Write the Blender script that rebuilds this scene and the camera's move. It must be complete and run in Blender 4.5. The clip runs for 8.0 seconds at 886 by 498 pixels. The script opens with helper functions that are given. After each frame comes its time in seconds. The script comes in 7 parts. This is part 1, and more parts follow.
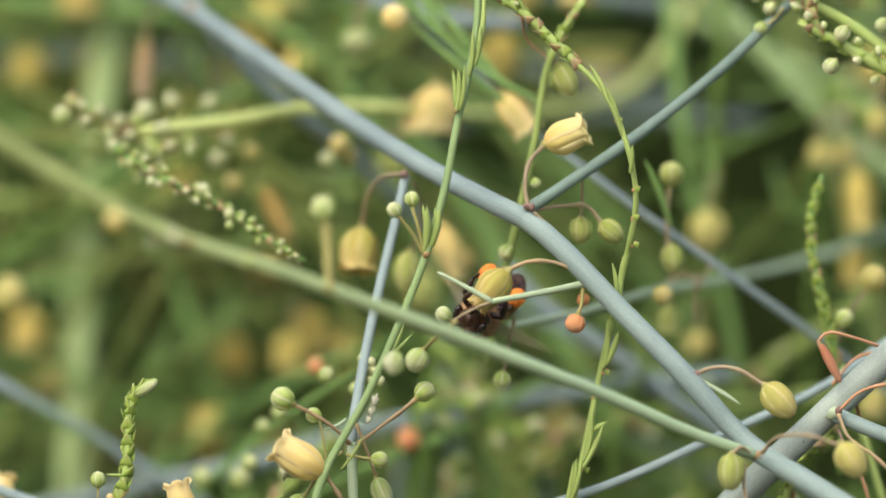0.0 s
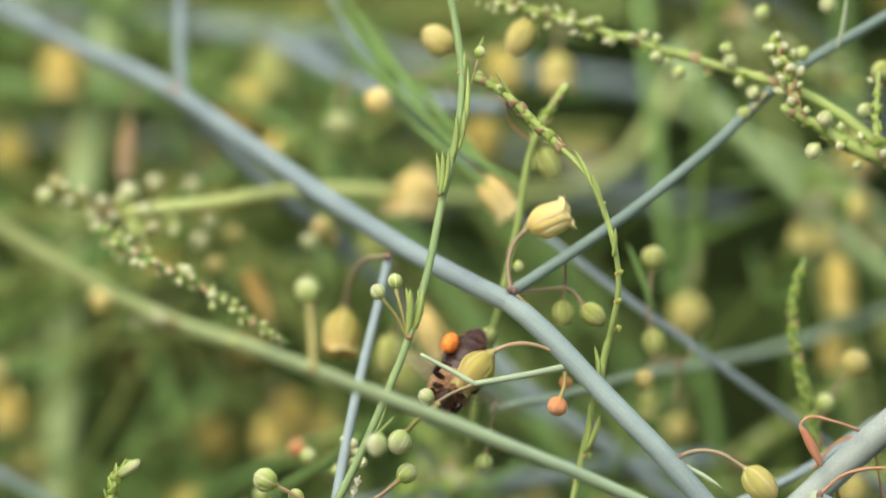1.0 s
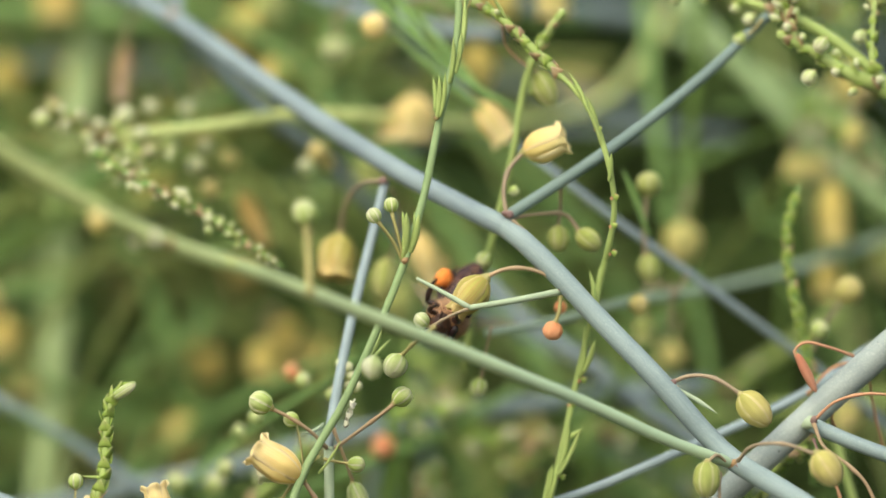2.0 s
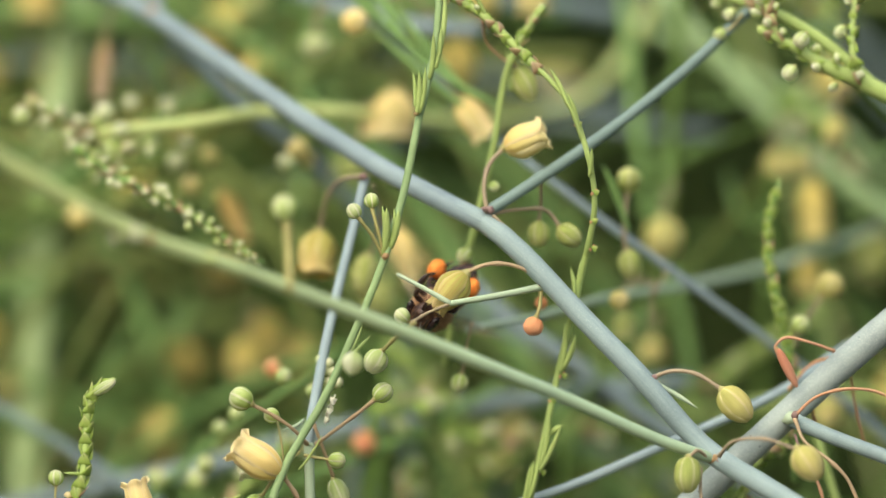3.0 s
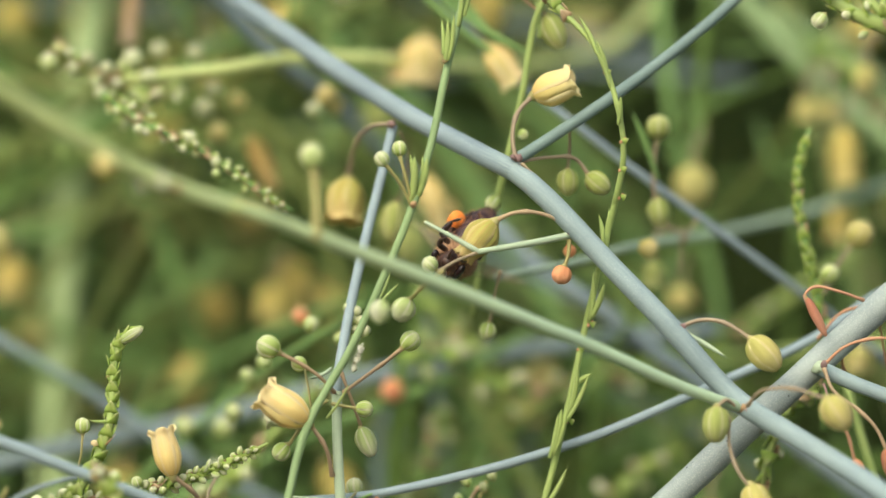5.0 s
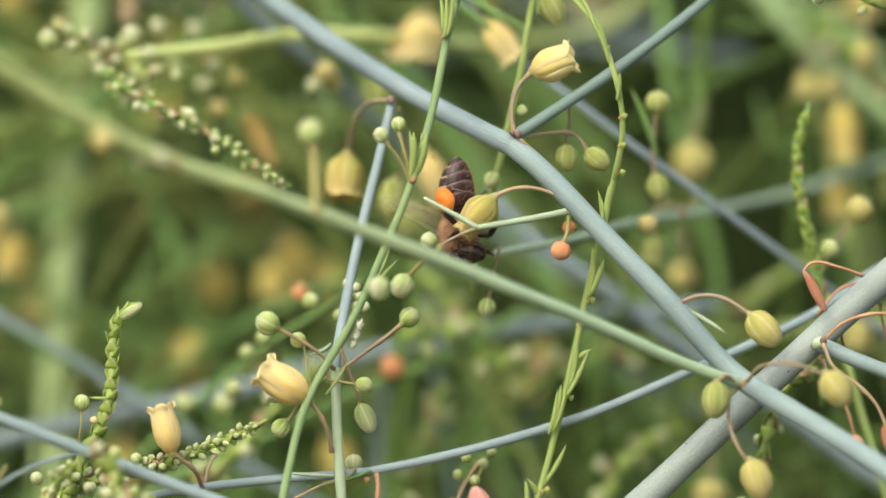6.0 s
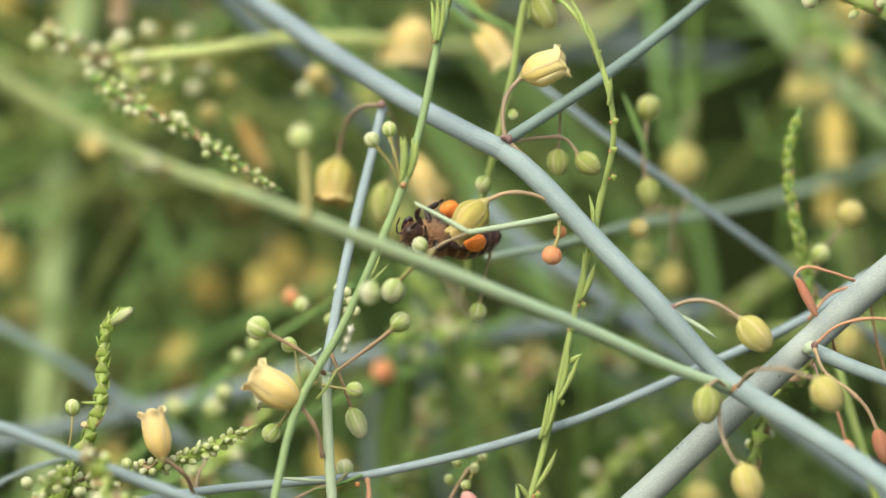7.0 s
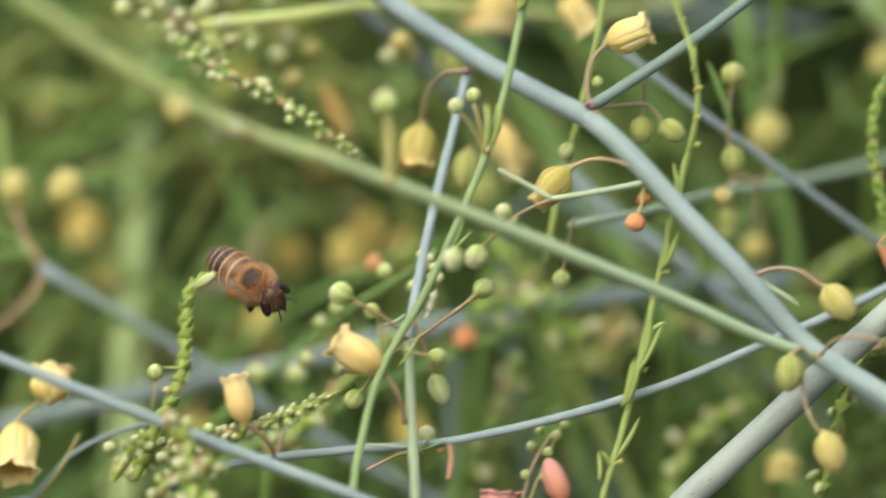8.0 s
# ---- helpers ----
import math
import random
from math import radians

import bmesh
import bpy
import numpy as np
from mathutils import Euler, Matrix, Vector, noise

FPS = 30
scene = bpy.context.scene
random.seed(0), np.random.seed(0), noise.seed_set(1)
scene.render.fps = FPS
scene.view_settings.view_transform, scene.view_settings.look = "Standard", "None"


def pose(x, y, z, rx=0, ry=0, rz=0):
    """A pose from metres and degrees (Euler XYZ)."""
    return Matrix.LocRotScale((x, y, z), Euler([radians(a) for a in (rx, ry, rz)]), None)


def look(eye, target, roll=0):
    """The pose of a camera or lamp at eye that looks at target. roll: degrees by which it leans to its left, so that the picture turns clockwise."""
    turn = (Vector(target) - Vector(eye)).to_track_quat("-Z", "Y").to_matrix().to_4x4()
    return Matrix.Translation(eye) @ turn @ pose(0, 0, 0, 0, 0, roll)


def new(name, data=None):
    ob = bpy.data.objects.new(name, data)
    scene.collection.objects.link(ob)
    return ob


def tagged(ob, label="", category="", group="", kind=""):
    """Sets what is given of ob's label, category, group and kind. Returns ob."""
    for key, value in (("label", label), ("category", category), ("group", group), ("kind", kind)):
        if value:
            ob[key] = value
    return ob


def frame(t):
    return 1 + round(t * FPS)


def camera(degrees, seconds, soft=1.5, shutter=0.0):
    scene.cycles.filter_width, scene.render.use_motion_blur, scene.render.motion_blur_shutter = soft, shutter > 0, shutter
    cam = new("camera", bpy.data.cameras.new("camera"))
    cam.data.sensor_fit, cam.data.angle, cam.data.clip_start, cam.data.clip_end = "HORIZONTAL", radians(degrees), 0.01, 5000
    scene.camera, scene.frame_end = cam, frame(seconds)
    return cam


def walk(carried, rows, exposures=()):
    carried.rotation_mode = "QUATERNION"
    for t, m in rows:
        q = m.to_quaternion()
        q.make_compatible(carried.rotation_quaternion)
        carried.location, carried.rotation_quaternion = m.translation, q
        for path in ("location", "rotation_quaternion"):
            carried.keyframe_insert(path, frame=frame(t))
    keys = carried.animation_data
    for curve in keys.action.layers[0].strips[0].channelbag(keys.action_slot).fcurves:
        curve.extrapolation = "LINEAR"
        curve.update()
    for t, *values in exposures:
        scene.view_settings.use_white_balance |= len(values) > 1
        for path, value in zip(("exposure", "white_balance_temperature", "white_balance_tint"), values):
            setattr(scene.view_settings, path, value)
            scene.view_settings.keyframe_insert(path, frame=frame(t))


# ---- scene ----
PATH = [
    (0.0, (0.00211, -0.90082, 1.00535), (-0.00267, -0.00083, 1.00836), -0.61),
    (0.1, (0.00182, -0.90131, 1.00500), (-0.00249, -0.00133, 1.00954), -0.58),
    (0.2, (0.00152, -0.90180, 1.00465), (-0.00222, -0.00183, 1.01187), -0.55),
    (0.3, (0.00123, -0.90229, 1.00431), (-0.00177, -0.00233, 1.01264), -0.53),
    (0.4, (0.00094, -0.90278, 1.00396), (-0.00106, -0.00283, 1.01372), -0.50),
    (0.5, (0.00065, -0.90327, 1.00361), (-0.00063, -0.00333, 1.01389), -0.47),
    (0.6, (0.00022, -0.90319, 1.00365), (-0.00068, -0.00325, 1.01454), -0.44),
    (0.7, (-0.00020, -0.90311, 1.00368), (-0.00075, -0.00317, 1.01421), -0.40),
    (0.8, (-0.00063, -0.90303, 1.00371), (-0.00107, -0.00310, 1.01511), -0.37),
    (0.9, (-0.00105, -0.90295, 1.00375), (-0.00067, -0.00304, 1.01640), -0.34),
    (1.0, (-0.00148, -0.90287, 1.00378), (-0.00065, -0.00298, 1.01784), -0.30),
    (1.1, (-0.00198, -0.90331, 1.00323), (-0.00089, -0.00343, 1.01825), -0.24),
    (1.2, (-0.00249, -0.90375, 1.00269), (-0.00059, -0.00389, 1.01842), -0.17),
    (1.3, (-0.00300, -0.90419, 1.00214), (-0.00081, -0.00434, 1.01852), -0.10),
    (1.4, (-0.00350, -0.90463, 1.00160), (-0.00064, -0.00474, 1.01536), -0.03),
    (1.5, (-0.00401, -0.90506, 1.00105), (-0.00085, -0.00515, 1.01324), 0.03),
    (1.6, (-0.00396, -0.90497, 1.00090), (-0.00105, -0.00503, 1.01083), 0.02),
    (1.7, (-0.00392, -0.90487, 1.00074), (-0.00098, -0.00492, 1.00953), 0.01),
    (2.8, (-0.00339, -0.90379, 0.99901), (0.00205, -0.00385, 1.00788), -0.10),
    (3.0, (-0.00329, -0.90360, 0.99870), (0.00206, -0.00367, 1.00855), -0.12),
    (3.2, (-0.00298, -0.90297, 0.99922), (0.00214, -0.00304, 1.00912), -0.09),
    (3.3, (-0.00282, -0.90265, 0.99947), (0.00202, -0.00272, 1.00906), -0.07),
    (3.4, (-0.00267, -0.90234, 0.99973), (0.00202, -0.00239, 1.00756), -0.06),
    (3.5, (-0.00251, -0.90203, 0.99999), (0.00203, -0.00206, 1.00598), -0.04),
    (3.6, (-0.00261, -0.90191, 1.00031), (0.00177, -0.00193, 1.00482), -0.04),
    (3.7, (-0.00271, -0.90180, 1.00063), (0.00067, -0.00181, 1.00342), -0.03),
    (3.8, (-0.00281, -0.90168, 1.00095), (-0.00031, -0.00169, 1.00303), -0.03),
    (4.0, (-0.00300, -0.90145, 1.00160), (-0.00089, -0.00145, 1.00312), -0.02),
    (4.2, (-0.00276, -0.90121, 1.00158), (-0.00101, -0.00122, 1.00325), 0.00),
    (4.5, (-0.00239, -0.90086, 1.00156), (-0.00130, -0.00086, 1.00328), 0.03),
    (4.7, (-0.00223, -0.90077, 1.00129), (-0.00119, -0.00077, 1.00331), 0.02),
    (5.8, (-0.00137, -0.90028, 0.99978), (-0.00139, -0.00028, 1.00015), -0.07),
    (6.0, (-0.00122, -0.90019, 0.99951), (-0.00109, -0.00019, 0.99983), -0.09),
    (6.2, (-0.00089, -0.90043, 0.99967), (-0.00047, -0.00043, 0.99988), -0.05),
    (6.5, (-0.00038, -0.90078, 0.99993), (-0.00001, -0.00078, 1.00000), 0.00),
    (6.8, (-0.00069, -0.90005, 1.00075), (-0.00040, -0.00005, 1.00008), -0.05),
    (7.0, (-0.00090, -0.89956, 1.00130), (-0.00004, 0.00044, 1.00037), -0.08),
    (7.2, (-0.00088, -0.89911, 1.00083), (-0.00005, 0.00089, 1.00002), -0.04),
    (7.3, (-0.00088, -0.89889, 1.00060), (-0.00037, 0.00111, 0.99973), -0.03),
    (7.5, (-0.00086, -0.89844, 1.00013), (-0.00146, 0.00156, 0.99881), 0.01),
    (7.6, (-0.00096, -0.89850, 1.00014), (-0.00289, 0.00150, 0.99876), 0.05),
    (7.7, (-0.00105, -0.89856, 1.00014), (-0.00360, 0.00144, 0.99855), 0.08),
    (7.8, (-0.00115, -0.89861, 1.00015), (-0.00558, 0.00137, 0.99833), 0.12),
    (7.9, (-0.00124, -0.89867, 1.00015), (-0.00684, 0.00131, 0.99805), 0.16),
    (8.0, (-0.00134, -0.89873, 1.00015), (-0.00965, 0.00122, 0.99648), 0.20),
]
cam = camera(6.5, 8.0, soft=1.5, shutter=0.4)
# a long lens, wide open: everything off the flower's plane goes soft
cam.data.dof.use_dof = True
cam.data.dof.focus_distance = 0.9
cam.data.dof.aperture_fstop = 7.5
walk(cam, [(t, look(e, g, r)) for t, e, g, r in PATH], [(0.0, 0.36, 6500, 1), (1.5, 0.42, 6500, 1), (4.5, 0.44, 6500, 1), (6.0, 0.46, 6500, 1), (6.8, 0.53, 6500, 1), (7.5, 0.53, 6500, 1), (8.0, 0.45, 6500, 1)])

# ---------------------------------------------------------------- light
world = bpy.data.worlds.new("sky")
scene.world = world
world.use_nodes = True
wn = world.node_tree.nodes
sky = wn.new("ShaderNodeTexSky")
sky.sky_type, sky.sun_disc = "NISHITA", False
sky.sun_elevation, sky.sun_rotation = radians(43), radians(205)
sky.air_density, sky.dust_density = 1.0, 6.0
world.node_tree.links.new(sky.outputs[0], wn["Background"].inputs[0])
wn["Background"].inputs[1].default_value = 0.15

sun_data = bpy.data.lights.new("sun", "SUN")
sun_data.energy, sun_data.angle, sun_data.color = 1.4, radians(90), (1.0, 0.94, 0.84)
sun = new("sun", sun_data)
sun.matrix_world = look((-0.75, -1.15, 2.05), (0, 0, 0))


# ---------------------------------------------------------------- materials
def material(name):
    m = bpy.data.materials.new(name)
    m.use_nodes = True
    t = m.node_tree
    return m, t, t.nodes, t.nodes["Principled BSDF"]


def noise_node(t, scale, detail=3.0, vector=None, rough=0.55):
    n = t.nodes.new("ShaderNodeTexNoise")
    n.inputs["Scale"].default_value = scale
    n.inputs["Detail"].default_value = detail
    n.inputs["Roughness"].default_value = rough
    if vector is not None:
        t.links.new(vector, n.inputs["Vector"])
    return n.outputs[0]


def ramp_node(t, value, stops):
    r = t.nodes.new("ShaderNodeValToRGB")
    el = r.color_ramp.elements
    while len(el) < len(stops):
        el.new(0.5)
    for e, (p, c) in zip(el, stops):
        e.position, e.color = p, (*c, 1)
    t.links.new(value, r.inputs[0])
    return r.outputs[0]


def mix_node(t, fac, a, b, mode="MIX"):
    m = t.nodes.new("ShaderNodeMix")
    m.data_type, m.blend_type = "RGBA", mode
    for sock, v in ((m.inputs[0], fac), (m.inputs[6], a), (m.inputs[7], b)):
        if isinstance(v, (int, float)):
            sock.default_value = v
        elif isinstance(v, tuple):
            sock.default_value = (*v, 1)
        else:
            t.links.new(v, sock)
    return m.outputs[2]


def bump_node(t, height, strength, distance, bsdf):
    b = t.nodes.new("ShaderNodeBump")
    b.inputs["Strength"].default_value = strength
    b.inputs["Distance"].default_value = distance
    t.links.new(height, b.inputs["Height"])
    t.links.new(b.outputs[0], bsdf.inputs["Normal"])


def scaled(t, socket, sx, sy, sz=1):
    m = t.nodes.new("ShaderNodeMapping")
    m.inputs["Scale"].default_value = (sx, sy, sz)
    t.links.new(socket, m.inputs[0])
    return m.outputs[0]


def stem_material(name, dark, light, speck, rough=0.55, specks=0.5, gloss=0.25, grain=9000, dots=0.0, older=None):
    """Waxy stem skin: long streaks, patchy bloom and pale specks. UV: turns round, millimetres along."""
    m, t, n, p = material(name)
    tc = n.new("ShaderNodeTexCoord")
    streak = noise_node(t, 1.0, 3, scaled(t, tc.outputs["UV"], 14, 0.22))
    patch = noise_node(t, 160, 4, tc.outputs["Object"])
    fine = noise_node(t, grain, 2, tc.outputs["Object"])
    info = n.new("ShaderNodeObjectInfo")
    c = mix_node(t, ramp_node(t, streak, [(0.2, (0, 0, 0)), (0.8, (1, 1, 1))]), dark, light)
    if older:
        sep = n.new("ShaderNodeSeparateXYZ")
        t.links.new(tc.outputs["UV"], sep.inputs[0])
        along = n.new("ShaderNodeMapRange")
        along.inputs["From Min"].default_value, along.inputs["From Max"].default_value = older[2], older[3]
        t.links.new(sep.outputs[1], along.inputs["Value"])
        c = mix_node(t, along.outputs[0], c, mix_node(t, streak, older[0], older[1]))
    tone = ramp_node(t, patch, [(0.3, (0.78, 0.79, 0.80)), (0.7, (1.13, 1.12, 1.08))])
    c = mix_node(t, 0.75, c, tone, "MULTIPLY")
    each = ramp_node(t, info.outputs["Random"], [(0, (0.88, 0.9, 0.85)), (1, (1.08, 1.06, 1.1))])
    c = mix_node(t, 0.7, c, each, "MULTIPLY")
    f = ramp_node(t, fine, [(0.55, (0, 0, 0)), (0.68, (specks, specks, specks))])
    c = mix_node(t, f, c, speck)
    if dots:
        spot = noise_node(t, 1500, 1, tc.outputs["Object"])
        c = mix_node(t, ramp_node(t, spot, [(0.73, (0, 0, 0)), (0.77, (dots, dots, dots))]), c, (0.03, 0.03, 0.035))
    t.links.new(c, p.inputs["Base Color"])
    p.inputs["Roughness"].default_value = rough
    p.inputs["Specular IOR Level"].default_value = gloss
    p.inputs["Sheen Weight"].default_value = 0.05
    p.inputs["Sheen Roughness"].default_value = 0.4
    bump_node(t, fine, 0.25, 0.00006, p)
    return m


def petal_material(name, base, mid, tip, vein, rough=0.62, glow=0.32, edge=None):
    """Thin petal skin: colour runs from base to tip (UV v), fine veins, light passing through."""
    m, t, n, p = material(name)
    tc = n.new("ShaderNodeTexCoord")
    sep = n.new("ShaderNodeSeparateXYZ")
    t.links.new(tc.outputs["UV"], sep.inputs[0])
    c = ramp_node(t, sep.outputs[1], [(0.0, base), (0.45, mid), (1.0, tip)])
    vn = noise_node(t, 1.0, 2, scaled(t, tc.outputs["UV"], 16, 1.2))
    c = mix_node(t, ramp_node(t, vn, [(0.42, (0, 0, 0)), (0.72, (0.7, 0.7, 0.7))]), c, vein)
    if edge:
        far = n.new("ShaderNodeMath")
        far.operation = "PINGPONG"
        far.inputs[1].default_value = 0.5
        t.links.new(sep.outputs[0], far.inputs[0])
        c = mix_node(t, ramp_node(t, far.outputs[0], [(0.10, (0.75, 0.75, 0.75)), (0.24, (0, 0, 0))]), c, edge)
    blot = noise_node(t, 900, 4, tc.outputs["Object"])
    c = mix_node(t, 0.6, c, ramp_node(t, blot, [(0.3, (0.8, 0.8, 0.76)), (0.7, (1.12, 1.1, 1.06))]), "MULTIPLY")
    info = n.new("ShaderNodeObjectInfo")
    c = mix_node(t, 0.6, c, ramp_node(t, info.outputs["Random"], [(0, (0.86, 0.9, 0.82)), (1, (1.1, 1.05, 1.1))]), "MULTIPLY")
    t.links.new(c, p.inputs["Base Color"])
    p.inputs["Roughness"].default_value = rough
    p.inputs["Specular IOR Level"].default_value = 0.16
    bump_node(t, vn, 0.3, 0.0001, p)
    tr = n.new("ShaderNodeBsdfTranslucent")
    t.links.new(c, tr.inputs[0])
    mx = n.new("ShaderNodeMixShader")
    mx.inputs[0].default_value = glow
    t.links.new(p.outputs[0], mx.inputs[1])
    t.links.new(tr.outputs[0], mx.inputs[2])
    t.links.new(mx.outputs[0], n["Material Output"].inputs[0])
    return m


STEM_BLUE = stem_material("glaucous_stem", (0.195, 0.255, 0.285), (0.265, 0.335, 0.36), (0.46, 0.52, 0.53), specks=0.35)
# the same blue-grey skin in a paler tone
STEM_PALE_BLUE = stem_material("pale_blue_stem", (0.235, 0.31, 0.335), (0.315, 0.395, 0.415), (0.5, 0.56, 0.57), specks=0.35)
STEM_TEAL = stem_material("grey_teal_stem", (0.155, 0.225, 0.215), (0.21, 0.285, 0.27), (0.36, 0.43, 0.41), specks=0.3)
STEM_GREY = stem_material("grey_stem", (0.295, 0.35, 0.345), (0.365, 0.42, 0.41), (0.60, 0.63, 0.61), specks=0.55, grain=8000, dots=0.8)
STEM_PALE = stem_material("pale_green_stem", (0.48, 0.57, 0.20), (0.62, 0.69, 0.30), (0.56, 0.62, 0.42), specks=0.2)
STEM_MINT = stem_material("mint_green_stem", (0.37, 0.50, 0.35), (0.47, 0.60, 0.43), (0.64, 0.70, 0.54), specks=0.25, older=((0.48, 0.57, 0.21), (0.62, 0.69, 0.31), 28.0, 88.0))
STEM_SOFT = stem_material("soft_green_stem", (0.42, 0.56, 0.25), (0.55, 0.68, 0.36), (0.6, 0.68, 0.44), specks=0.2)
STEM_TWIG = stem_material("pale_twig", (0.36, 0.46, 0.31), (0.50, 0.59, 0.43), (0.62, 0.67, 0.52), specks=0.2)
STEM_DUSK = stem_material("grey_green_stem", (0.29, 0.40, 0.31), (0.41, 0.51, 0.41), (0.5, 0.57, 0.48), specks=0.2)
STEM_GREEN = stem_material("fresh_green_stem", (0.28, 0.39, 0.10), (0.45, 0.54, 0.20), (0.52, 0.57, 0.30), specks=0.25)
STEM_DULL = stem_material("dull_green_stem", (0.21, 0.32, 0.14), (0.34, 0.45, 0.22), (0.46, 0.54, 0.32), specks=0.2)
STEM_LEAF = stem_material("leaf_green_stem", (0.14, 0.27, 0.07), (0.26, 0.40, 0.14), (0.36, 0.46, 0.22), specks=0.2)
PEDICEL = stem_material("brown_pedicel", (0.34, 0.23, 0.14), (0.50, 0.37, 0.24), (0.62, 0.5, 0.35), specks=0.3)
PEDICEL_DARK = stem_material("purple_brown_pedicel", (0.26, 0.195, 0.13), (0.41, 0.33, 0.22), (0.52, 0.42, 0.34), specks=0.3)
PEDICEL_RED = stem_material("red_pedicel", (0.40, 0.19, 0.11), (0.54, 0.32, 0.19), (0.66, 0.48, 0.36), specks=0.3)
PEDICEL_GREEN = stem_material("olive_pedicel", (0.33, 0.29, 0.10), (0.47, 0.43, 0.19), (0.55, 0.5, 0.3), specks=0.3)
NODE = stem_material("purple_node", (0.16, 0.085, 0.085), (0.36, 0.24, 0.22), (0.46, 0.38, 0.34), specks=0.3)
THICKET_GREEN = stem_material("thicket_green", (0.085, 0.155, 0.03), (0.17, 0.26, 0.075), (0.22, 0.29, 0.11), specks=0.1, gloss=0.08)
THICKET_OLIVE = stem_material("thicket_olive", (0.135, 0.17, 0.045), (0.225, 0.265, 0.09), (0.28, 0.3, 0.13), specks=0.1, gloss=0.08)
BRACT = petal_material("dry_bract", (0.48, 0.33, 0.18), (0.60, 0.46, 0.29), (0.66, 0.54, 0.40), (0.4, 0.24, 0.13))
BRACT_PALE = petal_material("papery_husk", (0.72, 0.74, 0.62), (0.82, 0.82, 0.72), (0.84, 0.84, 0.76), (0.5, 0.48, 0.36))
BRACT_GREEN = petal_material("green_bract", (0.32, 0.49, 0.09), (0.44, 0.59, 0.15), (0.60, 0.64, 0.34), (0.48, 0.52, 0.16))
YELLOW_DEEP = petal_material("deep_yellow_petal", (0.68, 0.57, 0.16), (0.80, 0.69, 0.24), (0.84, 0.75, 0.34), (0.68, 0.55, 0.16), glow=0.35)
YELLOW = petal_material("yellow_petal", (0.88, 0.70, 0.26), (0.94, 0.80, 0.35), (0.95, 0.86, 0.52), (0.90, 0.70, 0.29), glow=0.33, edge=(0.95, 0.84, 0.55))
DRY = petal_material("dry_tan_petal", (0.46, 0.33, 0.11), (0.56, 0.41, 0.15), (0.55, 0.42, 0.2), (0.4, 0.26, 0.08))
CREAM = petal_material("cream_green_petal", (0.60, 0.58, 0.19), (0.76, 0.70, 0.28), (0.85, 0.76, 0.40), (0.66, 0.60, 0.20), edge=(0.86, 0.78, 0.46), glow=0.4)
OLIVE = petal_material("olive_petal", (0.42, 0.46, 0.13), (0.54, 0.60, 0.20), (0.66, 0.68, 0.32), (0.34, 0.44, 0.10), edge=(0.76, 0.76, 0.48))
GREENBUD = petal_material("green_bud_petal", (0.42, 0.55, 0.14), (0.56, 0.69, 0.24), (0.78, 0.81, 0.50), (0.36, 0.51, 0.11), edge=(0.88, 0.88, 0.70))
PALEBUD = petal_material("pale_bud_petal", (0.46, 0.58, 0.20), (0.63, 0.71, 0.36), (0.82, 0.82, 0.62), (0.44, 0.54, 0.20), edge=(0.86, 0.85, 0.70))
BLUSH = petal_material("blushed_petal", (0.52, 0.53, 0.13), (0.66, 0.62, 0.19), (0.86, 0.74, 0.36), (0.62, 0.38, 0.16), edge=(0.84, 0.72, 0.38), glow=0.42)
ORANGE = petal_material("orange_withered_petal", (0.86, 0.40, 0.20), (0.95, 0.50, 0.27), (0.93, 0.58, 0.36), (0.80, 0.33, 0.16))
PEACH = petal_material("peach_node_scale", (0.74, 0.42, 0.26), (0.84, 0.55, 0.38), (0.86, 0.64, 0.48), (0.7, 0.36, 0.2))
RUST = petal_material("rusty_withered_petal", (0.60, 0.26, 0.16), (0.66, 0.33, 0.22), (0.64, 0.38, 0.26), (0.5, 0.18, 0.11))
SALMON = petal_material("salmon_petal", (0.80, 0.34, 0.18), (0.86, 0.46, 0.36), (0.84, 0.52, 0.52), (0.78, 0.32, 0.26))


# ---------------------------------------------------------------- building helpers
WORLD = {}


def thing(name, base, label, category, group=""):
    """An Empty at a thing's base (millimetres)."""
    e = new(name)
    e.empty_display_size = 0.01
    e.location = Vector(base) * 0.001
    WORLD[e.name] = Matrix.Translation(e.location)
    return tagged(e, label, category, group)


def put(name, mesh, parent, m=None, label=""):
    """Link mesh as one object under parent, at the world pose m."""
    m = m or Matrix.Identity(4)
    ob = new(name, mesh)
    ob.parent = parent
    ob.matrix_basis = WORLD[parent.name].inverted() @ m
    WORLD[ob.name] = m
    if label:
        ob["label"] = label
    return ob


def mesh_of(name, verts, faces, mat, uvs=None):
    me = bpy.data.meshes.new(name)
    me.from_pydata(verts, [], faces)
    if uvs is not None:
        layer = me.uv_layers.new(name="UVMap")
        flat = np.array([uvs[v] for f in faces for v in f], dtype=np.float32).ravel()
        layer.data.foreach_set("uv", flat)
    me.polygons.foreach_set("use_smooth", [True] * len(me.polygons))
    me.materials.append(mat)
    me.update()
    return me


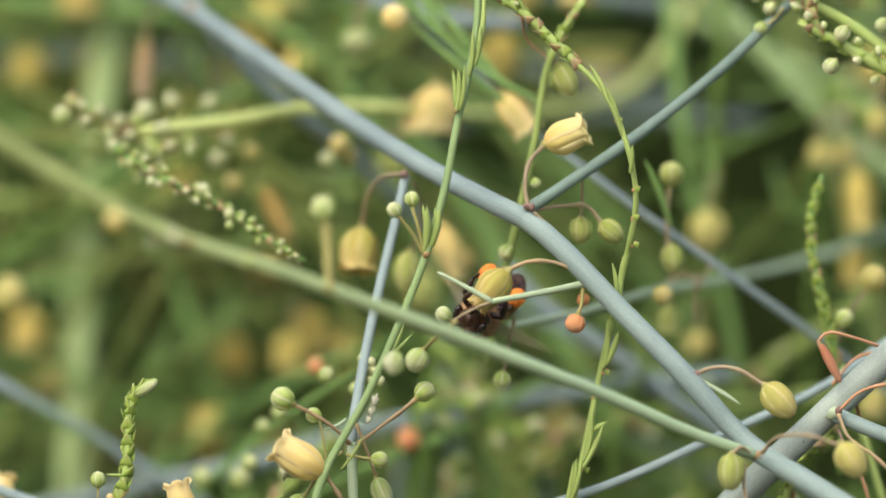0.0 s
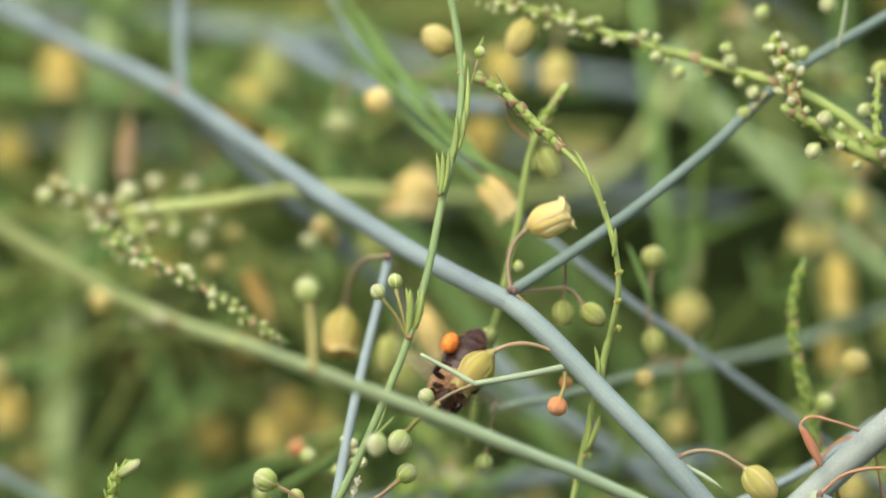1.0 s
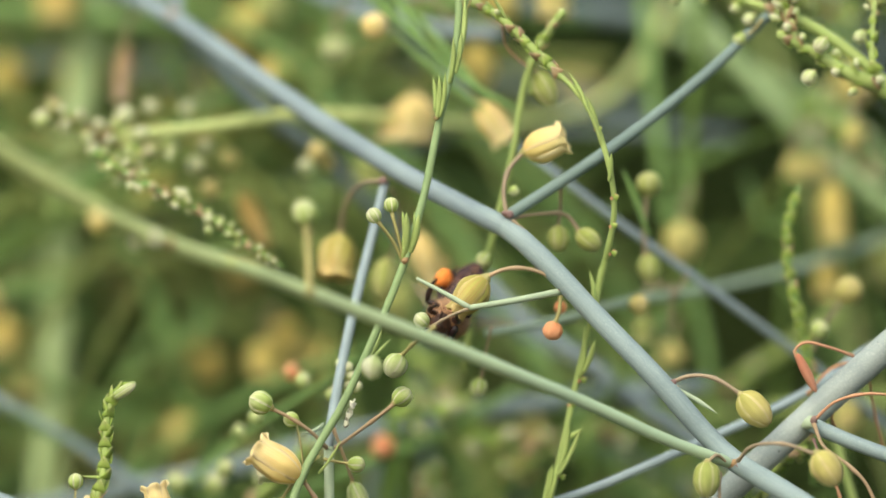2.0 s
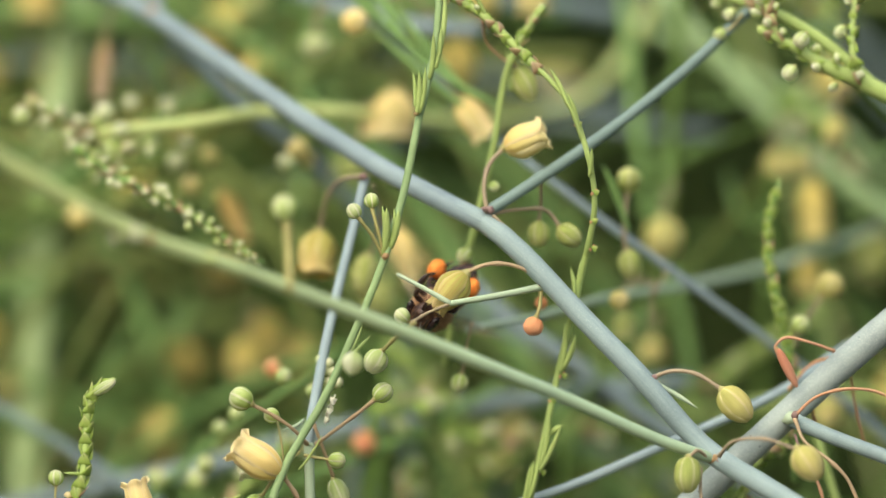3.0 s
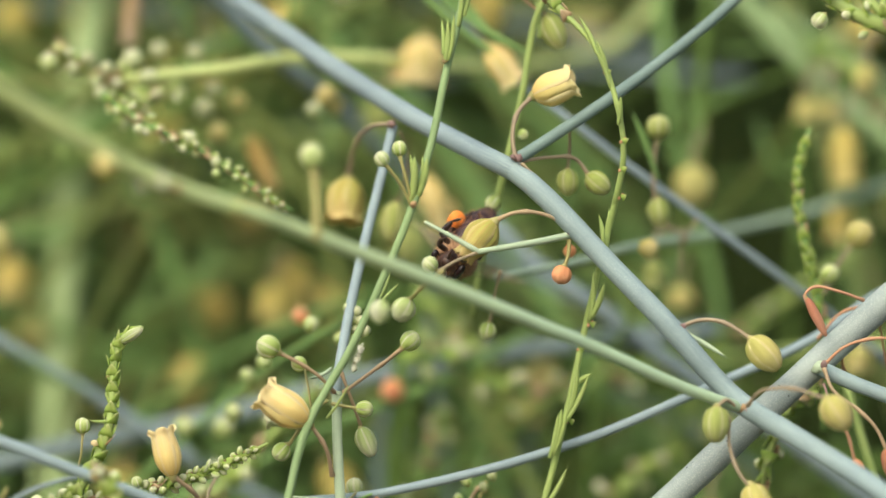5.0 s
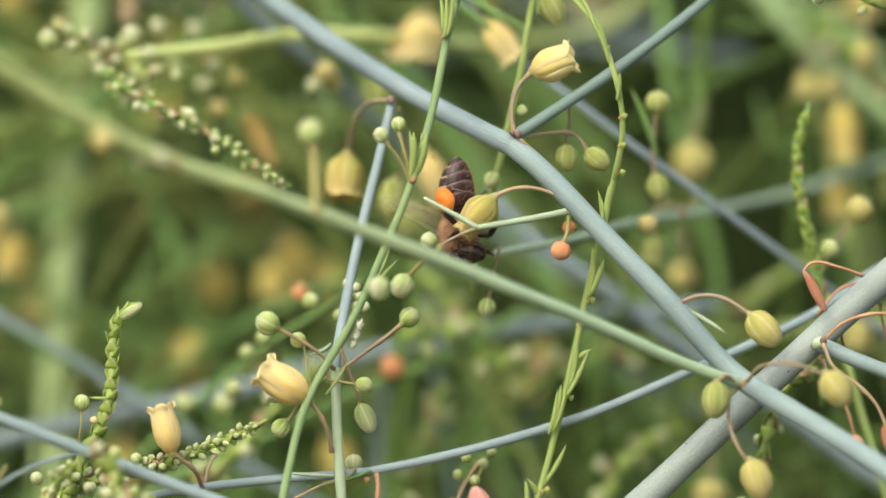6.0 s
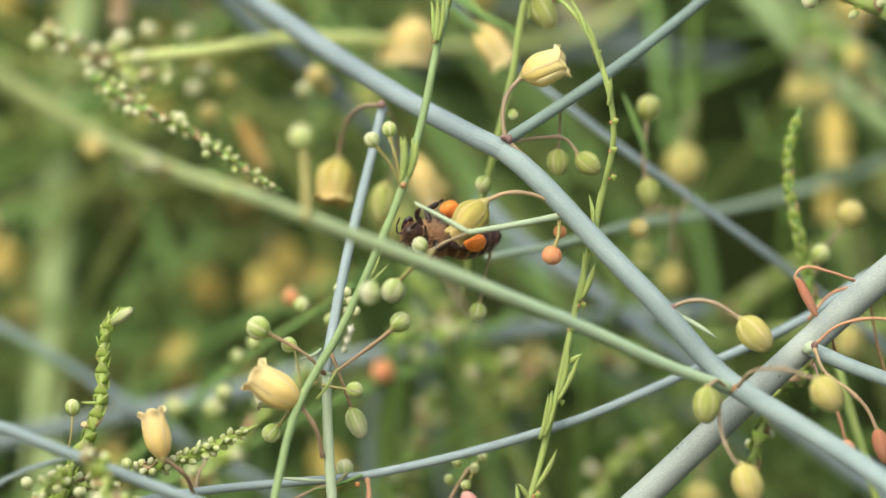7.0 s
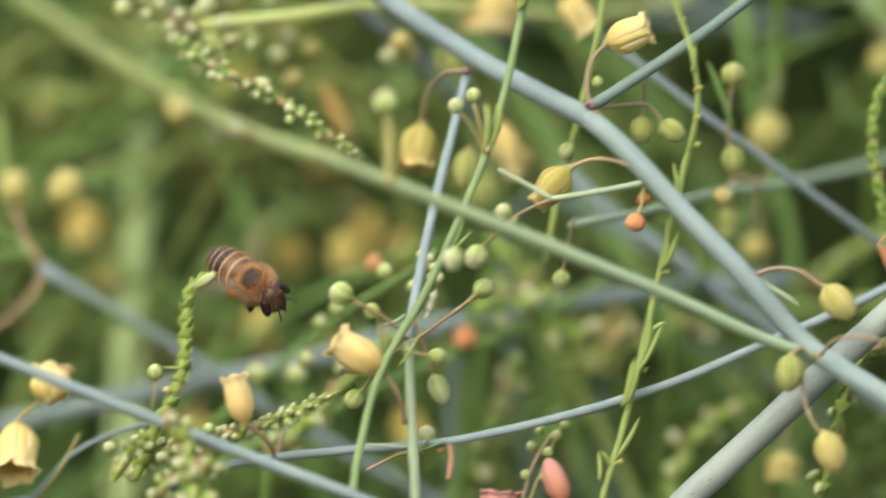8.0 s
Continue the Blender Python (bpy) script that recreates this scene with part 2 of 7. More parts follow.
def smooth_path(pts, step):
    """A smooth curve through pts, about every step; tangents are weighed by distance, so that uneven spacing does not overshoot."""
    p = [Vector(q) for q in pts]
    gap = [max(1e-6, (p[i + 1] - p[i]).length) for i in range(len(p) - 1)]
    tan = []
    for i in range(len(p)):
        if i == 0:
            tan.append((p[1] - p[0]) / gap[0])
        elif i == len(p) - 1:
            tan.append((p[-1] - p[-2]) / gap[-1])
        else:
            a, b = gap[i - 1], gap[i]
            tan.append(((p[i] - p[i - 1]) / a * b + (p[i + 1] - p[i]) / b * a) / (a + b))
    out = []
    for i in range(len(p) - 1):
        g = gap[i]
        n = max(2, min(400, int(g / step)))
        for k in range(n):
            t = k / n
            t2, t3 = t * t, t * t * t
            out.append(p[i] * (2 * t3 - 3 * t2 + 1) + tan[i] * g * (t3 - 2 * t2 + t) + p[i + 1] * (3 * t2 - 2 * t3) + tan[i + 1] * g * (t3 - t2))
    out.append(p[-1])
    return out


def tube_data(pts, radius, seg=10, round_end=True):
    """Rings round a path. radius(k, length_so_far) in the path's unit. Returns verts, faces, uvs."""
    verts, faces, uvs = [], [], []
    n = len(pts)
    tang = [(pts[min(i + 1, n - 1)] - pts[max(i - 1, 0)]).normalized() for i in range(n)]
    side = tang[0].orthogonal().normalized()
    run = 0.0
    for i in range(n):
        side = (side - tang[i] * side.dot(tang[i])).normalized()
        up = tang[i].cross(side)
        if i:
            run += (pts[i] - pts[i - 1]).length
        r = radius(i / (n - 1), run)
        for k in range(seg):
            a = 2 * math.pi * k / seg
            verts.append(pts[i] + (side * math.cos(a) + up * math.sin(a)) * r)
            uvs.append((abs(k / seg * 2 - 1), run))
    for i in range(n - 1):
        for k in range(seg):
            a, b = i * seg + k, i * seg + (k + 1) % seg
            faces.append((a, b, b + seg, a + seg))
    if round_end:
        for i, s in ((0, -1), (n - 1, 1)):
            c = len(verts)
            r = radius(i / (n - 1), run)
            verts.append(pts[i] + tang[i] * s * r * 0.8)
            uvs.append((0.5, run))
            for k in range(seg):
                a, b = i * seg + k, i * seg + (k + 1) % seg
                faces.append((b, a, c) if s < 0 else (a, b, c))
    return verts, faces, uvs


def to_metres(verts):
    return [v * 0.001 for v in verts]


def stem(parent, name, pts, r0, r1, mat, step=3.0, seg=12, knots=(), label="", wobble=0.05):
    """A stem through pts (millimetres), thick r0 at its start and r1 at its end; knots: fractions where it swells."""
    path = smooth_path(pts, step)
    ph = random.random() * 50

    def radius(f, run):
        r = r0 + (r1 - r0) * f
        r *= 1 + wobble * noise.noise(Vector((run * 0.12, ph, 0)))
        for k, amount in knots:
            r *= 1 + amount * math.exp(-((f - k) * 60) ** 2)
        return r

    v, f, uv = tube_data(path, radius, seg)
    return put(name, mesh_of(name, to_metres(v), f, mat, uv), parent, None, label)


def pedicel(parent, pts, r=0.22, mat=PEDICEL_DARK, joint=0.62, label=""):
    """A thin flower stalk with its swollen joint and a wider foot."""
    path = smooth_path(pts, 0.7)

    def radius(f, run):
        return 0.84 * r * (1 + 0.45 * math.exp(-((f - joint) * 22) ** 2) + 0.5 * math.exp(-f * 18) + 0.35 * math.exp(-(1 - f) * 14))

    v, f, uv = tube_data(path, radius, 8)
    return put("pedicel", mesh_of("pedicel", to_metres(v), f, mat, uv), parent, None, label)


def needle(parent, a, b, r=0.22, mat=STEM_GREEN, bow=0.06, name="cladode"):
    """One needle-like leaf from a to b."""
    a, b = Vector(a), Vector(b)
    d = b - a
    off = d.orthogonal().normalized() * d.length * bow
    path = smooth_path([a, a + d * 0.35 + off * 0.8, a + d * 0.7 + off * 0.7, b], d.length / 8)
    v, f, uv = tube_data(path, lambda k, run: r * (0.75 + 0.5 * k if k < 0.4 else max(0.06, 0.95 * (1 - ((k - 0.4) / 0.6) ** 2.2))), 6)
    return put(name, mesh_of(name, to_metres(v), f, mat, uv), parent)


def profile_closed(v):
    return 0.5 * (math.sin(math.pi * min(1, v * 0.97 + 0.012) ** 0.84) ** 0.46)


def profile_bell(v):
    if v < 0.45:
        r = 0.12 + 0.88 * math.sin(v / 0.45 * math.pi / 2) ** 0.62
    elif v < 0.87:
        r = 1.0 - 0.14 * ((v - 0.45) / 0.42) ** 1.6
    else:
        r = 0.86 + 0.22 * ((v - 0.87) / 0.13) ** 1.3
    return 0.5 * r


def profile_round(v):
    return 0.5 * (max(0.0, 1 - (2 * v - 1) ** 2) ** 0.5)


def profile_tulip(v):
    if v < 0.42:
        r = 0.12 + 0.88 * math.sin(v / 0.42 * math.pi / 2) ** 0.66
    elif v < 0.86:
        r = 1.0 - 0.40 * ((v - 0.42) / 0.44) ** 1.8
    else:
        r = 0.60 + 0.07 * ((v - 0.86) / 0.14) ** 1.2
    return 0.5 * r


def tepal_mesh(name, profile, mat, half=35, closed=True, inner=False, nu=11, nv=15, ridge=0.06, squeeze=0.985, seed=0.0):
    """One petal of a flower of length 1 and width 1, standing on z = 0 and opening along +z, as a thin shell with raised nerves."""
    verts, uvs, faces = [], [], []
    ph = seed * 3.7 + (3.0 if inner else 0.0)
    for layer in (0, 1):
        for j in range(nv):
            v = j / (nv - 1)
            w = radians(half)
            tip = max(0.0, (v - 0.78) / 0.22)
            if not closed:
                w *= 1.0 - 0.30 * tip ** 1.8
            for i in range(nu):
                u = i / (nu - 1) * 2 - 1
                a = u * w
                r = profile(v) * (squeeze if inner else 1.0)
                r *= 1 + ridge * (1 - abs(u)) ** 1.3 - 0.03 * abs(u) ** 3
                r *= 1 + 0.014 * math.cos(u * 9.4) * math.sin(math.pi * min(1, v * 1.05))
                r *= 1 + 0.06 * noise.noise(Vector((u * 1.5, v * 4, ph)))
                if not closed:
                    r *= 1 + 0.05 * v * noise.noise(Vector((u * 2.4, v * 2.0, ph + 5))) + 0.20 * tip * noise.noise(Vector((u * 1.6, v * 3, ph + 9)))
                r = max(0.004, r - layer * 0.03)
                z = v if closed else v - 0.08 * u * u * tip + 0.04 * tip * noise.noise(Vector((u * 1.4, ph, 2.0)))
                verts.append(Vector((r * math.cos(a), r * math.sin(a), z)))
                uvs.append((u * 0.5 + 0.5, v))
    n = nu * nv
    for j in range(nv - 1):
        for i in range(nu - 1):
            a = j * nu + i
            faces.append((a, a + 1, a + nu + 1, a + nu))
            faces.append((n + a + nu, n + a + nu + 1, n + a + 1, n + a))
    rim = [i for i in range(nu)] + [j * nu + nu - 1 for j in range(1, nv)] + [(nv - 1) * nu + i for i in range(nu - 2, -1, -1)] + [j * nu for j in range(nv - 2, 0, -1)]
    for k in range(len(rim)):
        a, b = rim[k], rim[(k + 1) % len(rim)]
        faces.append((b, a, n + a, n + b))
    return mesh_of(name, verts, faces, mat, uvs)


def lathe_mesh(name, rows, mat, seg=10, lobes=0, depth=0.0):
    """A turned shape: rows of radius, height; lobes round it."""
    verts, uvs, faces = [], [], []
    for r, z in rows:
        for k in range(seg):
            a = 2 * math.pi * k / seg
            q = r * (1 - depth * (0.5 + 0.5 * math.cos(a * lobes)) ** 4) if lobes else r
            verts.append(Vector((q * math.cos(a), q * math.sin(a), z)))
            uvs.append((abs(k / seg * 2 - 1), z))
    for j in range(len(rows) - 1):
        for k in range(seg):
            a, b = j * seg + k, j * seg + (k + 1) % seg
            faces.append((a, b, b + seg, a + seg))
    faces.append(tuple(range(seg - 1, -1, -1)))
    faces.append(tuple(range((len(rows) - 1) * seg, len(rows) * seg)))
    return mesh_of(name, verts, faces, mat, uvs)


SHAPES = {}


def tepals_for(kind, mat):
    """Six petals, outer and inner in turn; open flowers differ from petal to petal."""
    key = kind + mat.name
    if key not in SHAPES:
        if kind == "bell":
            SHAPES[key] = [tepal_mesh("tepal", profile_bell, mat, 44, False, bool(k % 2), ridge=0.085, squeeze=0.945, seed=k) for k in range(6)]
        elif kind == "tulip":
            SHAPES[key] = [tepal_mesh("tepal", profile_tulip, mat, 46, False, bool(k % 2), ridge=0.08, squeeze=0.95, seed=k + 7) for k in range(6)]
        elif kind == "closed":
            SHAPES[key] = [tepal_mesh("tepal", profile_closed, mat, 38, True, bool(k % 2), ridge=0.055, squeeze=0.965, seed=k % 2) for k in range(2)] * 3
        else:
            SHAPES[key] = [tepal_mesh("tepal", profile_round, mat, 37, True, bool(k % 2), nu=9, nv=11, ridge=0.06, squeeze=0.955, seed=k % 2) for k in range(2)] * 3
    return SHAPES[key]


def receptacle_for(mat):
    key = "receptacle" + mat.name
    if key not in SHAPES:
        SHAPES[key] = lathe_mesh("receptacle", [(0.05, -0.10), (0.11, -0.04), (0.19, 0.03), (0.14, 0.10)], mat, 8)
    return SHAPES[key]


def aim(a, b, width, spin):
    """The pose that sets a unit flower with its foot at a and its mouth at b (millimetres)."""
    a, b = Vector(a) * 0.001, Vector(b) * 0.001
    d = b - a
    return Matrix.Translation(a) @ d.to_track_quat("Z", "Y").to_matrix().to_4x4() @ Matrix.Rotation(radians(spin), 4, "Z") @ Matrix.Diagonal((width * 0.001, width * 0.001, d.length, 1))


def flower(parent, a, b, width, mat=YELLOW, kind="closed", spin=None, name="flower", foot=PEDICEL_GREEN, label=""):
    """A flower or bud of six petals from its foot a to its mouth b (millimetres)."""
    spin = random.uniform(0, 60) if spin is None else spin
    m = aim(a, b, width, spin)
    f = put(name, receptacle_for(foot), parent, m, label)
    for k, petal in enumerate(tepals_for(kind, mat)):
        put("tepal", petal, f, m @ Matrix.Rotation(radians(60 * k), 4, "Z"))
    return f


def bud_mesh(mat, depth=0.10):
    key = "bud" + mat.name
    if key not in SHAPES:
        rows = [(max(0.03, 0.5 * math.sin(math.pi * (0.03 + 0.95 * i / 9)) ** 0.75), i / 9) for i in range(10)]
        SHAPES[key] = lathe_mesh("flower_bud", rows, mat, 18, 3, depth)
    return SHAPES[key]


def bud(parent, a, b, width, mat=GREENBUD, name="flower_bud", label=""):
    """A small closed bud in one piece from its foot a to its tip b (millimetres)."""
    return put(name, bud_mesh(mat), parent, aim(a, b, width, random.uniform(0, 120)), label)


def round_bud(parent, c, away, size, mat=GREENBUD, big=False, label=""):
    """A round bud centred on c, its foot on the side towards 'away'."""
    c, away = Vector(c), Vector(away)
    d = (c - away).normalized() * size * 0.55
    if big:
        return flower(parent, c - d, c + d, size, mat, "round", name="flower_bud", label=label)
    return bud(parent, c - d, c + d, size, mat, label=label)


def bract_mesh(mat):
    key = "bract" + mat.name
    if key not in SHAPES:
        v, uv, f = [], [], []
        for layer in (0, 1):
            for j in range(5):
                h = j / 4
                w = 0.5 * (1 - h ** 1.6) + 0.01
                for i in range(3):
                    u = i - 1
                    v.append(Vector((u * w, 0.2 * h - 0.16 * u * u * w + (0.05 if layer else 0), h)))
                    uv.append((i / 2, h))
        for j in range(4):
            for i in range(2):
                a = j * 3 + i
                f.append((a, a + 1, a + 4, a + 3))
                f.append((15 + a + 3, 15 + a + 4, 15 + a + 1, 15 + a))
        rim = [0, 1, 2, 5, 8, 11, 14, 13, 12, 9, 6, 3]
        for k in range(12):
            a, b = rim[k], rim[(k + 1) % 12]
            f.append((b, a, 15 + a, 15 + b))
        SHAPES[key] = mesh_of("bract", v, f, mat, uv)
    return SHAPES[key]


def bract(parent, p, along, out, size, mat=BRACT):
    """A scale leaf at p that points along the stem and stands off it."""
    along, out = Vector(along).normalized(), Vector(out).normalized()
    x = out.cross(along).normalized()
    y = along.cross(x)
    m = Matrix((x, y, along)).transposed().to_4x4()
    return put("bract", bract_mesh(mat), parent, Matrix.Translation(Vector(p) * 0.001) @ m @ Matrix.Diagonal((size * 0.00098, size * 0.0009, size * 0.0009, 1)))


def shoot(parent, pts, r0, r1, mat=STEM_GREEN, every=1.1, size=1.3, buds=0.7, bud_mat=PALEBUD, bract_mat=BRACT_GREEN, grow=0.6, bare=0.0, label="", reach=(0.1, 0.4), dry=0.3):
    """A shoot tip: a thin stem set round with scale leaves and small buds, denser and smaller to its end."""
    s = stem(parent, "shoot", pts, r0, r1, mat, step=1.5, seg=8, label=label)
    path = smooth_path(pts, 0.3)
    total = sum((path[i + 1] - path[i]).length for i in range(len(path) - 1))
    run, nxt, turn = 0.0, total * bare, random.uniform(0, 6)
    for i in range(1, len(path) - 1):
        run += (path[i] - path[i - 1]).length
        if run < nxt or run > total * 0.955:
            continue
        f = run / total
        nxt = run + every * (1 - 0.45 * f) * random.uniform(0.75, 1.25)
        tan = (path[i + 1] - path[i - 1]).normalized()
        turn += 2.4 + random.uniform(-0.3, 0.3)
        side = tan.orthogonal().normalized()
        out = side * math.cos(turn) + tan.cross(side) * math.sin(turn)
        r = r0 + (r1 - r0) * f
        z = size * (1 - grow * f)
        bract(s, path[i] + out * r * 0.8, tan + out * 0.15, out, z * 1.25, bract_mat if random.random() > dry else BRACT)
        if random.random() < buds:
            a = path[i] + out * r
            d = (out + tan * 0.8 + Vector((0, 0, -0.1))).normalized()
            c = a + d * z * random.uniform(*reach)
            bud(s, c, c + d * z * random.uniform(0.8, 1.25), z * random.uniform(0.55, 0.9), bud_mat if random.random() < 0.7 else GREENBUD)
    return s


def knob(parent, p, r, mat=NODE, name="node"):
    """A swollen, scaly joint where a branch or stalk leaves the stem."""
    key = "knob" + mat.name
    if key not in SHAPES:
        bm = bmesh.new()
        bmesh.ops.create_icosphere(bm, subdivisions=2, radius=1)
        for v in bm.verts:
            v.co *= 0.8 + 0.45 * noise.noise(v.co * 1.9)
        me = bpy.data.meshes.new("node")
        bm.to_mesh(me)
        bm.free()
        me.polygons.foreach_set("use_smooth", [True] * len(me.polygons))
        me.materials.append(mat)
        SHAPES[key] = me
    m = Matrix.Translation(Vector(p) * 0.001) @ Euler([random.uniform(0, 6) for _ in range(3)]).to_matrix().to_4x4() @ Matrix.Diagonal((r * 0.00082, r * 0.0007, r * 0.0009, 1))
    return put(name, SHAPES[key], parent, m)


# ---------------------------------------------------------------- the plants round the flower
def plant(label, base, group="asparagus plants"):
    return thing("asparagus_plant", base, label, "asparagus plant", group)


def glaucous_plant():
    """The thick blue-grey stem that crosses the middle, its side branches and the flower that the bee visits."""
    p = plant("blue-grey glaucous asparagus plant with hanging yellow-green flowers", (190, 10, 0))
    # two internodes: the lower one paler, the upper one bluer
    stem(p, "stem", [(190, 10, 0), (182, 8, 450), (130, 2, 850), (54.1, -28, 970.67), (44.64, -15, 977.61), (37.88, -8, 981.83), (33.78, -5.5, 984.31), (23.77, -4, 994.87), (17.31, -2, 1001.56), (14.07, -1, 1005.08), (10.82, 0, 1008.42), (7.06, 2, 1011.64), (3.67, 4, 1013.37)], 1.35, 1.22, STEM_PALE_BLUE, step=2.5, seg=18)
    stem(p, "upper_stem", [(7.06, 2, 1011.64), (3.67, 4, 1013.37), (-2.24, 8, 1016.55), (-12.24, 18, 1022.85), (-22.46, 28, 1030.1), (-31.47, 38, 1036.58), (-34.67, 42, 1038.65), (-43.56, 50, 1043), (-51.56, 58, 1046.99), (-59.68, 66, 1051.25)], 1.22, 1.05, STEM_BLUE, step=2.5, seg=18)
    # the pale branch that comes towards the camera
    stem(p, "branch", [(33.45, -5.50, 984.18), (26.86, -9.00, 986.50), (17.07, -14.00, 990.94), (4.19, -21.00, 996.30), (-5.34, -26.00, 1000.12), (-16.63, -32.00, 1004.40), (-21.59, -35.00, 1006.33), (-25.30, -37.00, 1007.50), (-30.20, -40.00, 1009.10), (-37.46, -45.00, 1012.45), (-44.64, -50.00, 1016.69), (-51.73, -55.00, 1021.49), (-62.24, -62.00, 1028.61)], 0.66, 1.08, STEM_MINT, seg=16, knots=((0.66, 0.16), (0.74, 0.2), (0.80, 0.22)))
    knob(p, (-24.05, -37.00, 1007.07), 1.15, STEM_PALE)
    knob(p, (33.70, -6.20, 984.30), 0.85, NODE)
    knob(p, (26.20, -4.60, 993.60), 0.7, NODE)
    round_bud(p, (-38.24, -47.00, 1011.68), (-37.42, -46.00, 1009.34), 2.6, CREAM)
    round_bud(p, (-32.49, -42.00, 1009.88), (-33.28, -41.00, 1008.78), 2.2, PALEBUD)
    round_bud(p, (-34.36, -42.00, 1009.26), (-33.28, -41.00, 1008.78), 1.7, PALEBUD)
    knob(p, (-30.66, -41.00, 1009.27), 1.15, BRACT)
    pedicel(p, [(-15.31, -32.00, 1003.80), (-15.33, -31.00, 1006.99), (-15.60, -30.00, 1011.29)], 0.48, PEDICEL_GREEN, joint=0.05)
    round_bud(p, (-15.79, -30.00, 1012.86), (-15.53, -30.00, 1010.78), 2.85, GREENBUD, big=True)
    # branch to the upper right
    stem(p, "branch", [(7.32, 2.00, 1012.95), (11.52, 3.00, 1015.64), (20.73, 5.00, 1021.85), (30.67, 8.00, 1029.69), (40.27, 11.00, 1038.44), (51.61, 14.00, 1045.28), (67.39, 18.00, 1055.93)], 0.72, 0.56, STEM_TEAL, seg=14)
    knob(p, (7.51, 1.00, 1013.13), 0.75)
    knob(p, (6.92, 1.00, 1013.26), 0.5)
    # hanging branch, with its umbel of buds
    stem(p, "branch", [(-6.99, 10.00, 1017.09), (-8.17, 9.00, 1011.93), (-10.45, 6.00, 1002.69), (-12.38, 3.00, 993.52), (-13.64, 0.00, 986.04)], 0.54, 0.62, STEM_PALE_BLUE, seg=14)
    low = stem(p, "branch", [(-13.45, 0.00, 986.04), (-13.37, -1.00, 980.51), (-13.10, -1.50, 975.31), (-12.77, -2.00, 970.12), (-12.50, -2.00, 962.96)], 0.58, 0.63, STEM_TWIG, seg=14)
    knob(p, (-13.44, -0.30, 985.91), 0.62, STEM_TWIG)
    knob(p, (-7.12, 9.00, 1017.20), 0.7)
    # top fork, far up the stem
    stem(p, "branch", [(-32.04, 39.00, 1037.16), (-32.42, 43.00, 1042.79), (-32.41, 48.00, 1049.89), (-31.90, 55.00, 1059.26)], 0.72, 0.6, STEM_BLUE)
    stem(p, "branch", [(-32.04, 39.00, 1037.16), (-25.87, 42.00, 1030.12), (-19.46, 46.00, 1024.41), (-15.41, 50.00, 1021.42), (-10.99, 55.00, 1017.03), (-5.83, 60.00, 1012.25), (0.44, 66.00, 1006.38)], 1.0, 0.8, STEM_BLUE)
    knob(p, (-32.72, 39.00, 1037.85), 1.15, BRACT)
    # the visited flower with its arching stalk, and the twig before it
    pedicel(p, [(13.56, -0.50, 1004.82), (11.79, -1.00, 1006.06), (9.18, -1.50, 1006.84), (6.76, -2.00, 1006.70), (5.01, -2.00, 1005.92)], 0.27, PEDICEL)
    flower(p, (4.81, -2.00, 1005.79), (1.03, -2.40, 1001.56), 3.9, BLUSH, "tulip", spin=12, label="yellow-green half-closed flower")
    knob(p, (13.55, -1.20, 1004.63), 0.75)
    stem(p, "twig", [(13.42, -1.00, 1004.17), (8.84, -2.50, 1003.25), (2.85, -4.50, 1002.27)], 0.42, 0.34, STEM_TWIG, step=1.0, seg=10)
    stem(p, "twig", [(2.85, -4.50, 1002.27), (0.06, -4.90, 1003.89), (-3.19, -5.00, 1005.64)], 0.34, 0.2, STEM_TWIG, step=0.8, seg=10)
    knob(p, (2.72, -4.60, 1002.27), 0.42, BRACT)
    pedicel(p, [(2.59, -4.60, 1002.14), (0.38, -4.80, 1001.23), (-1.76, -5.00, 1000.00)], 0.2)
    round_bud(p, (-2.67, -5.00, 1000.84), (-1.76, -5.00, 1000.00), 1.8, PALEBUD, big=True)
    pedicel(p, [(13.36, -0.80, 1003.98), (13.29, -1.00, 1002.02), (12.77, -1.00, 1000.46)], 0.26, PEDICEL_GREEN)
    flower(p, (12.83, -1.00, 1000.72), (12.12, -1.00, 998.53), 2.3, ORANGE, "round", name="flower_bud", label="orange withered bud")
    round_bud(p, (13.53, 6.00, 1002.36), (13.18, 5.00, 1004.00), 1.6, ORANGE)
    # flowers at the upper fork
    pedicel(p, [(7.25, 1.50, 1012.94), (6.86, 2.00, 1015.43), (7.46, 3.00, 1018.39), (9.17, 4.00, 1020.31)], 0.3)
    flower(p, (9.17, 4.00, 1020.31), (14.14, 3.50, 1022.27), 3.8, YELLOW, "bell", spin=20)
    pedicel(p, [(7.91, 2.00, 1012.75), (11.20, 4.00, 1013.24), (14.38, 6.00, 1013.00), (15.76, 6.00, 1011.23)], 0.24)
    flower(p, (15.63, 6.00, 1011.23), (18.12, 6.00, 1009.26), 2.6, OLIVE, "closed", name="flower_bud")
    pedicel(p, [(13.51, 5.00, 1016.47), (13.54, 7.00, 1013.87), (13.36, 8.00, 1011.65)], 0.2)
    flower(p, (13.36, 8.00, 1011.91), (13.36, 8.00, 1008.82), 2.6, OLIVE, "closed", name="flower_bud")
    pedicel(p, [(7.90, 1.00, 1012.47), (10.51, 1.00, 1010.19), (12.47, 1.00, 1007.90)], 0.16)
    # bell flower that hangs from the left fork
    pedicel(p, [(-7.12, 9.00, 1017.13), (-9.53, 13.00, 1017.01), (-11.58, 18.00, 1014.71), (-12.28, 21.00, 1011.55)], 0.3)
    flower(p, (-12.35, 21.00, 1011.08), (-12.94, 20.00, 1005.80), 4.5, BLUSH, "bell", spin=25)
    pedicel(p, [(-6.23, 14.00, 1016.30), (-5.26, 18.00, 1013.38), (-6.28, 22.00, 1008.09)], 0.22)
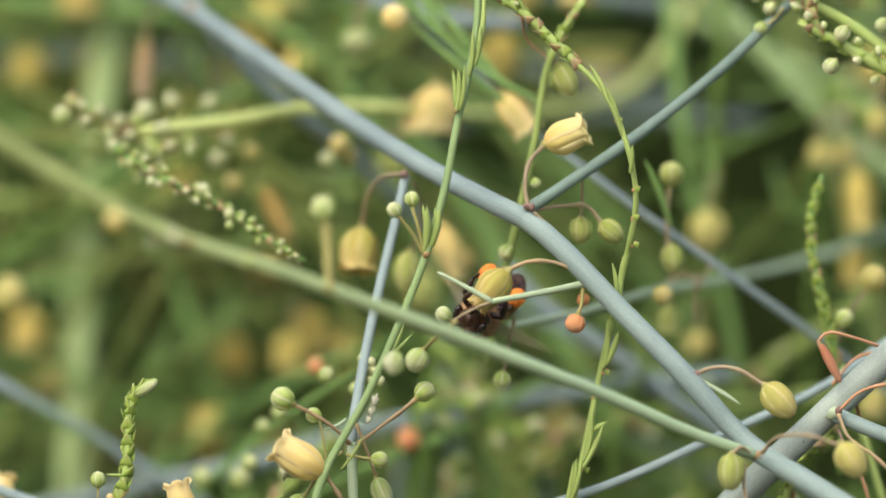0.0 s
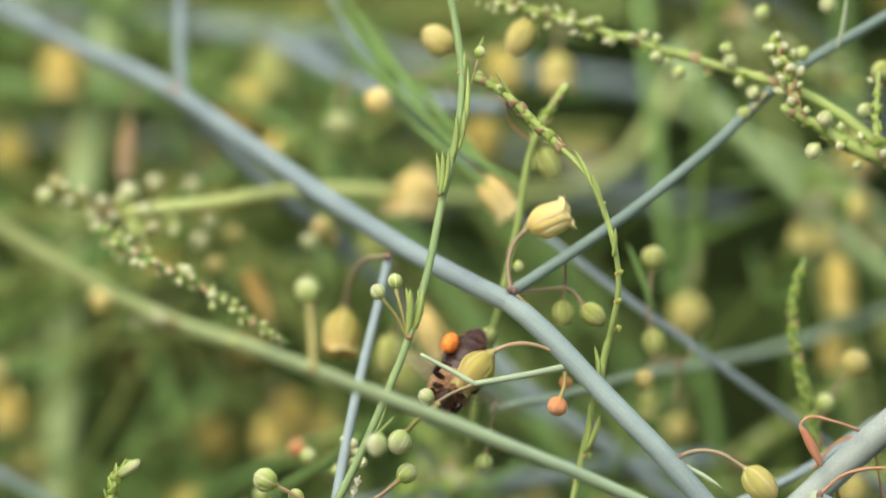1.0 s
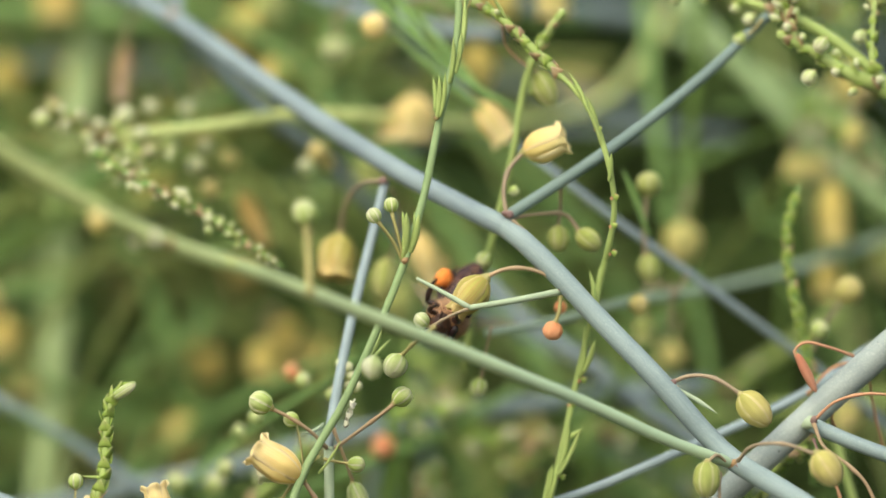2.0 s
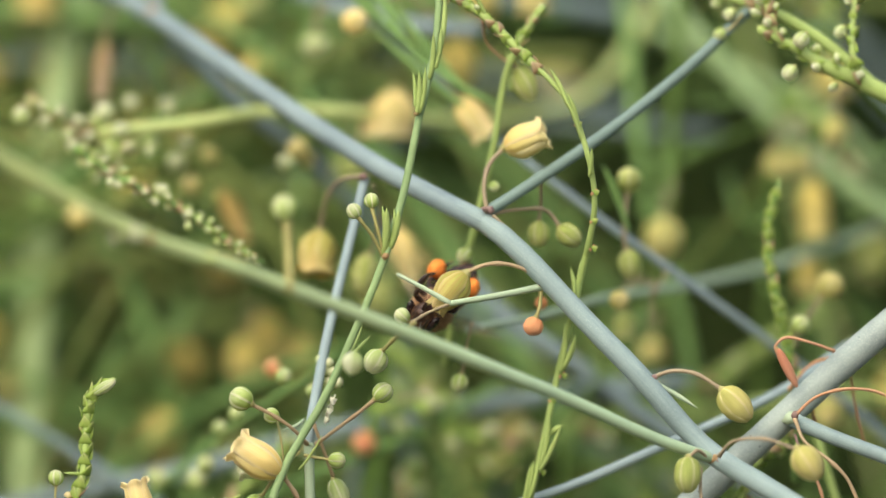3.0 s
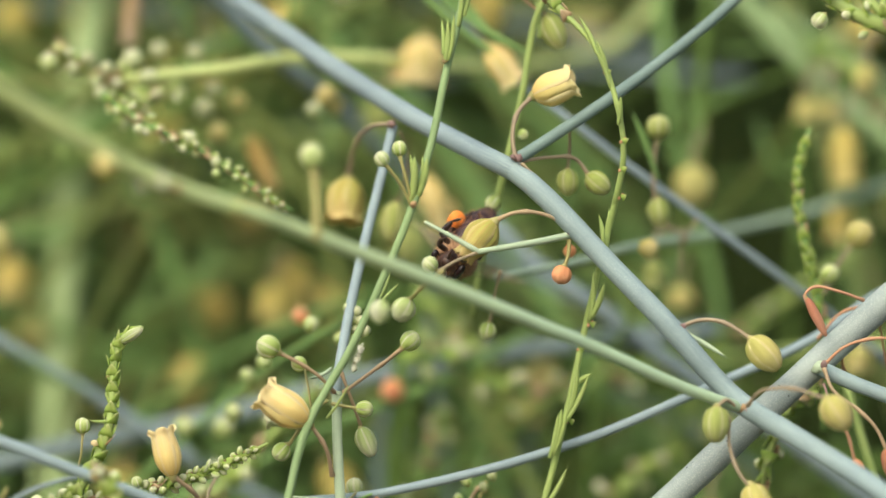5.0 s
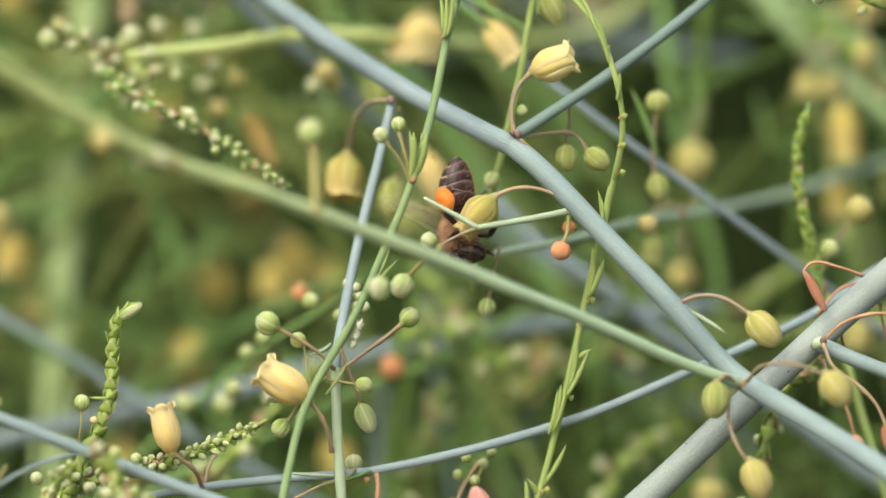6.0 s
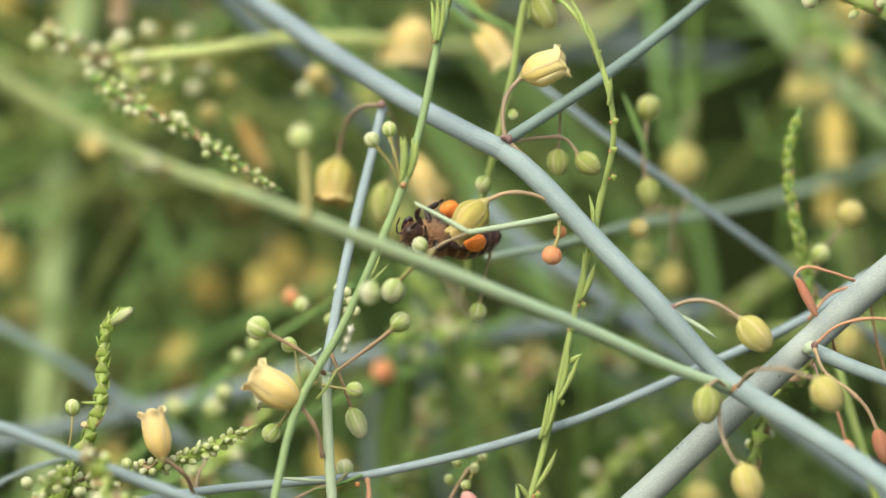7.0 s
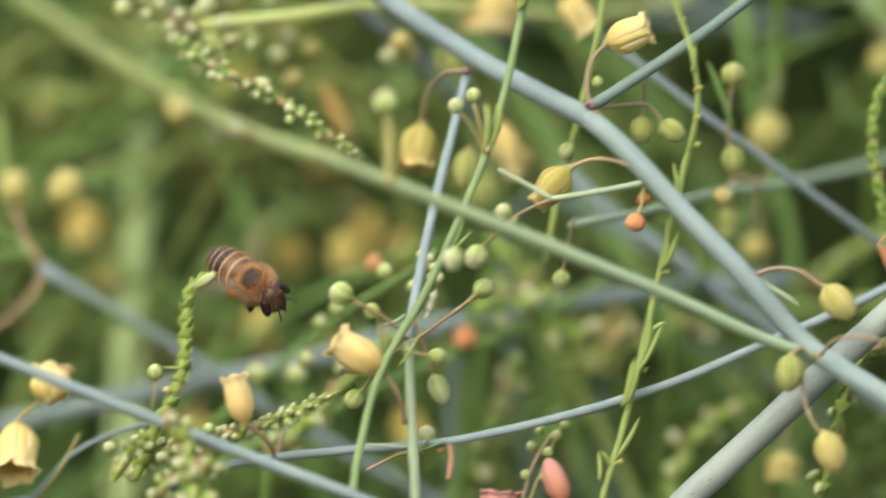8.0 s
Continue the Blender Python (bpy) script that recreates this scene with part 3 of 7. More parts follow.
    flower(p, (-6.81, 22.00, 1008.09), (-7.35, 22.00, 1003.28), 3.3, OLIVE, "closed", name="flower_bud")
    # flower below the bend
    knob(p, (26.00, -3.00, 993.50), 0.62)
    pedicel(p, [(26.00, -3.20, 993.50), (28.00, -3.50, 994.35), (31.04, -4.00, 994.15), (33.38, -4.00, 992.79), (34.29, -4.00, 992.14)], 0.28)
    flower(p, (34.16, -4.00, 992.27), (37.41, -4.00, 988.76), 3.5, CREAM, "closed", spin=8)
    needle(p, (26.70, -3.50, 992.92), (31.43, -4.00, 990.06), 0.33, STEM_TWIG, 0.03)
    bract(p, (26.22, -4.50, 993.05), (0.3, -0.2, -0.6), (0.2, -1, 0.1), 1.6)
    # flowers at the lower fork
    knob(p, (33.37, -6.00, 984.32), 1.0, BRACT)
    pedicel(p, [(32.79, -6.00, 983.99), (31.09, -8.00, 985.32), (30.09, -9.00, 984.43)], 0.24)
    flower(p, (30.09, -9.00, 984.56), (29.96, -9.00, 980.43), 3.1, OLIVE, "closed", spin=4)
    pedicel(p, [(33.68, -8.00, 984.67), (35.18, -11.00, 986.40), (38.63, -13.00, 986.69), (42.51, -14.00, 985.42)], 0.24)
    flower(p, (42.38, -14.00, 985.68), (44.82, -14.00, 982.08), 3.4, CREAM, "closed")
    pedicel(p, [(31.62, -6.00, 983.21), (31.71, -9.00, 979.39), (33.28, -10.00, 976.06), (34.06, -10.00, 975.29)], 0.24)
    flower(p, (33.93, -10.00, 975.68), (35.54, -10.00, 971.16), 3.5, CREAM, "closed")
    # the umbel
    g = (-13.43, -1.00, 986.05)
    for pts, r in (([(-13.69, -1.00, 986.05), (-15.55, -3.00, 988.03), (-17.80, -4.00, 989.54), (-20.12, -5.00, 990.72)], 0.24), ([(-12.65, -1.00, 986.05), (-9.71, -2.00, 988.22), (-7.74, -3.00, 989.66), (-5.98, -4.00, 991.10)], 0.24),
                   ([(-15.55, -3.00, 988.03), (-16.65, -3.00, 988.88), (-17.30, -3.00, 989.20)], 0.16), ([(-13.95, -1.00, 984.75), (-12.31, -2.00, 984.44), (-11.07, -2.00, 984.25)], 0.2),
                   ([(-12.92, 0.00, 988.32), (-11.70, 1.00, 985.04), (-10.73, 2.00, 982.28)], 0.22), ([(-13.94, -2.00, 976.50), (-14.69, -4.00, 979.80), (-16.68, -5.00, 982.81)], 0.28),
                   ([(-16.35, -2.00, 983.79), (-17.52, -2.00, 982.16), (-18.82, -2.00, 980.21)], 0.2), ([(-14.62, 0.00, 985.06), (-17.25, 1.00, 983.08), (-18.25, 2.00, 981.76)], 0.16),
                   ([(-17.21, -1.00, 988.99), (-16.67, -2.00, 986.39), (-16.35, -2.00, 983.79)], 0.15), ([(-12.63, -2.00, 973.37), (-11.71, 2.00, 973.91), (-11.28, 4.00, 974.38)], 0.18)):
        pedicel(p, pts, r, PEDICEL if r > 0.2 else PEDICEL_GREEN)
    round_bud(p, (-21.22, -5.00, 991.37), (-19.73, -5.00, 990.59), 2.65, GREENBUD, big=True)
    round_bud(p, (-4.94, -4.00, 992.01), (-6.11, -4.00, 990.97), 2.3, GREENBUD, big=True)
    round_bud(p, (-17.76, -3.00, 989.40), (-16.52, -3.00, 988.88), 1.75, GREENBUD, big=True)
    round_bud(p, (-10.23, -2.00, 984.18), (-11.66, -2.00, 984.25), 1.9, GREENBUD, big=True)
    flower(p, (-10.73, 2.00, 981.89), (-9.30, 2.00, 978.60), 2.3, PALEBUD, "closed", name="flower_bud")
    round_bud(p, (-19.80, -2.00, 979.23), (-18.82, -2.00, 980.40), 2.1, GREENBUD, big=True)
    round_bud(p, (-11.42, 5.00, 975.00), (-11.29, 5.00, 973.50), 2.0, PALEBUD, big=True)
    flower(p, (-16.55, -5.00, 982.55), (-22.13, -5.00, 986.24), 4.05, YELLOW, "bell", spin=10, label="pale yellow bell-shaped flower")
    flower(p, (-17.30, 4.00, 983.68), (-21.89, 4.00, 983.03), 2.6, PALEBUD, "bell", spin=10)
    needle(p, (-13.46, 1.00, 973.61), (-19.58, 0.00, 974.10), 0.22, STEM_TWIG, 0.02)
    needle(p, (-14.10, 0.00, 988.84), (-16.67, -2.00, 987.70), 0.25, STEM_TWIG, 0.12)
    # bud below the branch
    pedicel(p, [(-1.23, -12.00, 1000.06), (-3.50, -9.00, 998.25), (-4.93, -6.00, 996.82)], 0.24, PEDICEL_GREEN)
    flower(p, (-5.06, -6.00, 996.82), (-6.49, -6.00, 994.36), 2.75, PALEBUD, "closed", name="flower_bud", spin=15)
    pedicel(p, [(5.51, 6.00, 1000.07), (4.86, 7.00, 997.44), (4.34, 8.00, 994.27)], 0.18)
    round_bud(p, (4.01, 8.00, 993.09), (4.34, 8.00, 994.80), 1.95, GREENBUD, big=True)
    return p


def thick_grey_plant():
    """The thickest stem, dusty grey with specks, and its withered orange flowers."""
    p = plant("thick dusty grey asparagus stem with orange withered flowers", (-90, 60, 0))
    stem(p, "stem", [(-90, 60, 0), (-60, 40, 600), (0, 8, 930), (18.06, 3.00, 967.01), (23.94, 2.50, 972.46), (35.70, 2.00, 983.52), (42.87, 1.50, 990.13), (50.68, 1.00, 997.13), (61.13, 1.00, 1005.94), (110, 4, 1090), (190, 10, 1300)],
         1.95, 1.55, STEM_GREY, step=2.5, seg=22)
    knob(p, (42.25, -0.50, 988.85), 1.3, STEM_TWIG)
    stem(p, "branch", [(42.27, 0.00, 988.84), (46.66, -1.00, 986.90), (51.16, -2.00, 985.22), (59.49, -4.00, 981.88), (95, -8, 955)], 0.9, 0.72, STEM_PALE_BLUE, seg=14)
    knob(p, (42.70, -2.00, 989.26), 0.7)
    pedicel(p, [(42.70, -2.00, 989.19), (44.93, -3.00, 991.29), (48.12, -4.00, 992.27), (51.70, -4.00, 992.08), (56.89, -4.00, 989.02)], 0.2, PEDICEL_RED, joint=0.35)
    pedicel(p, [(47.31, -1.00, 996.68), (44.33, -2.00, 997.72), (41.27, -2.00, 998.11), (40.42, -2.00, 997.20), (41.14, -2.00, 995.83)], 0.2, PEDICEL_RED)
    flower(p, (40.75, -2.00, 996.94), (42.96, -2.00, 992.51), 1.15, RUST, "closed", label="reddish withered drooping flower")
    pedicel(p, [(42.70, -2.00, 988.87), (43.63, -3.00, 986.41), (46.50, -4.00, 984.15), (48.45, -4.00, 982.20), (49.88, -4.00, 979.28)], 0.24, PEDICEL)
    flower(p, (49.75, -4.00, 979.60), (50.79, -4.00, 975.71), 1.9, RUST, "closed")
    pedicel(p, [(43.93, -6.00, 983.86), (45.23, -6.00, 981.27), (46.01, -6.00, 978.35)], 0.2, PEDICEL_RED)
    bud(p, (46.01, -6.00, 978.55), (46.53, -6.00, 976.34), 1.9, ORANGE)
    pedicel(p, [(45.37, 2.00, 991.43), (45.26, 5.00, 988.91), (46.37, 6.00, 986.93)], 0.18, PEDICEL_RED)
    pedicel(p, [(49.34, 4.00, 994.82), (50.31, 6.00, 989.56), (51.35, 7.00, 985.60)], 0.16, PEDICEL_RED)
    pedicel(p, [(42.42, 6.00, 992.19), (45.05, 6.00, 995.14), (48.28, 5.00, 996.13)], 0.2, PEDICEL_RED)
    pedicel(p, [(42.79, 0.00, 987.02), (43.14, -1.00, 985.73), (43.22, -2.00, 984.96)], 0.18, NODE)
    return p


def green_zigzag_plant():
    """The thin upright green stem with needle leaves, before the blue-grey one."""
    p = plant("slender bright green asparagus stem with needle leaves", (-70, -30, 0))
    stem(p, "stem", [(-70, -30, 0), (-62, -20, 500), (-35, -8, 900), (-19.90, -9.00, 967.12), (-19.41, -8.00, 971.61), (-18.59, -7.00, 975.53), (-17.31, -6.00, 980.75), (-15.84, -5.00, 984.23), (-12.28, -4.00, 990.19), (-8.26, -4.00, 998.76), (-4.68, -4.00, 1007.53), (-2.54, -3.00, 1014.69), (-0.59, -2.00, 1024.15), (0.92, -1.00, 1030.35), (1.68, 0.00, 1036.92), (0.68, 1.00, 1045.48), (-1.37, 2.00, 1054.72)],
         1.25, 0.43, STEM_DULL, step=2.5, seg=14)
    for a, b, r in (((-4.88, -4.00, 1007.99), (-4.42, -6.00, 1013.28), 0.52), ((-4.42, -4.00, 1008.38), (-4.94, -5.00, 1013.43), 0.46), ((-4.03, -4.00, 1008.77), (-2.99, -5.00, 1013.04), 0.52), ((-3.65, -4.00, 1009.16), (-3.58, -4.00, 1013.31), 0.3),
                    ((-8.85, -3.00, 996.16), (-7.23, -2.00, 1000.06), 0.28), ((-0.94, -3.00, 1024.10), (-0.66, -4.00, 1029.09), 0.36), ((-0.55, -3.00, 1024.43), (0.06, -4.00, 1029.48), 0.34), ((-1.13, -3.00, 1025.08), (-1.37, -3.00, 1029.00), 0.3),
                    ((1.24, -2.00, 1029.53), (1.92, -2.00, 1034.23), 0.36), ((1.64, -2.00, 1030.97), (2.34, -1.00, 1038.84), 0.36), ((0.58, -2.00, 1028.36), (1.00, -3.00, 1033.55), 0.34), ((1.61, 0.00, 1036.92), (1.96, 0.00, 1040.84), 0.3),
                    ((-9.37, -3.00, 995.38), (-6.28, 1.00, 998.63), 0.24), ((-14.56, -4.00, 983.18), (-11.95, -5.00, 987.09), 0.2)):
        needle(p, a, b, r)
    pedicel(p, [(-4.88, -4.00, 1007.73), (-6.11, -5.00, 1010.12), (-7.66, -6.00, 1012.12)], 0.22, PEDICEL_GREEN)
    round_bud(p, (-8.17, -6.00, 1012.90), (-7.53, -6.00, 1011.86), 1.75, PALEBUD, big=True)
    pedicel(p, [(-4.75, -4.00, 1007.86), (-5.46, -5.00, 1010.77), (-6.11, -5.00, 1013.17)], 0.22, PEDICEL_GREEN)
    round_bud(p, (-6.17, -5.00, 1014.14), (-6.04, -5.00, 1013.04), 1.65, GREENBUD, big=True)
    knob(p, (-4.55, -4.40, 1007.72), 0.62, BRACT)
    knob(p, (-0.94, -3.00, 1024.23), 0.5, BRACT)
    knob(p, (1.29, 0.00, 1038.23), 0.45, BRACT)
    pedicel(p, [(1.82, 0.00, 1038.22), (2.46, 0.00, 1036.91), (3.46, 0.00, 1039.66)], 0.14, PEDICEL_GREEN)
    round_bud(p, (3.73, 0.00, 1040.70), (3.52, 0.00, 1039.53), 1.3, GREENBUD)
    needle(p, (3.53, 0.00, 1041.16), (4.19, 0.00, 1042.53), 0.16)
    # the cluster of tiny buds and the dry husk that hang on it
    husk = [(-10.38, -5.50, 991.76), (-10.77, -6.00, 990.86), (-11.09, -6.00, 989.82), (-11.42, -5.50, 988.52)]
    shoot(p, husk, 0.12, 0.06, BRACT_PALE, every=0.1, size=0.75, buds=0.0, bract_mat=BRACT_PALE, grow=0.2, dry=0, label="dry whitish husk")
    round_bud(p, (-8.28, -16.00, 995.45), (-7.97, -15.00, 997.50), 2.7, PALEBUD)
    return p


def green_arching_plant():
    """The green stem that rises at the right of the flower and arches over at its tip."""
    p = plant("arching fresh green asparagus shoot with a drooping tip", (60, 30, 0))
    stem(p, "stem", [(60, 30, 0), (50, 20, 500), (25, 8, 900), (8.58, 4.00, 966.64), (10.87, 4.00, 974.51), (13.17, 4.00, 983.68), (15.46, 4.00, 994.17), (17.28, 3.00, 1002.03), (18.67, 1.00, 1007.77), (19.48, -1.00, 1011.67)],
         0.85, 0.36, STEM_GREEN, step=2.0, seg=14)
    stem(p, "branch", [(18.67, 1.00, 1007.77), (19.48, -1.00, 1011.67), (19.59, -2.00, 1015.36), (18.61, -2.00, 1020.25), (16.02, -1.00, 1026.46), (12.57, 0.00, 1029.99), (9.32, 1.00, 1033.31)], 0.36, 0.3, STEM_GREEN, step=2.0, seg=12)
    shoot(p, [(13.54, 0.00, 1029.00), (10.95, 0.50, 1031.65), (9.32, 1.00, 1033.31), (7.04, 1.00, 1035.48), (5.09, 2.00, 1036.97), (3.26, 2.00, 1037.77)], 0.5, 0.5, STEM_GREEN, every=0.55, size=1.25, buds=0.15, grow=0.3, dry=0.45, label="scaly drooping shoot tip")
    for a, b, r in (((17.52, 2.00, 1001.37), (16.86, 2.00, 1006.60), 0.34), ((17.13, 2.00, 1001.05), (18.04, 2.00, 1007.26), 0.42), ((16.73, 2.00, 1000.07), (17.37, 1.00, 1005.29), 0.36), ((16.10, 3.00, 994.83), (17.52, 2.00, 998.63), 0.4), ((15.84, 3.00, 994.50), (16.21, 2.00, 1000.07), 0.36),
                    ((14.27, 3.00, 986.97), (16.08, 2.00, 988.16), 0.36), ((13.15, 3.00, 982.72), (15.75, 2.00, 988.16), 0.34), ((13.48, 3.00, 983.70), (14.45, 2.00, 989.60), 0.36), ((11.52, 3.00, 979.12), (12.55, 2.00, 984.11), 0.42), ((11.19, 3.00, 978.46), (12.16, 2.00, 983.72), 0.34), ((11.65, 3.00, 978.79), (13.14, 2.00, 983.72), 0.34),
                    ((18.98, -3.00, 1016.97), (19.22, -4.00, 1020.20), 0.3), ((19.37, -3.00, 1017.30), (18.72, -3.00, 1020.09), 0.26), ((17.75, -2.00, 1022.52), (16.40, -3.00, 1026.73), 0.34), ((18.15, -2.00, 1021.22), (16.30, -3.00, 1025.67), 0.32), ((16.55, -1.50, 1025.15), (14.40, -1.50, 1029.53), 0.3),
                    ((7.37, 1.00, 1034.96), (5.42, 0.00, 1038.53), 0.26), ((9.89, 4.00, 971.23), (8.57, 3.00, 973.23), 0.36), ((10.55, 4.00, 972.54), (13.15, 3.00, 977.15), 0.34), ((8.57, 3.00, 969.95), (8.37, 3.00, 973.10), 0.34)):
        needle(p, a, b, r)
    spine = smooth_path([(8.58, 4.00, 966.64), (10.87, 4.00, 974.51), (13.17, 4.00, 983.68), (15.46, 4.00, 994.17), (17.28, 3.00, 1002.03), (18.67, 1.00, 1007.77), (19.48, -1.00, 1011.67), (19.59, -2.00, 1015.36), (18.61, -2.00, 1020.25), (16.02, -1.00, 1026.46)], 0.4)
    for c, r in (((19.36, -3.40, 1014.88), 0.5), ((19.05, -3.00, 1011.64), 0.46), ((19.39, -2.00, 1008.33), 0.55), ((16.21, 2.00, 993.72), 0.55), ((10.53, 2.50, 971.74), 0.6), ((14.33, 3.00, 991.03), 0.5), ((13.48, 3.00, 982.26), 0.4), ((16.83, -3.00, 1022.30), 0.4)):
        near = min(spine, key=lambda q: (q.x - c[0]) ** 2 + (q.z - c[2]) ** 2)
        c = near + Vector((math.copysign(0.3, c[0] - near.x), -0.25, 0))
        knob(p, c, r * 0.62, PEACH if r > 0.45 else BRACT)
        knob(p, Vector(c) + Vector((r * 0.9, -0.2, r * 0.7)), r * 0.5, PEACH if r > 0.45 else BRACT)
        bract(p, Vector(c) + Vector((0.3, -0.3, 0.0)), (0.8, -0.1, 0.5), (0.2, -1, 0.2), 0.8, BRACT_GREEN)
    # the thinner shoot behind it, with its own tip
    q = [(3.37, 12.00, 1001.39), (5.55, 11.00, 1009.97), (6.99, 10.00, 1015.90), (8.30, 9.00, 1021.81), (9.39, 9.00, 1028.61), (10.72, 8.00, 1032.21)]
    stem(p, "branch", [(2.39, 14.00, 994.77)] + q, 0.45, 0.4, STEM_GREEN, seg=10)
    shoot(p, [(10.72, 8.00, 1032.21), (12.05, 8.00, 1034.51), (13.92, 8.00, 1037.01)], 0.5, 0.4, STEM_GREEN, every=0.5, size=1.3, buds=0.2, dry=0.4)
    for a, b in (((7.19, 10.00, 1016.56), (7.97, 9.00, 1021.81)), ((7.97, 9.00, 1021.15), (8.63, 9.00, 1026.42)), ((10.05, 9.00, 1027.29), (9.61, 9.00, 1031.92))):
        needle(p, a, b, 0.3)
    round_bud(p, (4.68, 9.00, 1007.91), (5.67, 10.00, 1009.30), 1.9, GREENBUD, big=True)
    round_bud(p, (8.16, 8.00, 1015.99), (7.11, 9.00, 1016.41), 1.3, GREENBUD)
    flower(p, (10.73, 10.00, 1029.83), (12.70, 10.00, 1026.11), 2.9, OLIVE, "closed", name="flower_bud")
    pedicel(p, [(10.72, 8.00, 1032.21), (10.07, 9.00, 1031.25), (10.73, 10.00, 1029.83)], 0.2)
    pedicel(p, [(6.74, 4.00, 1035.06), (7.42, 8.00, 1032.56), (10.08, 10.00, 1030.29)], 0.16, PEDICEL_RED)
    return p


def bowed_plant():
    """The long bow of a blue-grey stem along the bottom."""
    p = plant("long bowed grey-green asparagus stem lying across others", (160, 80, 0))
    stem(p, "stem", [(160, 80, 0), (175, 60, 500), (140, 40, 850), (90, 25, 985), (51.76, 20.00, 998.07), (42.80, 14.00, 992.45), (27.38, 8.00, 985.45), (16.15, 6.00, 980.76), (7.61, 5.50, 978.01), (3.01, 5.00, 976.78), (-5.51, 4.00, 974.84), (-9.44, 4.00, 974.11), (-19.93, 4.00, 973.20), (-29.72, 3.00, 972.18), (-36.56, 2.00, 970.97), (-43.37, 1.00, 968.06)],
         1.3, 0.5, STEM_PALE_BLUE, seg=14)
    knob(p, (-28.91, 2.00, 972.08), 0.5, BRACT)
    pedicel(p, [(-28.91, 2.00, 972.08), (-29.89, -2.00, 974.55), (-32.09, -4.00, 976.42)], 0.3, PEDICEL)
    flower(p, (-32.22, -4.00, 976.29), (-33.65, -4.00, 982.07), 3.1, YELLOW, "bell", spin=0, label="pale yellow tubular flower")
    pedicel(p, [(-28.74, 3.00, 972.05), (-28.37, 6.00, 974.45), (-27.58, 8.00, 976.04)], 0.2)
    pedicel(p, [(-8.92, 4.00, 973.98), (-8.64, 3.00, 972.57), (-8.90, 2.00, 969.99)], 0.3, PEDICEL_RED)
    pedicel(p, [(-12.06, 4.00, 973.52), (-14.67, 3.00, 972.70), (-18.25, 2.00, 970.97)], 0.2, PEDICEL)
    knob(p, (-9.95, 3.00, 973.10), 0.5, ORANGE)
    knob(p, (-37.25, 3.00, 971.26), 0.7, ORANGE)
    needle(p, (-9.43, 3.00, 974.21), (-15.63, 2.00, 972.47), 0.25, STEM_LEAF)
    # buds and the salmon flower below the bow
    for x in ((0.62, 8.00, 973.57), (1.59, 8.00, 975.54), (3.57, 8.00, 974.89), (4.55, 8.00, 976.21), (2.58, 7.00, 972.95), (-0.03, 8.00, 970.28), (2.27, 8.00, 969.96)):
        round_bud(p, x, Vector(x) + Vector((0.6, 0, -1.5)), 1.15, PALEBUD if x[0] > 3 else GREENBUD, big=True)
    pedicel(p, [(-0.67, 8.00, 966.34), (0.95, 8.00, 971.60), (2.91, 8.00, 974.89)], 0.22, PEDICEL)
    pedicel(p, [(-0.01, 8.00, 966.01), (1.94, 8.00, 970.95), (3.89, 8.00, 975.55)], 0.2, PEDICEL_GREEN)
    flower(p, (4.43, 6.00, 967.22), (2.45, 6.00, 972.19), 2.7, SALMON, "closed", label="salmon-pink closed flower")
    flower(p, (-3.29, 5.00, 964.80), (-3.04, 5.00, 968.54), 4.6, SALMON, "bell")
    return p


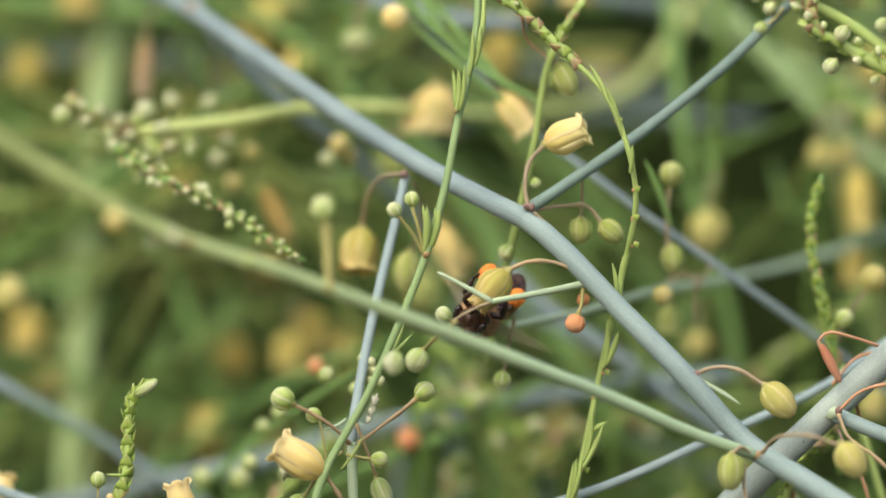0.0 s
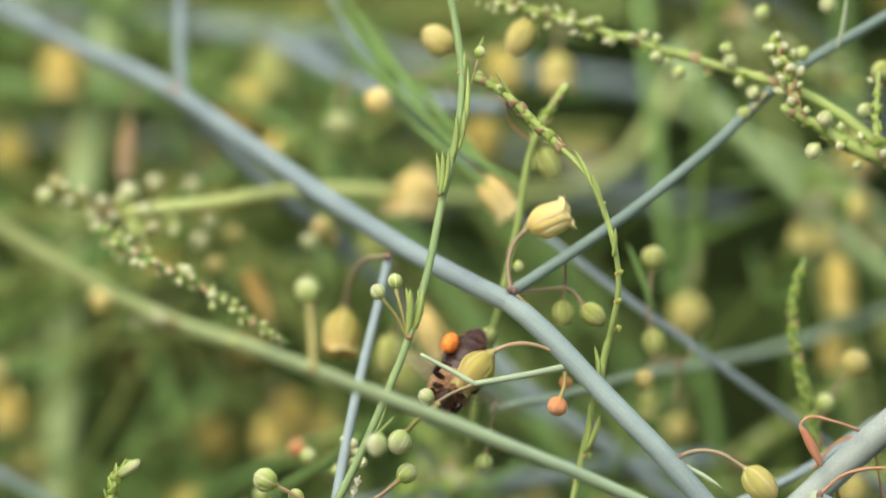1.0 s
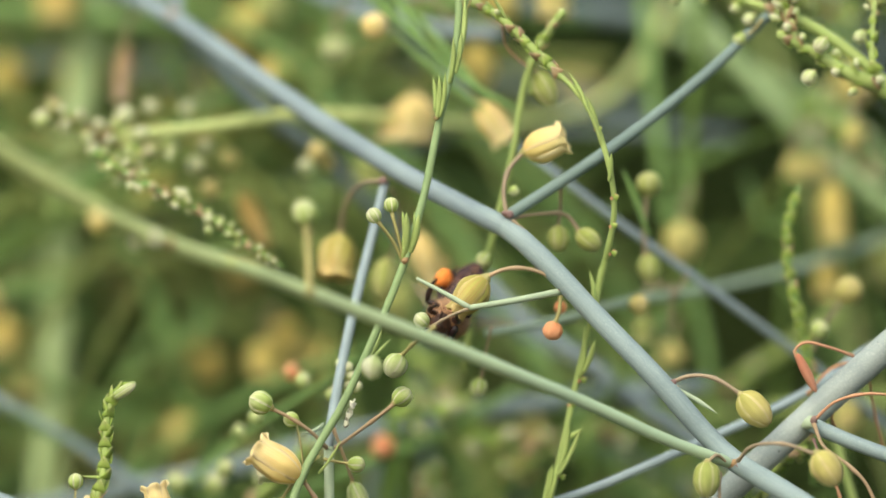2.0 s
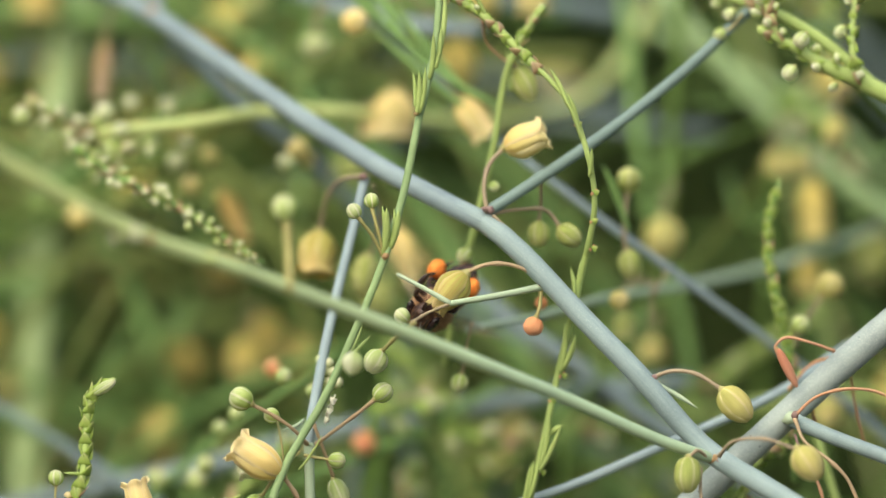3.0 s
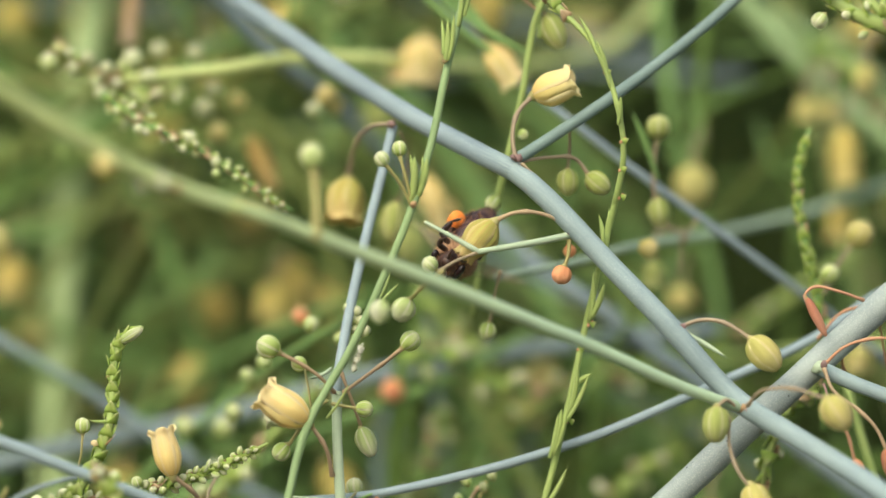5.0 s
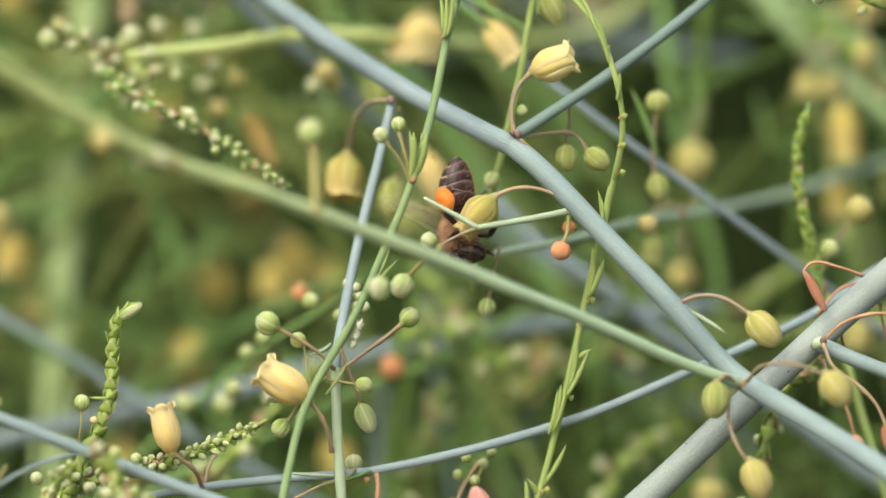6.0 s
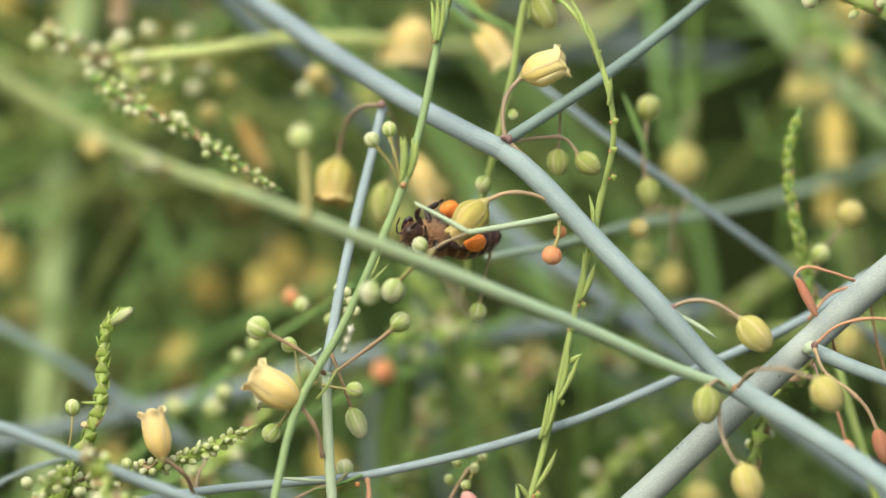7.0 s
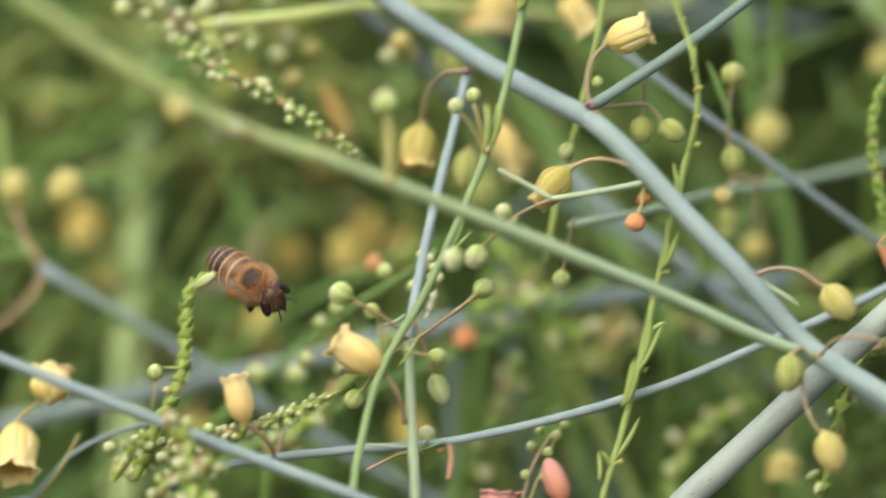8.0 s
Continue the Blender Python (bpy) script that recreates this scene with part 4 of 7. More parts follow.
def front_left_plant():
    """The stem that crosses low at the left, nearest to the camera, and the shoots about it."""
    p = plant("grey-green asparagus stem with budding green shoot tips", (-200, -40, 0))
    stem(p, "stem", [(-60, -30, 0), (-30, -28, 500), (-5, -24, 920), (-10.96, -12.00, 964.80), (-18.64, -14.00, 968.12), (-32.73, -15.00, 973.48), (-46.14, -16.00, 978.71), (-59.54, -17.00, 983.99), (-76.10, -18.00, 990.65)], 1.2, 0.66, STEM_PALE_BLUE, seg=14)
    # upright shoot with scale leaves
    shoot(p, [(-44.91, -1.00, 970.09), (-42.95, -1.00, 975.30), (-40.48, -1.00, 979.86), (-39.50, -1.00, 983.12), (-39.24, -1.00, 987.03), (-39.04, -1.00, 990.29), (-38.33, -1.00, 992.05), (-35.98, -1.00, 993.48)], 0.55, 0.42, STEM_GREEN, every=0.42, size=1.5, buds=0.0, grow=0.2, dry=0.05, label="upright green shoot tip with scale leaves")
    flower(p, (-38.30, -1.50, 991.92), (-35.83, -1.50, 993.48), 1.25, PALEBUD, "closed", name="flower_bud")
    needle(p, (-39.63, -1.00, 982.73), (-41.86, -2.00, 982.81), 0.22)
    pedicel(p, [(-43.41, -1.00, 976.60), (-42.84, -2.00, 979.23), (-42.71, -2.00, 981.32)], 0.14, PEDICEL_GREEN)
    round_bud(p, (-42.71, -2.00, 982.23), (-42.71, -2.00, 980.86), 1.75, GREENBUD, big=True)
    knob(p, (-41.28, -2.00, 980.21), 0.6, YELLOW)
    # low budding shoot
    shoot(p, [(-47.34, 2.00, 970.31), (-42.72, 1.00, 972.76), (-37.13, 0.00, 974.49), (-31.55, -1.00, 975.82), (-26.33, -1.00, 977.78), (-21.45, -1.00, 980.12)], 0.5, 0.2, STEM_GREEN, every=0.36, size=1.55, buds=0.95, bud_mat=PALEBUD, grow=0.5, reach=(0.0, 0.12))
    for x, d, m in (((-36.46, -2.00, 975.72), 2.0, GREENBUD), ((-39.61, -3.00, 975.87), 1.9, PALEBUD), ((-44.81, -3.00, 974.38), 2.0, PALEBUD), ((-43.31, -3.00, 973.73), 1.6, PALEBUD), ((-33.43, -3.00, 974.83), 1.3, GREENBUD), ((-34.60, -3.00, 974.83), 1.2, PALEBUD),
                    ((-41.19, -4.00, 976.68), 2.1, PALEBUD), ((-39.84, -5.00, 973.46), 2.3, PALEBUD), ((-48.13, 2.00, 973.39), 2.2, PALEBUD), ((-38.83, -6.00, 972.52), 2.2, GREENBUD), ((-41.79, -5.00, 972.49), 2.0, PALEBUD), ((-37.81, -7.00, 971.58), 2.1, PALEBUD)):
        round_bud(p, x, Vector(x) + Vector((0.4, 0.5, -1.2)), d * 0.66, m, big=True)
    shoot(p, [(-38.25, -20.00, 965.33), (-37.31, -20.00, 969.79), (-38.28, -20.00, 974.25), (-40.20, -20.00, 977.42)], 0.5, 0.3, STEM_PALE, every=1.1, size=2.4, buds=0.8, grow=0.2)
    for pts in ([(-43.00, -14.00, 967.00), (-40.40, -15.00, 970.25), (-37.16, -16.00, 971.45), (-34.25, -17.00, 971.87)], [(-47.07, -10.00, 970.06), (-45.14, -10.00, 973.28), (-43.04, -11.00, 975.25)]):
        shoot(p, pts, 0.4, 0.2, STEM_PALE, every=0.5, size=1.3, buds=0.9, grow=0.2)
    # yellow flowers at the edge
    stem(p, "twig", [(-65.92, 20.00, 965.65), (-57.81, 18.00, 967.08), (-53.72, 16.00, 971.81), (-49.03, 15.00, 974.50), (-41.71, 14.00, 976.54)], 0.38, 0.26, STEM_BLUE, seg=10)
    flower(p, (-59.57, 14.00, 975.68), (-59.43, 10.00, 969.86), 4.8, YELLOW, "bell", spin=10)
    flower(p, (-55.62, 12.00, 978.39), (-55.49, 14.00, 982.12), 4.6, YELLOW, "bell", spin=30)
    pedicel(p, [(-60.89, 14.00, 974.49), (-58.91, 14.00, 976.81), (-56.54, 13.00, 978.83)], 0.26, PEDICEL_GREEN)
    pedicel(p, [(-57.80, 18.00, 966.41), (-55.04, 16.00, 969.81), (-52.40, 16.00, 974.46)], 0.2, PEDICEL_GREEN)
    return p


def left_raceme_plant():
    """The pale curved stem behind, ending at the left in clusters of buds."""
    p = plant("pale green curved asparagus branch ending in bud clusters", (130, 160, 0))
    stem(p, "stem", [(130, 160, 0), (110, 150, 600), (60, 120, 980), (30.93, 96.00, 1044.73), (26.77, 92.00, 1035.98), (20.38, 82.00, 1028.57), (12.38, 70.00, 1026.06), (1.80, 56.00, 1024.90), (-8.47, 44.00, 1025.61), (-17.97, 40.00, 1025.77), (-28.69, 34.00, 1024.06), (-38.69, 30.00, 1022.94)],
         0.95, 0.75, STEM_PALE, seg=14)
    shoot(p, [(-34.04, 32.00, 1023.40), (-40.04, 30.00, 1022.75), (-43.97, 28.00, 1024.10), (-47.21, 26.00, 1026.79)], 0.6, 0.4, STEM_PALE, every=0.55, size=2.1, buds=0.8, grow=0.2, bare=0.2, dry=0.6)
    shoot(p, [(-32.62, 30.00, 1022.32), (-35.92, 28.00, 1020.92), (-39.87, 26.00, 1018.19)], 0.4, 0.25, STEM_PALE, every=0.9, size=1.6, buds=0.7, grow=0.2)
    shoot(p, [(-41.28, 20.00, 1020.74), (-37.86, 18.00, 1018.37), (-34.79, 16.00, 1016.67), (-30.11, 15.00, 1014.53), (-25.44, 14.00, 1011.46), (-22.11, 13.00, 1009.00), (-18.84, 12.00, 1007.14)], 0.5, 0.16, STEM_LEAF, every=0.5, size=1.3, buds=0.8, grow=0.45, bare=0.02, reach=(0.0, 0.3), dry=0.45, label="tapering raceme of tiny pale buds")
    for x, d, m in (((-38.15, 30.00, 1025.28), 3.2, PALEBUD), ((-36.12, 28.00, 1023.14), 2.5, PALEBUD), ((-47.92, 26.00, 1024.77), 3.0, GREENBUD), ((-28.62, 36.00, 1021.78), 2.6, PALEBUD), ((-29.90, 40.00, 1019.49), 2.9, PALEBUD), ((-25.95, 45.00, 1020.62), 2.4, CREAM), ((-35.35, 40.00, 1026.64), 2.6, PALEBUD),
                    ((-31.05, 44.00, 1026.42), 2.6, PALEBUD), ((-28.20, 40.00, 1016.76), 3.0, CREAM), ((-15.16, 34.00, 1021.06), 3.4, CREAM), ((-16.51, 34.00, 1019.37), 2.8, PALEBUD), ((-14.17, 36.00, 1019.75), 2.6, CREAM), ((-32.83, 36.00, 1021.44), 2.2, PALEBUD), ((-30.78, 15.00, 1015.65), 2.1, PALEBUD),
                    ((-27.76, 14.00, 1012.79), 1.7, PALEBUD), ((-36.92, 16.00, 1016.67), 1.7, PALEBUD), ((-27.76, 14.00, 1011.46), 1.4, GREENBUD), ((-41.88, 26.00, 1021.21), 2.0, PALEBUD), ((-42.98, 28.00, 1024.62), 2.2, PALEBUD), ((-45.10, 26.00, 1024.10), 2.0, PALEBUD)):
        round_bud(p, x, Vector(x) + Vector((0.5, 0.5, -1.5)), d * 0.74, m, big=True)
    for a, b, w, m, k in (((-3.31, 45.00, 1028.46), (-3.72, 45.00, 1022.64), 5.2, YELLOW, "bell"), ((-5.41, 47.00, 1026.47), (-5.79, 47.00, 1022.70), 4.0, YELLOW, "bell"), ((4.17, 26.00, 1026.92), (7.52, 26.00, 1022.09), 3.5, YELLOW, "bell"), ((-3.20, 38.00, 1011.60), (-1.20, 38.00, 1004.81), 3.3, YELLOW, "tulip"),
                          ((-24.55, 44.00, 1016.15), (-21.29, 42.00, 1009.63), 2.6, DRY, "closed"), ((0.42, 40.00, 1007.91), (-2.65, 40.00, 1006.20), 3.0, YELLOW, "closed")):
        flower(p, a, b, w, m, k)
    pedicel(p, [(-8.47, 44.00, 1025.41), (-5.73, 45.00, 1027.11), (-3.31, 45.00, 1028.46)], 0.2)
    return p


def top_right_plant():
    """The budding branches at the upper right."""
    p = plant("green asparagus branch crowded with small buds", (240, 60, 0))
    stem(p, "stem", [(240, 60, 0), (225, 40, 600), (150, 15, 980), (63.78, 8.00, 1021.04), (55.83, 7.00, 1025.68), (51.10, 7.00, 1028.14)], 1.5, 1.0, STEM_GREEN, seg=14)
    stem(p, "branch", [(53.20, 7.00, 1027.01), (48.67, 8.00, 1031.35), (43.46, 9.00, 1035.04), (38.89, 10.00, 1037.22)], 0.72, 0.6, STEM_GREEN, seg=12)
    shoot(p, [(39.22, 10.00, 1037.09), (34.31, 11.00, 1038.61), (28.39, 12.00, 1040.40), (22.43, 12.00, 1042.22), (17.16, 13.00, 1043.95), (11.19, 13.00, 1045.64), (4.90, 14.00, 1047.52)], 0.55, 0.3, STEM_GREEN, every=1.7, size=1.4, buds=0.6, grow=0.2)
    shoot(p, [(17.82, 13.00, 1043.82), (11.19, 13.00, 1045.64), (4.90, 14.00, 1047.52), (0.59, 14.00, 1048.74)], 0.4, 0.3, STEM_GREEN, every=0.5, size=1.2, buds=0.8, grow=0.3)
    shoot(p, [(51.10, 7.00, 1028.14), (47.23, 6.00, 1029.65), (43.29, 6.00, 1031.98), (38.98, 5.00, 1034.14)], 0.95, 0.4, STEM_GREEN, every=0.9, size=1.5, buds=0.5, grow=0.3)
    shoot(p, [(40.80, 6.00, 1033.64), (40.16, 6.00, 1036.61), (39.26, 6.00, 1039.71), (38.00, 7.00, 1042.52)], 0.6, 0.4, STEM_PALE, every=0.4, size=1.5, buds=0.9, grow=0.2)
    shoot(p, [(50.60, 5.00, 1029.47), (49.82, 5.00, 1031.58), (50.02, 6.00, 1034.25), (50.30, 7.00, 1038.24)], 0.4, 0.25, STEM_GREEN, every=1.2, size=1.6, buds=0.6)
    for x, d, m in (((42.52, 4.00, 1029.09), 2.4, PALEBUD), ((43.86, 4.00, 1032.90), 2.4, PALEBUD), ((34.60, 9.00, 1033.77), 1.9, GREENBUD), ((35.73, 9.00, 1036.08), 2.0, PALEBUD), ((32.63, 10.00, 1041.36), 1.9, GREENBUD), ((33.08, 10.00, 1039.96), 2.0, PALEBUD), ((27.15, 11.00, 1038.64), 1.9, GREENBUD),
                    ((24.52, 11.00, 1040.51), 1.8, PALEBUD), ((41.46, 8.00, 1040.63), 2.2, GREENBUD), ((37.21, 16.00, 1045.85), 2.3, GREENBUD), ((44.87, 16.00, 1046.74), 2.4, PALEBUD), ((48.63, 7.00, 1033.96), 2.1, PALEBUD), ((50.75, 9.00, 1038.64), 3.0, OLIVE), ((19.25, 12.00, 1042.44), 1.6, PALEBUD),
                    ((23.10, 12.00, 1043.08), 1.6, PALEBUD), ((14.49, 12.00, 1044.59), 1.7, PALEBUD), ((17.01, 12.00, 1044.71), 1.3, PALEBUD)):
        round_bud(p, x, Vector(x) + Vector((0.8, 0.3, 1.0)), d * 0.78, m, big=True)
    needle(p, (45.66, 10.00, 1041.35), (46.84, 9.00, 1048.25), 0.26, STEM_TWIG)
    pedicel(p, [(37.19, 9.00, 1036.07), (36.19, 9.00, 1034.75), (34.86, 9.00, 1033.90)], 0.16, PEDICEL_GREEN)
    flower(p, (0.55, 14.00, 1041.29), (-2.76, 14.00, 1043.97), 3.5, CREAM, "closed")
    flower(p, (9.74, 14.00, 1045.03), (7.46, 14.00, 1040.86), 3.4, CREAM, "closed")
    pedicel(p, [(11.19, 13.00, 1045.64), (10.53, 13.00, 1046.31), (9.74, 14.00, 1045.03)], 0.2)
    pedicel(p, [(3.20, 14.00, 1040.08), (2.21, 14.00, 1040.75), (0.55, 14.00, 1041.29)], 0.2)
    return p


def needle_bundle_plant():
    """The bundle of long needle leaves behind, running on into a thin grey stem."""
    p = plant("thin grey-green asparagus stem with long bundled needle leaves", (150, 90, 0))
    stem(p, "stem", [(150, 90, 0), (160, 70, 600), (120, 45, 900), (50.52, 34.00, 990.59), (41.54, 30.00, 997.51), (30.61, 26.00, 1005.44), (21.19, 25.00, 1012.27), (11.82, 26.00, 1019.54), (6.46, 28.00, 1023.61), (0.53, 30.00, 1030.59), (-6.21, 32.00, 1036.78), (-11.61, 34.00, 1044.35), (-15.68, 36.00, 1052.63)], 1.0, 0.45, STEM_BLUE, seg=12)
    for a, b, r in (((7.22, 26.00, 1024.71), (-10.22, 30.00, 1044.17), 0.5), ((5.87, 25.00, 1025.03), (-6.19, 26.00, 1035.22), 0.45), ((3.88, 27.00, 1028.46), (-14.24, 28.00, 1045.45), 0.5), ((9.22, 24.00, 1025.67), (-2.16, 26.00, 1032.50), 0.4), ((-2.16, 27.00, 1033.55), (-13.55, 29.00, 1050.22), 0.5), ((-6.18, 28.00, 1037.99), (-14.59, 30.00, 1048.93), 0.45),
                    ((0.53, 29.00, 1031.91), (-12.26, 30.00, 1042.15), 0.4), ((-6.85, 28.00, 1039.34), (-10.20, 29.00, 1046.15), 0.4)):
        needle(p, a, b, r, STEM_LEAF, 0.03)
    flower(p, (-9.55, 26.00, 1035.24), (-6.85, 26.00, 1036.91), 3.0, YELLOW, "closed")
    pedicel(p, [(-4.84, 30.00, 1038.73), (-2.13, 30.00, 1039.39), (1.23, 30.00, 1036.67)], 0.18)
    # the stem that crosses behind it
    stem(p, "branch", [(64.81, 76.00, 1014.58), (54.35, 66.00, 1010.86), (42.61, 54.00, 1006.98), (31.83, 42.00, 1004.58), (21.31, 30.00, 1002.90), (13.10, 22.00, 1000.73), (5.05, 16.00, 999.27)], 0.62, 0.45, STEM_DUSK, seg=10)
    needle(p, (24.02, 18.00, 1011.05), (21.01, 17.00, 1018.81), 0.42, STEM_LEAF, 0.04)
    pedicel(p, [(23.76, 18.00, 1007.39), (23.63, 18.00, 1012.05), (24.02, 18.00, 1015.71)], 0.26)
    round_bud(p, (24.16, 18.00, 1016.97), (24.02, 18.00, 1015.04), 2.7, OLIVE, big=True)
    flower(p, (24.09, 18.00, 1008.59), (24.49, 18.00, 1005.26), 2.65, OLIVE, "closed", name="flower_bud")
    round_bud(p, (23.03, 18.00, 1002.73), (21.72, 19.00, 1002.73), 2.2, CREAM, big=True)
    for a, b in (((27.20, 24.00, 1005.09), (26.92, 26.00, 1000.07)), ((27.20, 24.00, 1003.42), (28.90, 25.00, 1006.10)), ((26.53, 24.00, 1004.76), (24.55, 25.00, 1006.10))):
        pedicel(p, [a, (Vector(a) + Vector(b)) / 2, b], 0.2)
    # right-hand shoot
    shoot(p, [(43.66, 18.00, 981.44), (43.89, 16.00, 992.10), (42.52, 15.00, 998.08), (41.48, 14.00, 1002.72), (40.55, 14.00, 1007.36), (40.55, 14.00, 1011.99), (41.81, 14.00, 1016.63)], 0.34, 0.3, STEM_LEAF, every=0.5, size=1.5, buds=0.05, grow=0.25, dry=0.12, bare=0.3, label="upright green scaly shoot")
    round_bud(p, (44.22, 16.00, 999.74), (42.90, 16.00, 998.08), 2.2, GREENBUD, big=True)
    round_bud(p, (48.13, 22.00, 1004.41), (47.19, 22.00, 1003.08), 3.1, CREAM, big=True)
    pedicel(p, [(43.75, 20.00, 997.40), (45.47, 21.00, 1000.74), (47.32, 22.00, 1003.28)], 0.22)
    shoot(p, [(44.03, 12.00, 989.49), (40.59, 9.00, 985.24), (38.24, 8.00, 982.95), (36.92, 8.00, 979.00), (35.61, 8.00, 973.74), (34.29, 8.00, 967.81)], 0.5, 0.4, STEM_GREEN, every=1.0, size=1.7, buds=0.3, grow=0.1)
    stem(p, "branch", [(46.22, 16.00, 986.79), (47.49, 15.00, 982.16), (49.43, 14.00, 975.55), (51.36, 13.00, 968.30)], 0.5, 0.45, STEM_GREEN, seg=10)
    # diagonal green twigs at the lower left
    stem(p, "branch", [(-45.43, 44.00, 968.25), (-38.02, 40.00, 974.79), (-31.82, 38.00, 980.28), (-24.91, 34.00, 986.46), (-13.99, 28.00, 993.61), (-10.63, 22.00, 996.06)], 0.46, 0.34, STEM_LEAF, seg=10)
    stem(p, "branch", [(-41.15, 40.00, 967.02), (-33.58, 38.00, 972.20), (-26.11, 38.00, 975.45), (-19.31, 38.00, 978.85), (-12.53, 40.00, 982.15), (-1.63, 44.00, 986.39), (10.08, 52.00, 993.17)], 0.6, 0.5, STEM_LEAF, seg=10)
    for x, z, d in ((-12.18, 995.81, 1.2), (-11.27, 995.35, 1.3), (-10.74, 994.30, 1.2), (-11.66, 994.56, 1.1), (-10.22, 993.12, 1.3), (-11.27, 993.19, 1.1), (-12.31, 993.84, 0.9)):
        c = Vector((x, 4.0, z))
        round_bud(p, c, c + Vector((-0.5, 0.5, -1)), d, PALEBUD, big=True)
    for x, d in (((-16.67, 16.00, 993.76), 1.9), ((-26.05, 24.00, 983.32), 2.0), ((-27.48, 34.00, 981.25), 2.5), ((-32.08, 34.00, 981.45), 2.3), ((-24.43, 26.00, 987.65), 1.6), ((-13.16, 12.00, 992.13), 1.5), ((-22.27, 20.00, 989.40), 1.7)):
        round_bud(p, x, Vector(x) + Vector((-0.6, 0.5, -1)), d, GREENBUD, big=True)
    round_bud(p, (-18.13, 30.00, 994.68), (-17.79, 30.00, 992.99), 2.0, ORANGE)
    flower(p, (-6.26, 40.00, 986.44), (-8.44, 40.00, 984.74), 2.8, ORANGE, "closed")
    return p


for build in (glaucous_plant, thick_grey_plant, green_zigzag_plant, green_arching_plant, bowed_plant, front_left_plant, left_raceme_plant, top_right_plant, needle_bundle_plant):
    build()


# ---------------------------------------------------------------- the thicket behind
def stem_behind(label, pts, r0, r1, mat, flowers=(), twigs=()):
    """A stem of the thicket, from the ground below its first point through pts, with scale leaves, needles and flowers."""
    first = Vector(pts[0])
    base = Vector((first.x * 1.08, first.y + 25, 0))
    p = plant(label, base, "asparagus thicket")
    stem(p, "stem", [base, Vector((first.x * 1.06, first.y + 15, first.z * 0.5)), first - Vector((0, -4, 60)), *pts], r0, r1, mat, step=5, seg=10)
    for t in twigs:
        stem(p, "branch", t, r1 * 0.9, r1 * 0.7, mat, step=5, seg=8)
    path = smooth_path(pts, 6)
    for i in range(2, len(path) - 2, max(3, len(path) // 6)):
        d = (path[i + 1] - path[i]).normalized()
        knob(p, path[i], r1 * 1.25, BRACT)
        for k in range(2):
            o = Vector((random.gauss(0, 1), random.gauss(0, 1), random.gauss(0.2, 1))).normalized()
            needle(p, path[i], path[i] + (d * 0.8 + o) * random.uniform(4, 9), 0.35, STEM_LEAF)
    for a, b, w, m, k in flowers:
        flower(p, a, b, w, m, k)
        pedicel(p, [Vector(a) + Vector((1.5, 2, 4)), Vector(a) + Vector((0.6, 1, 3.4)), a], 0.25)
    return p


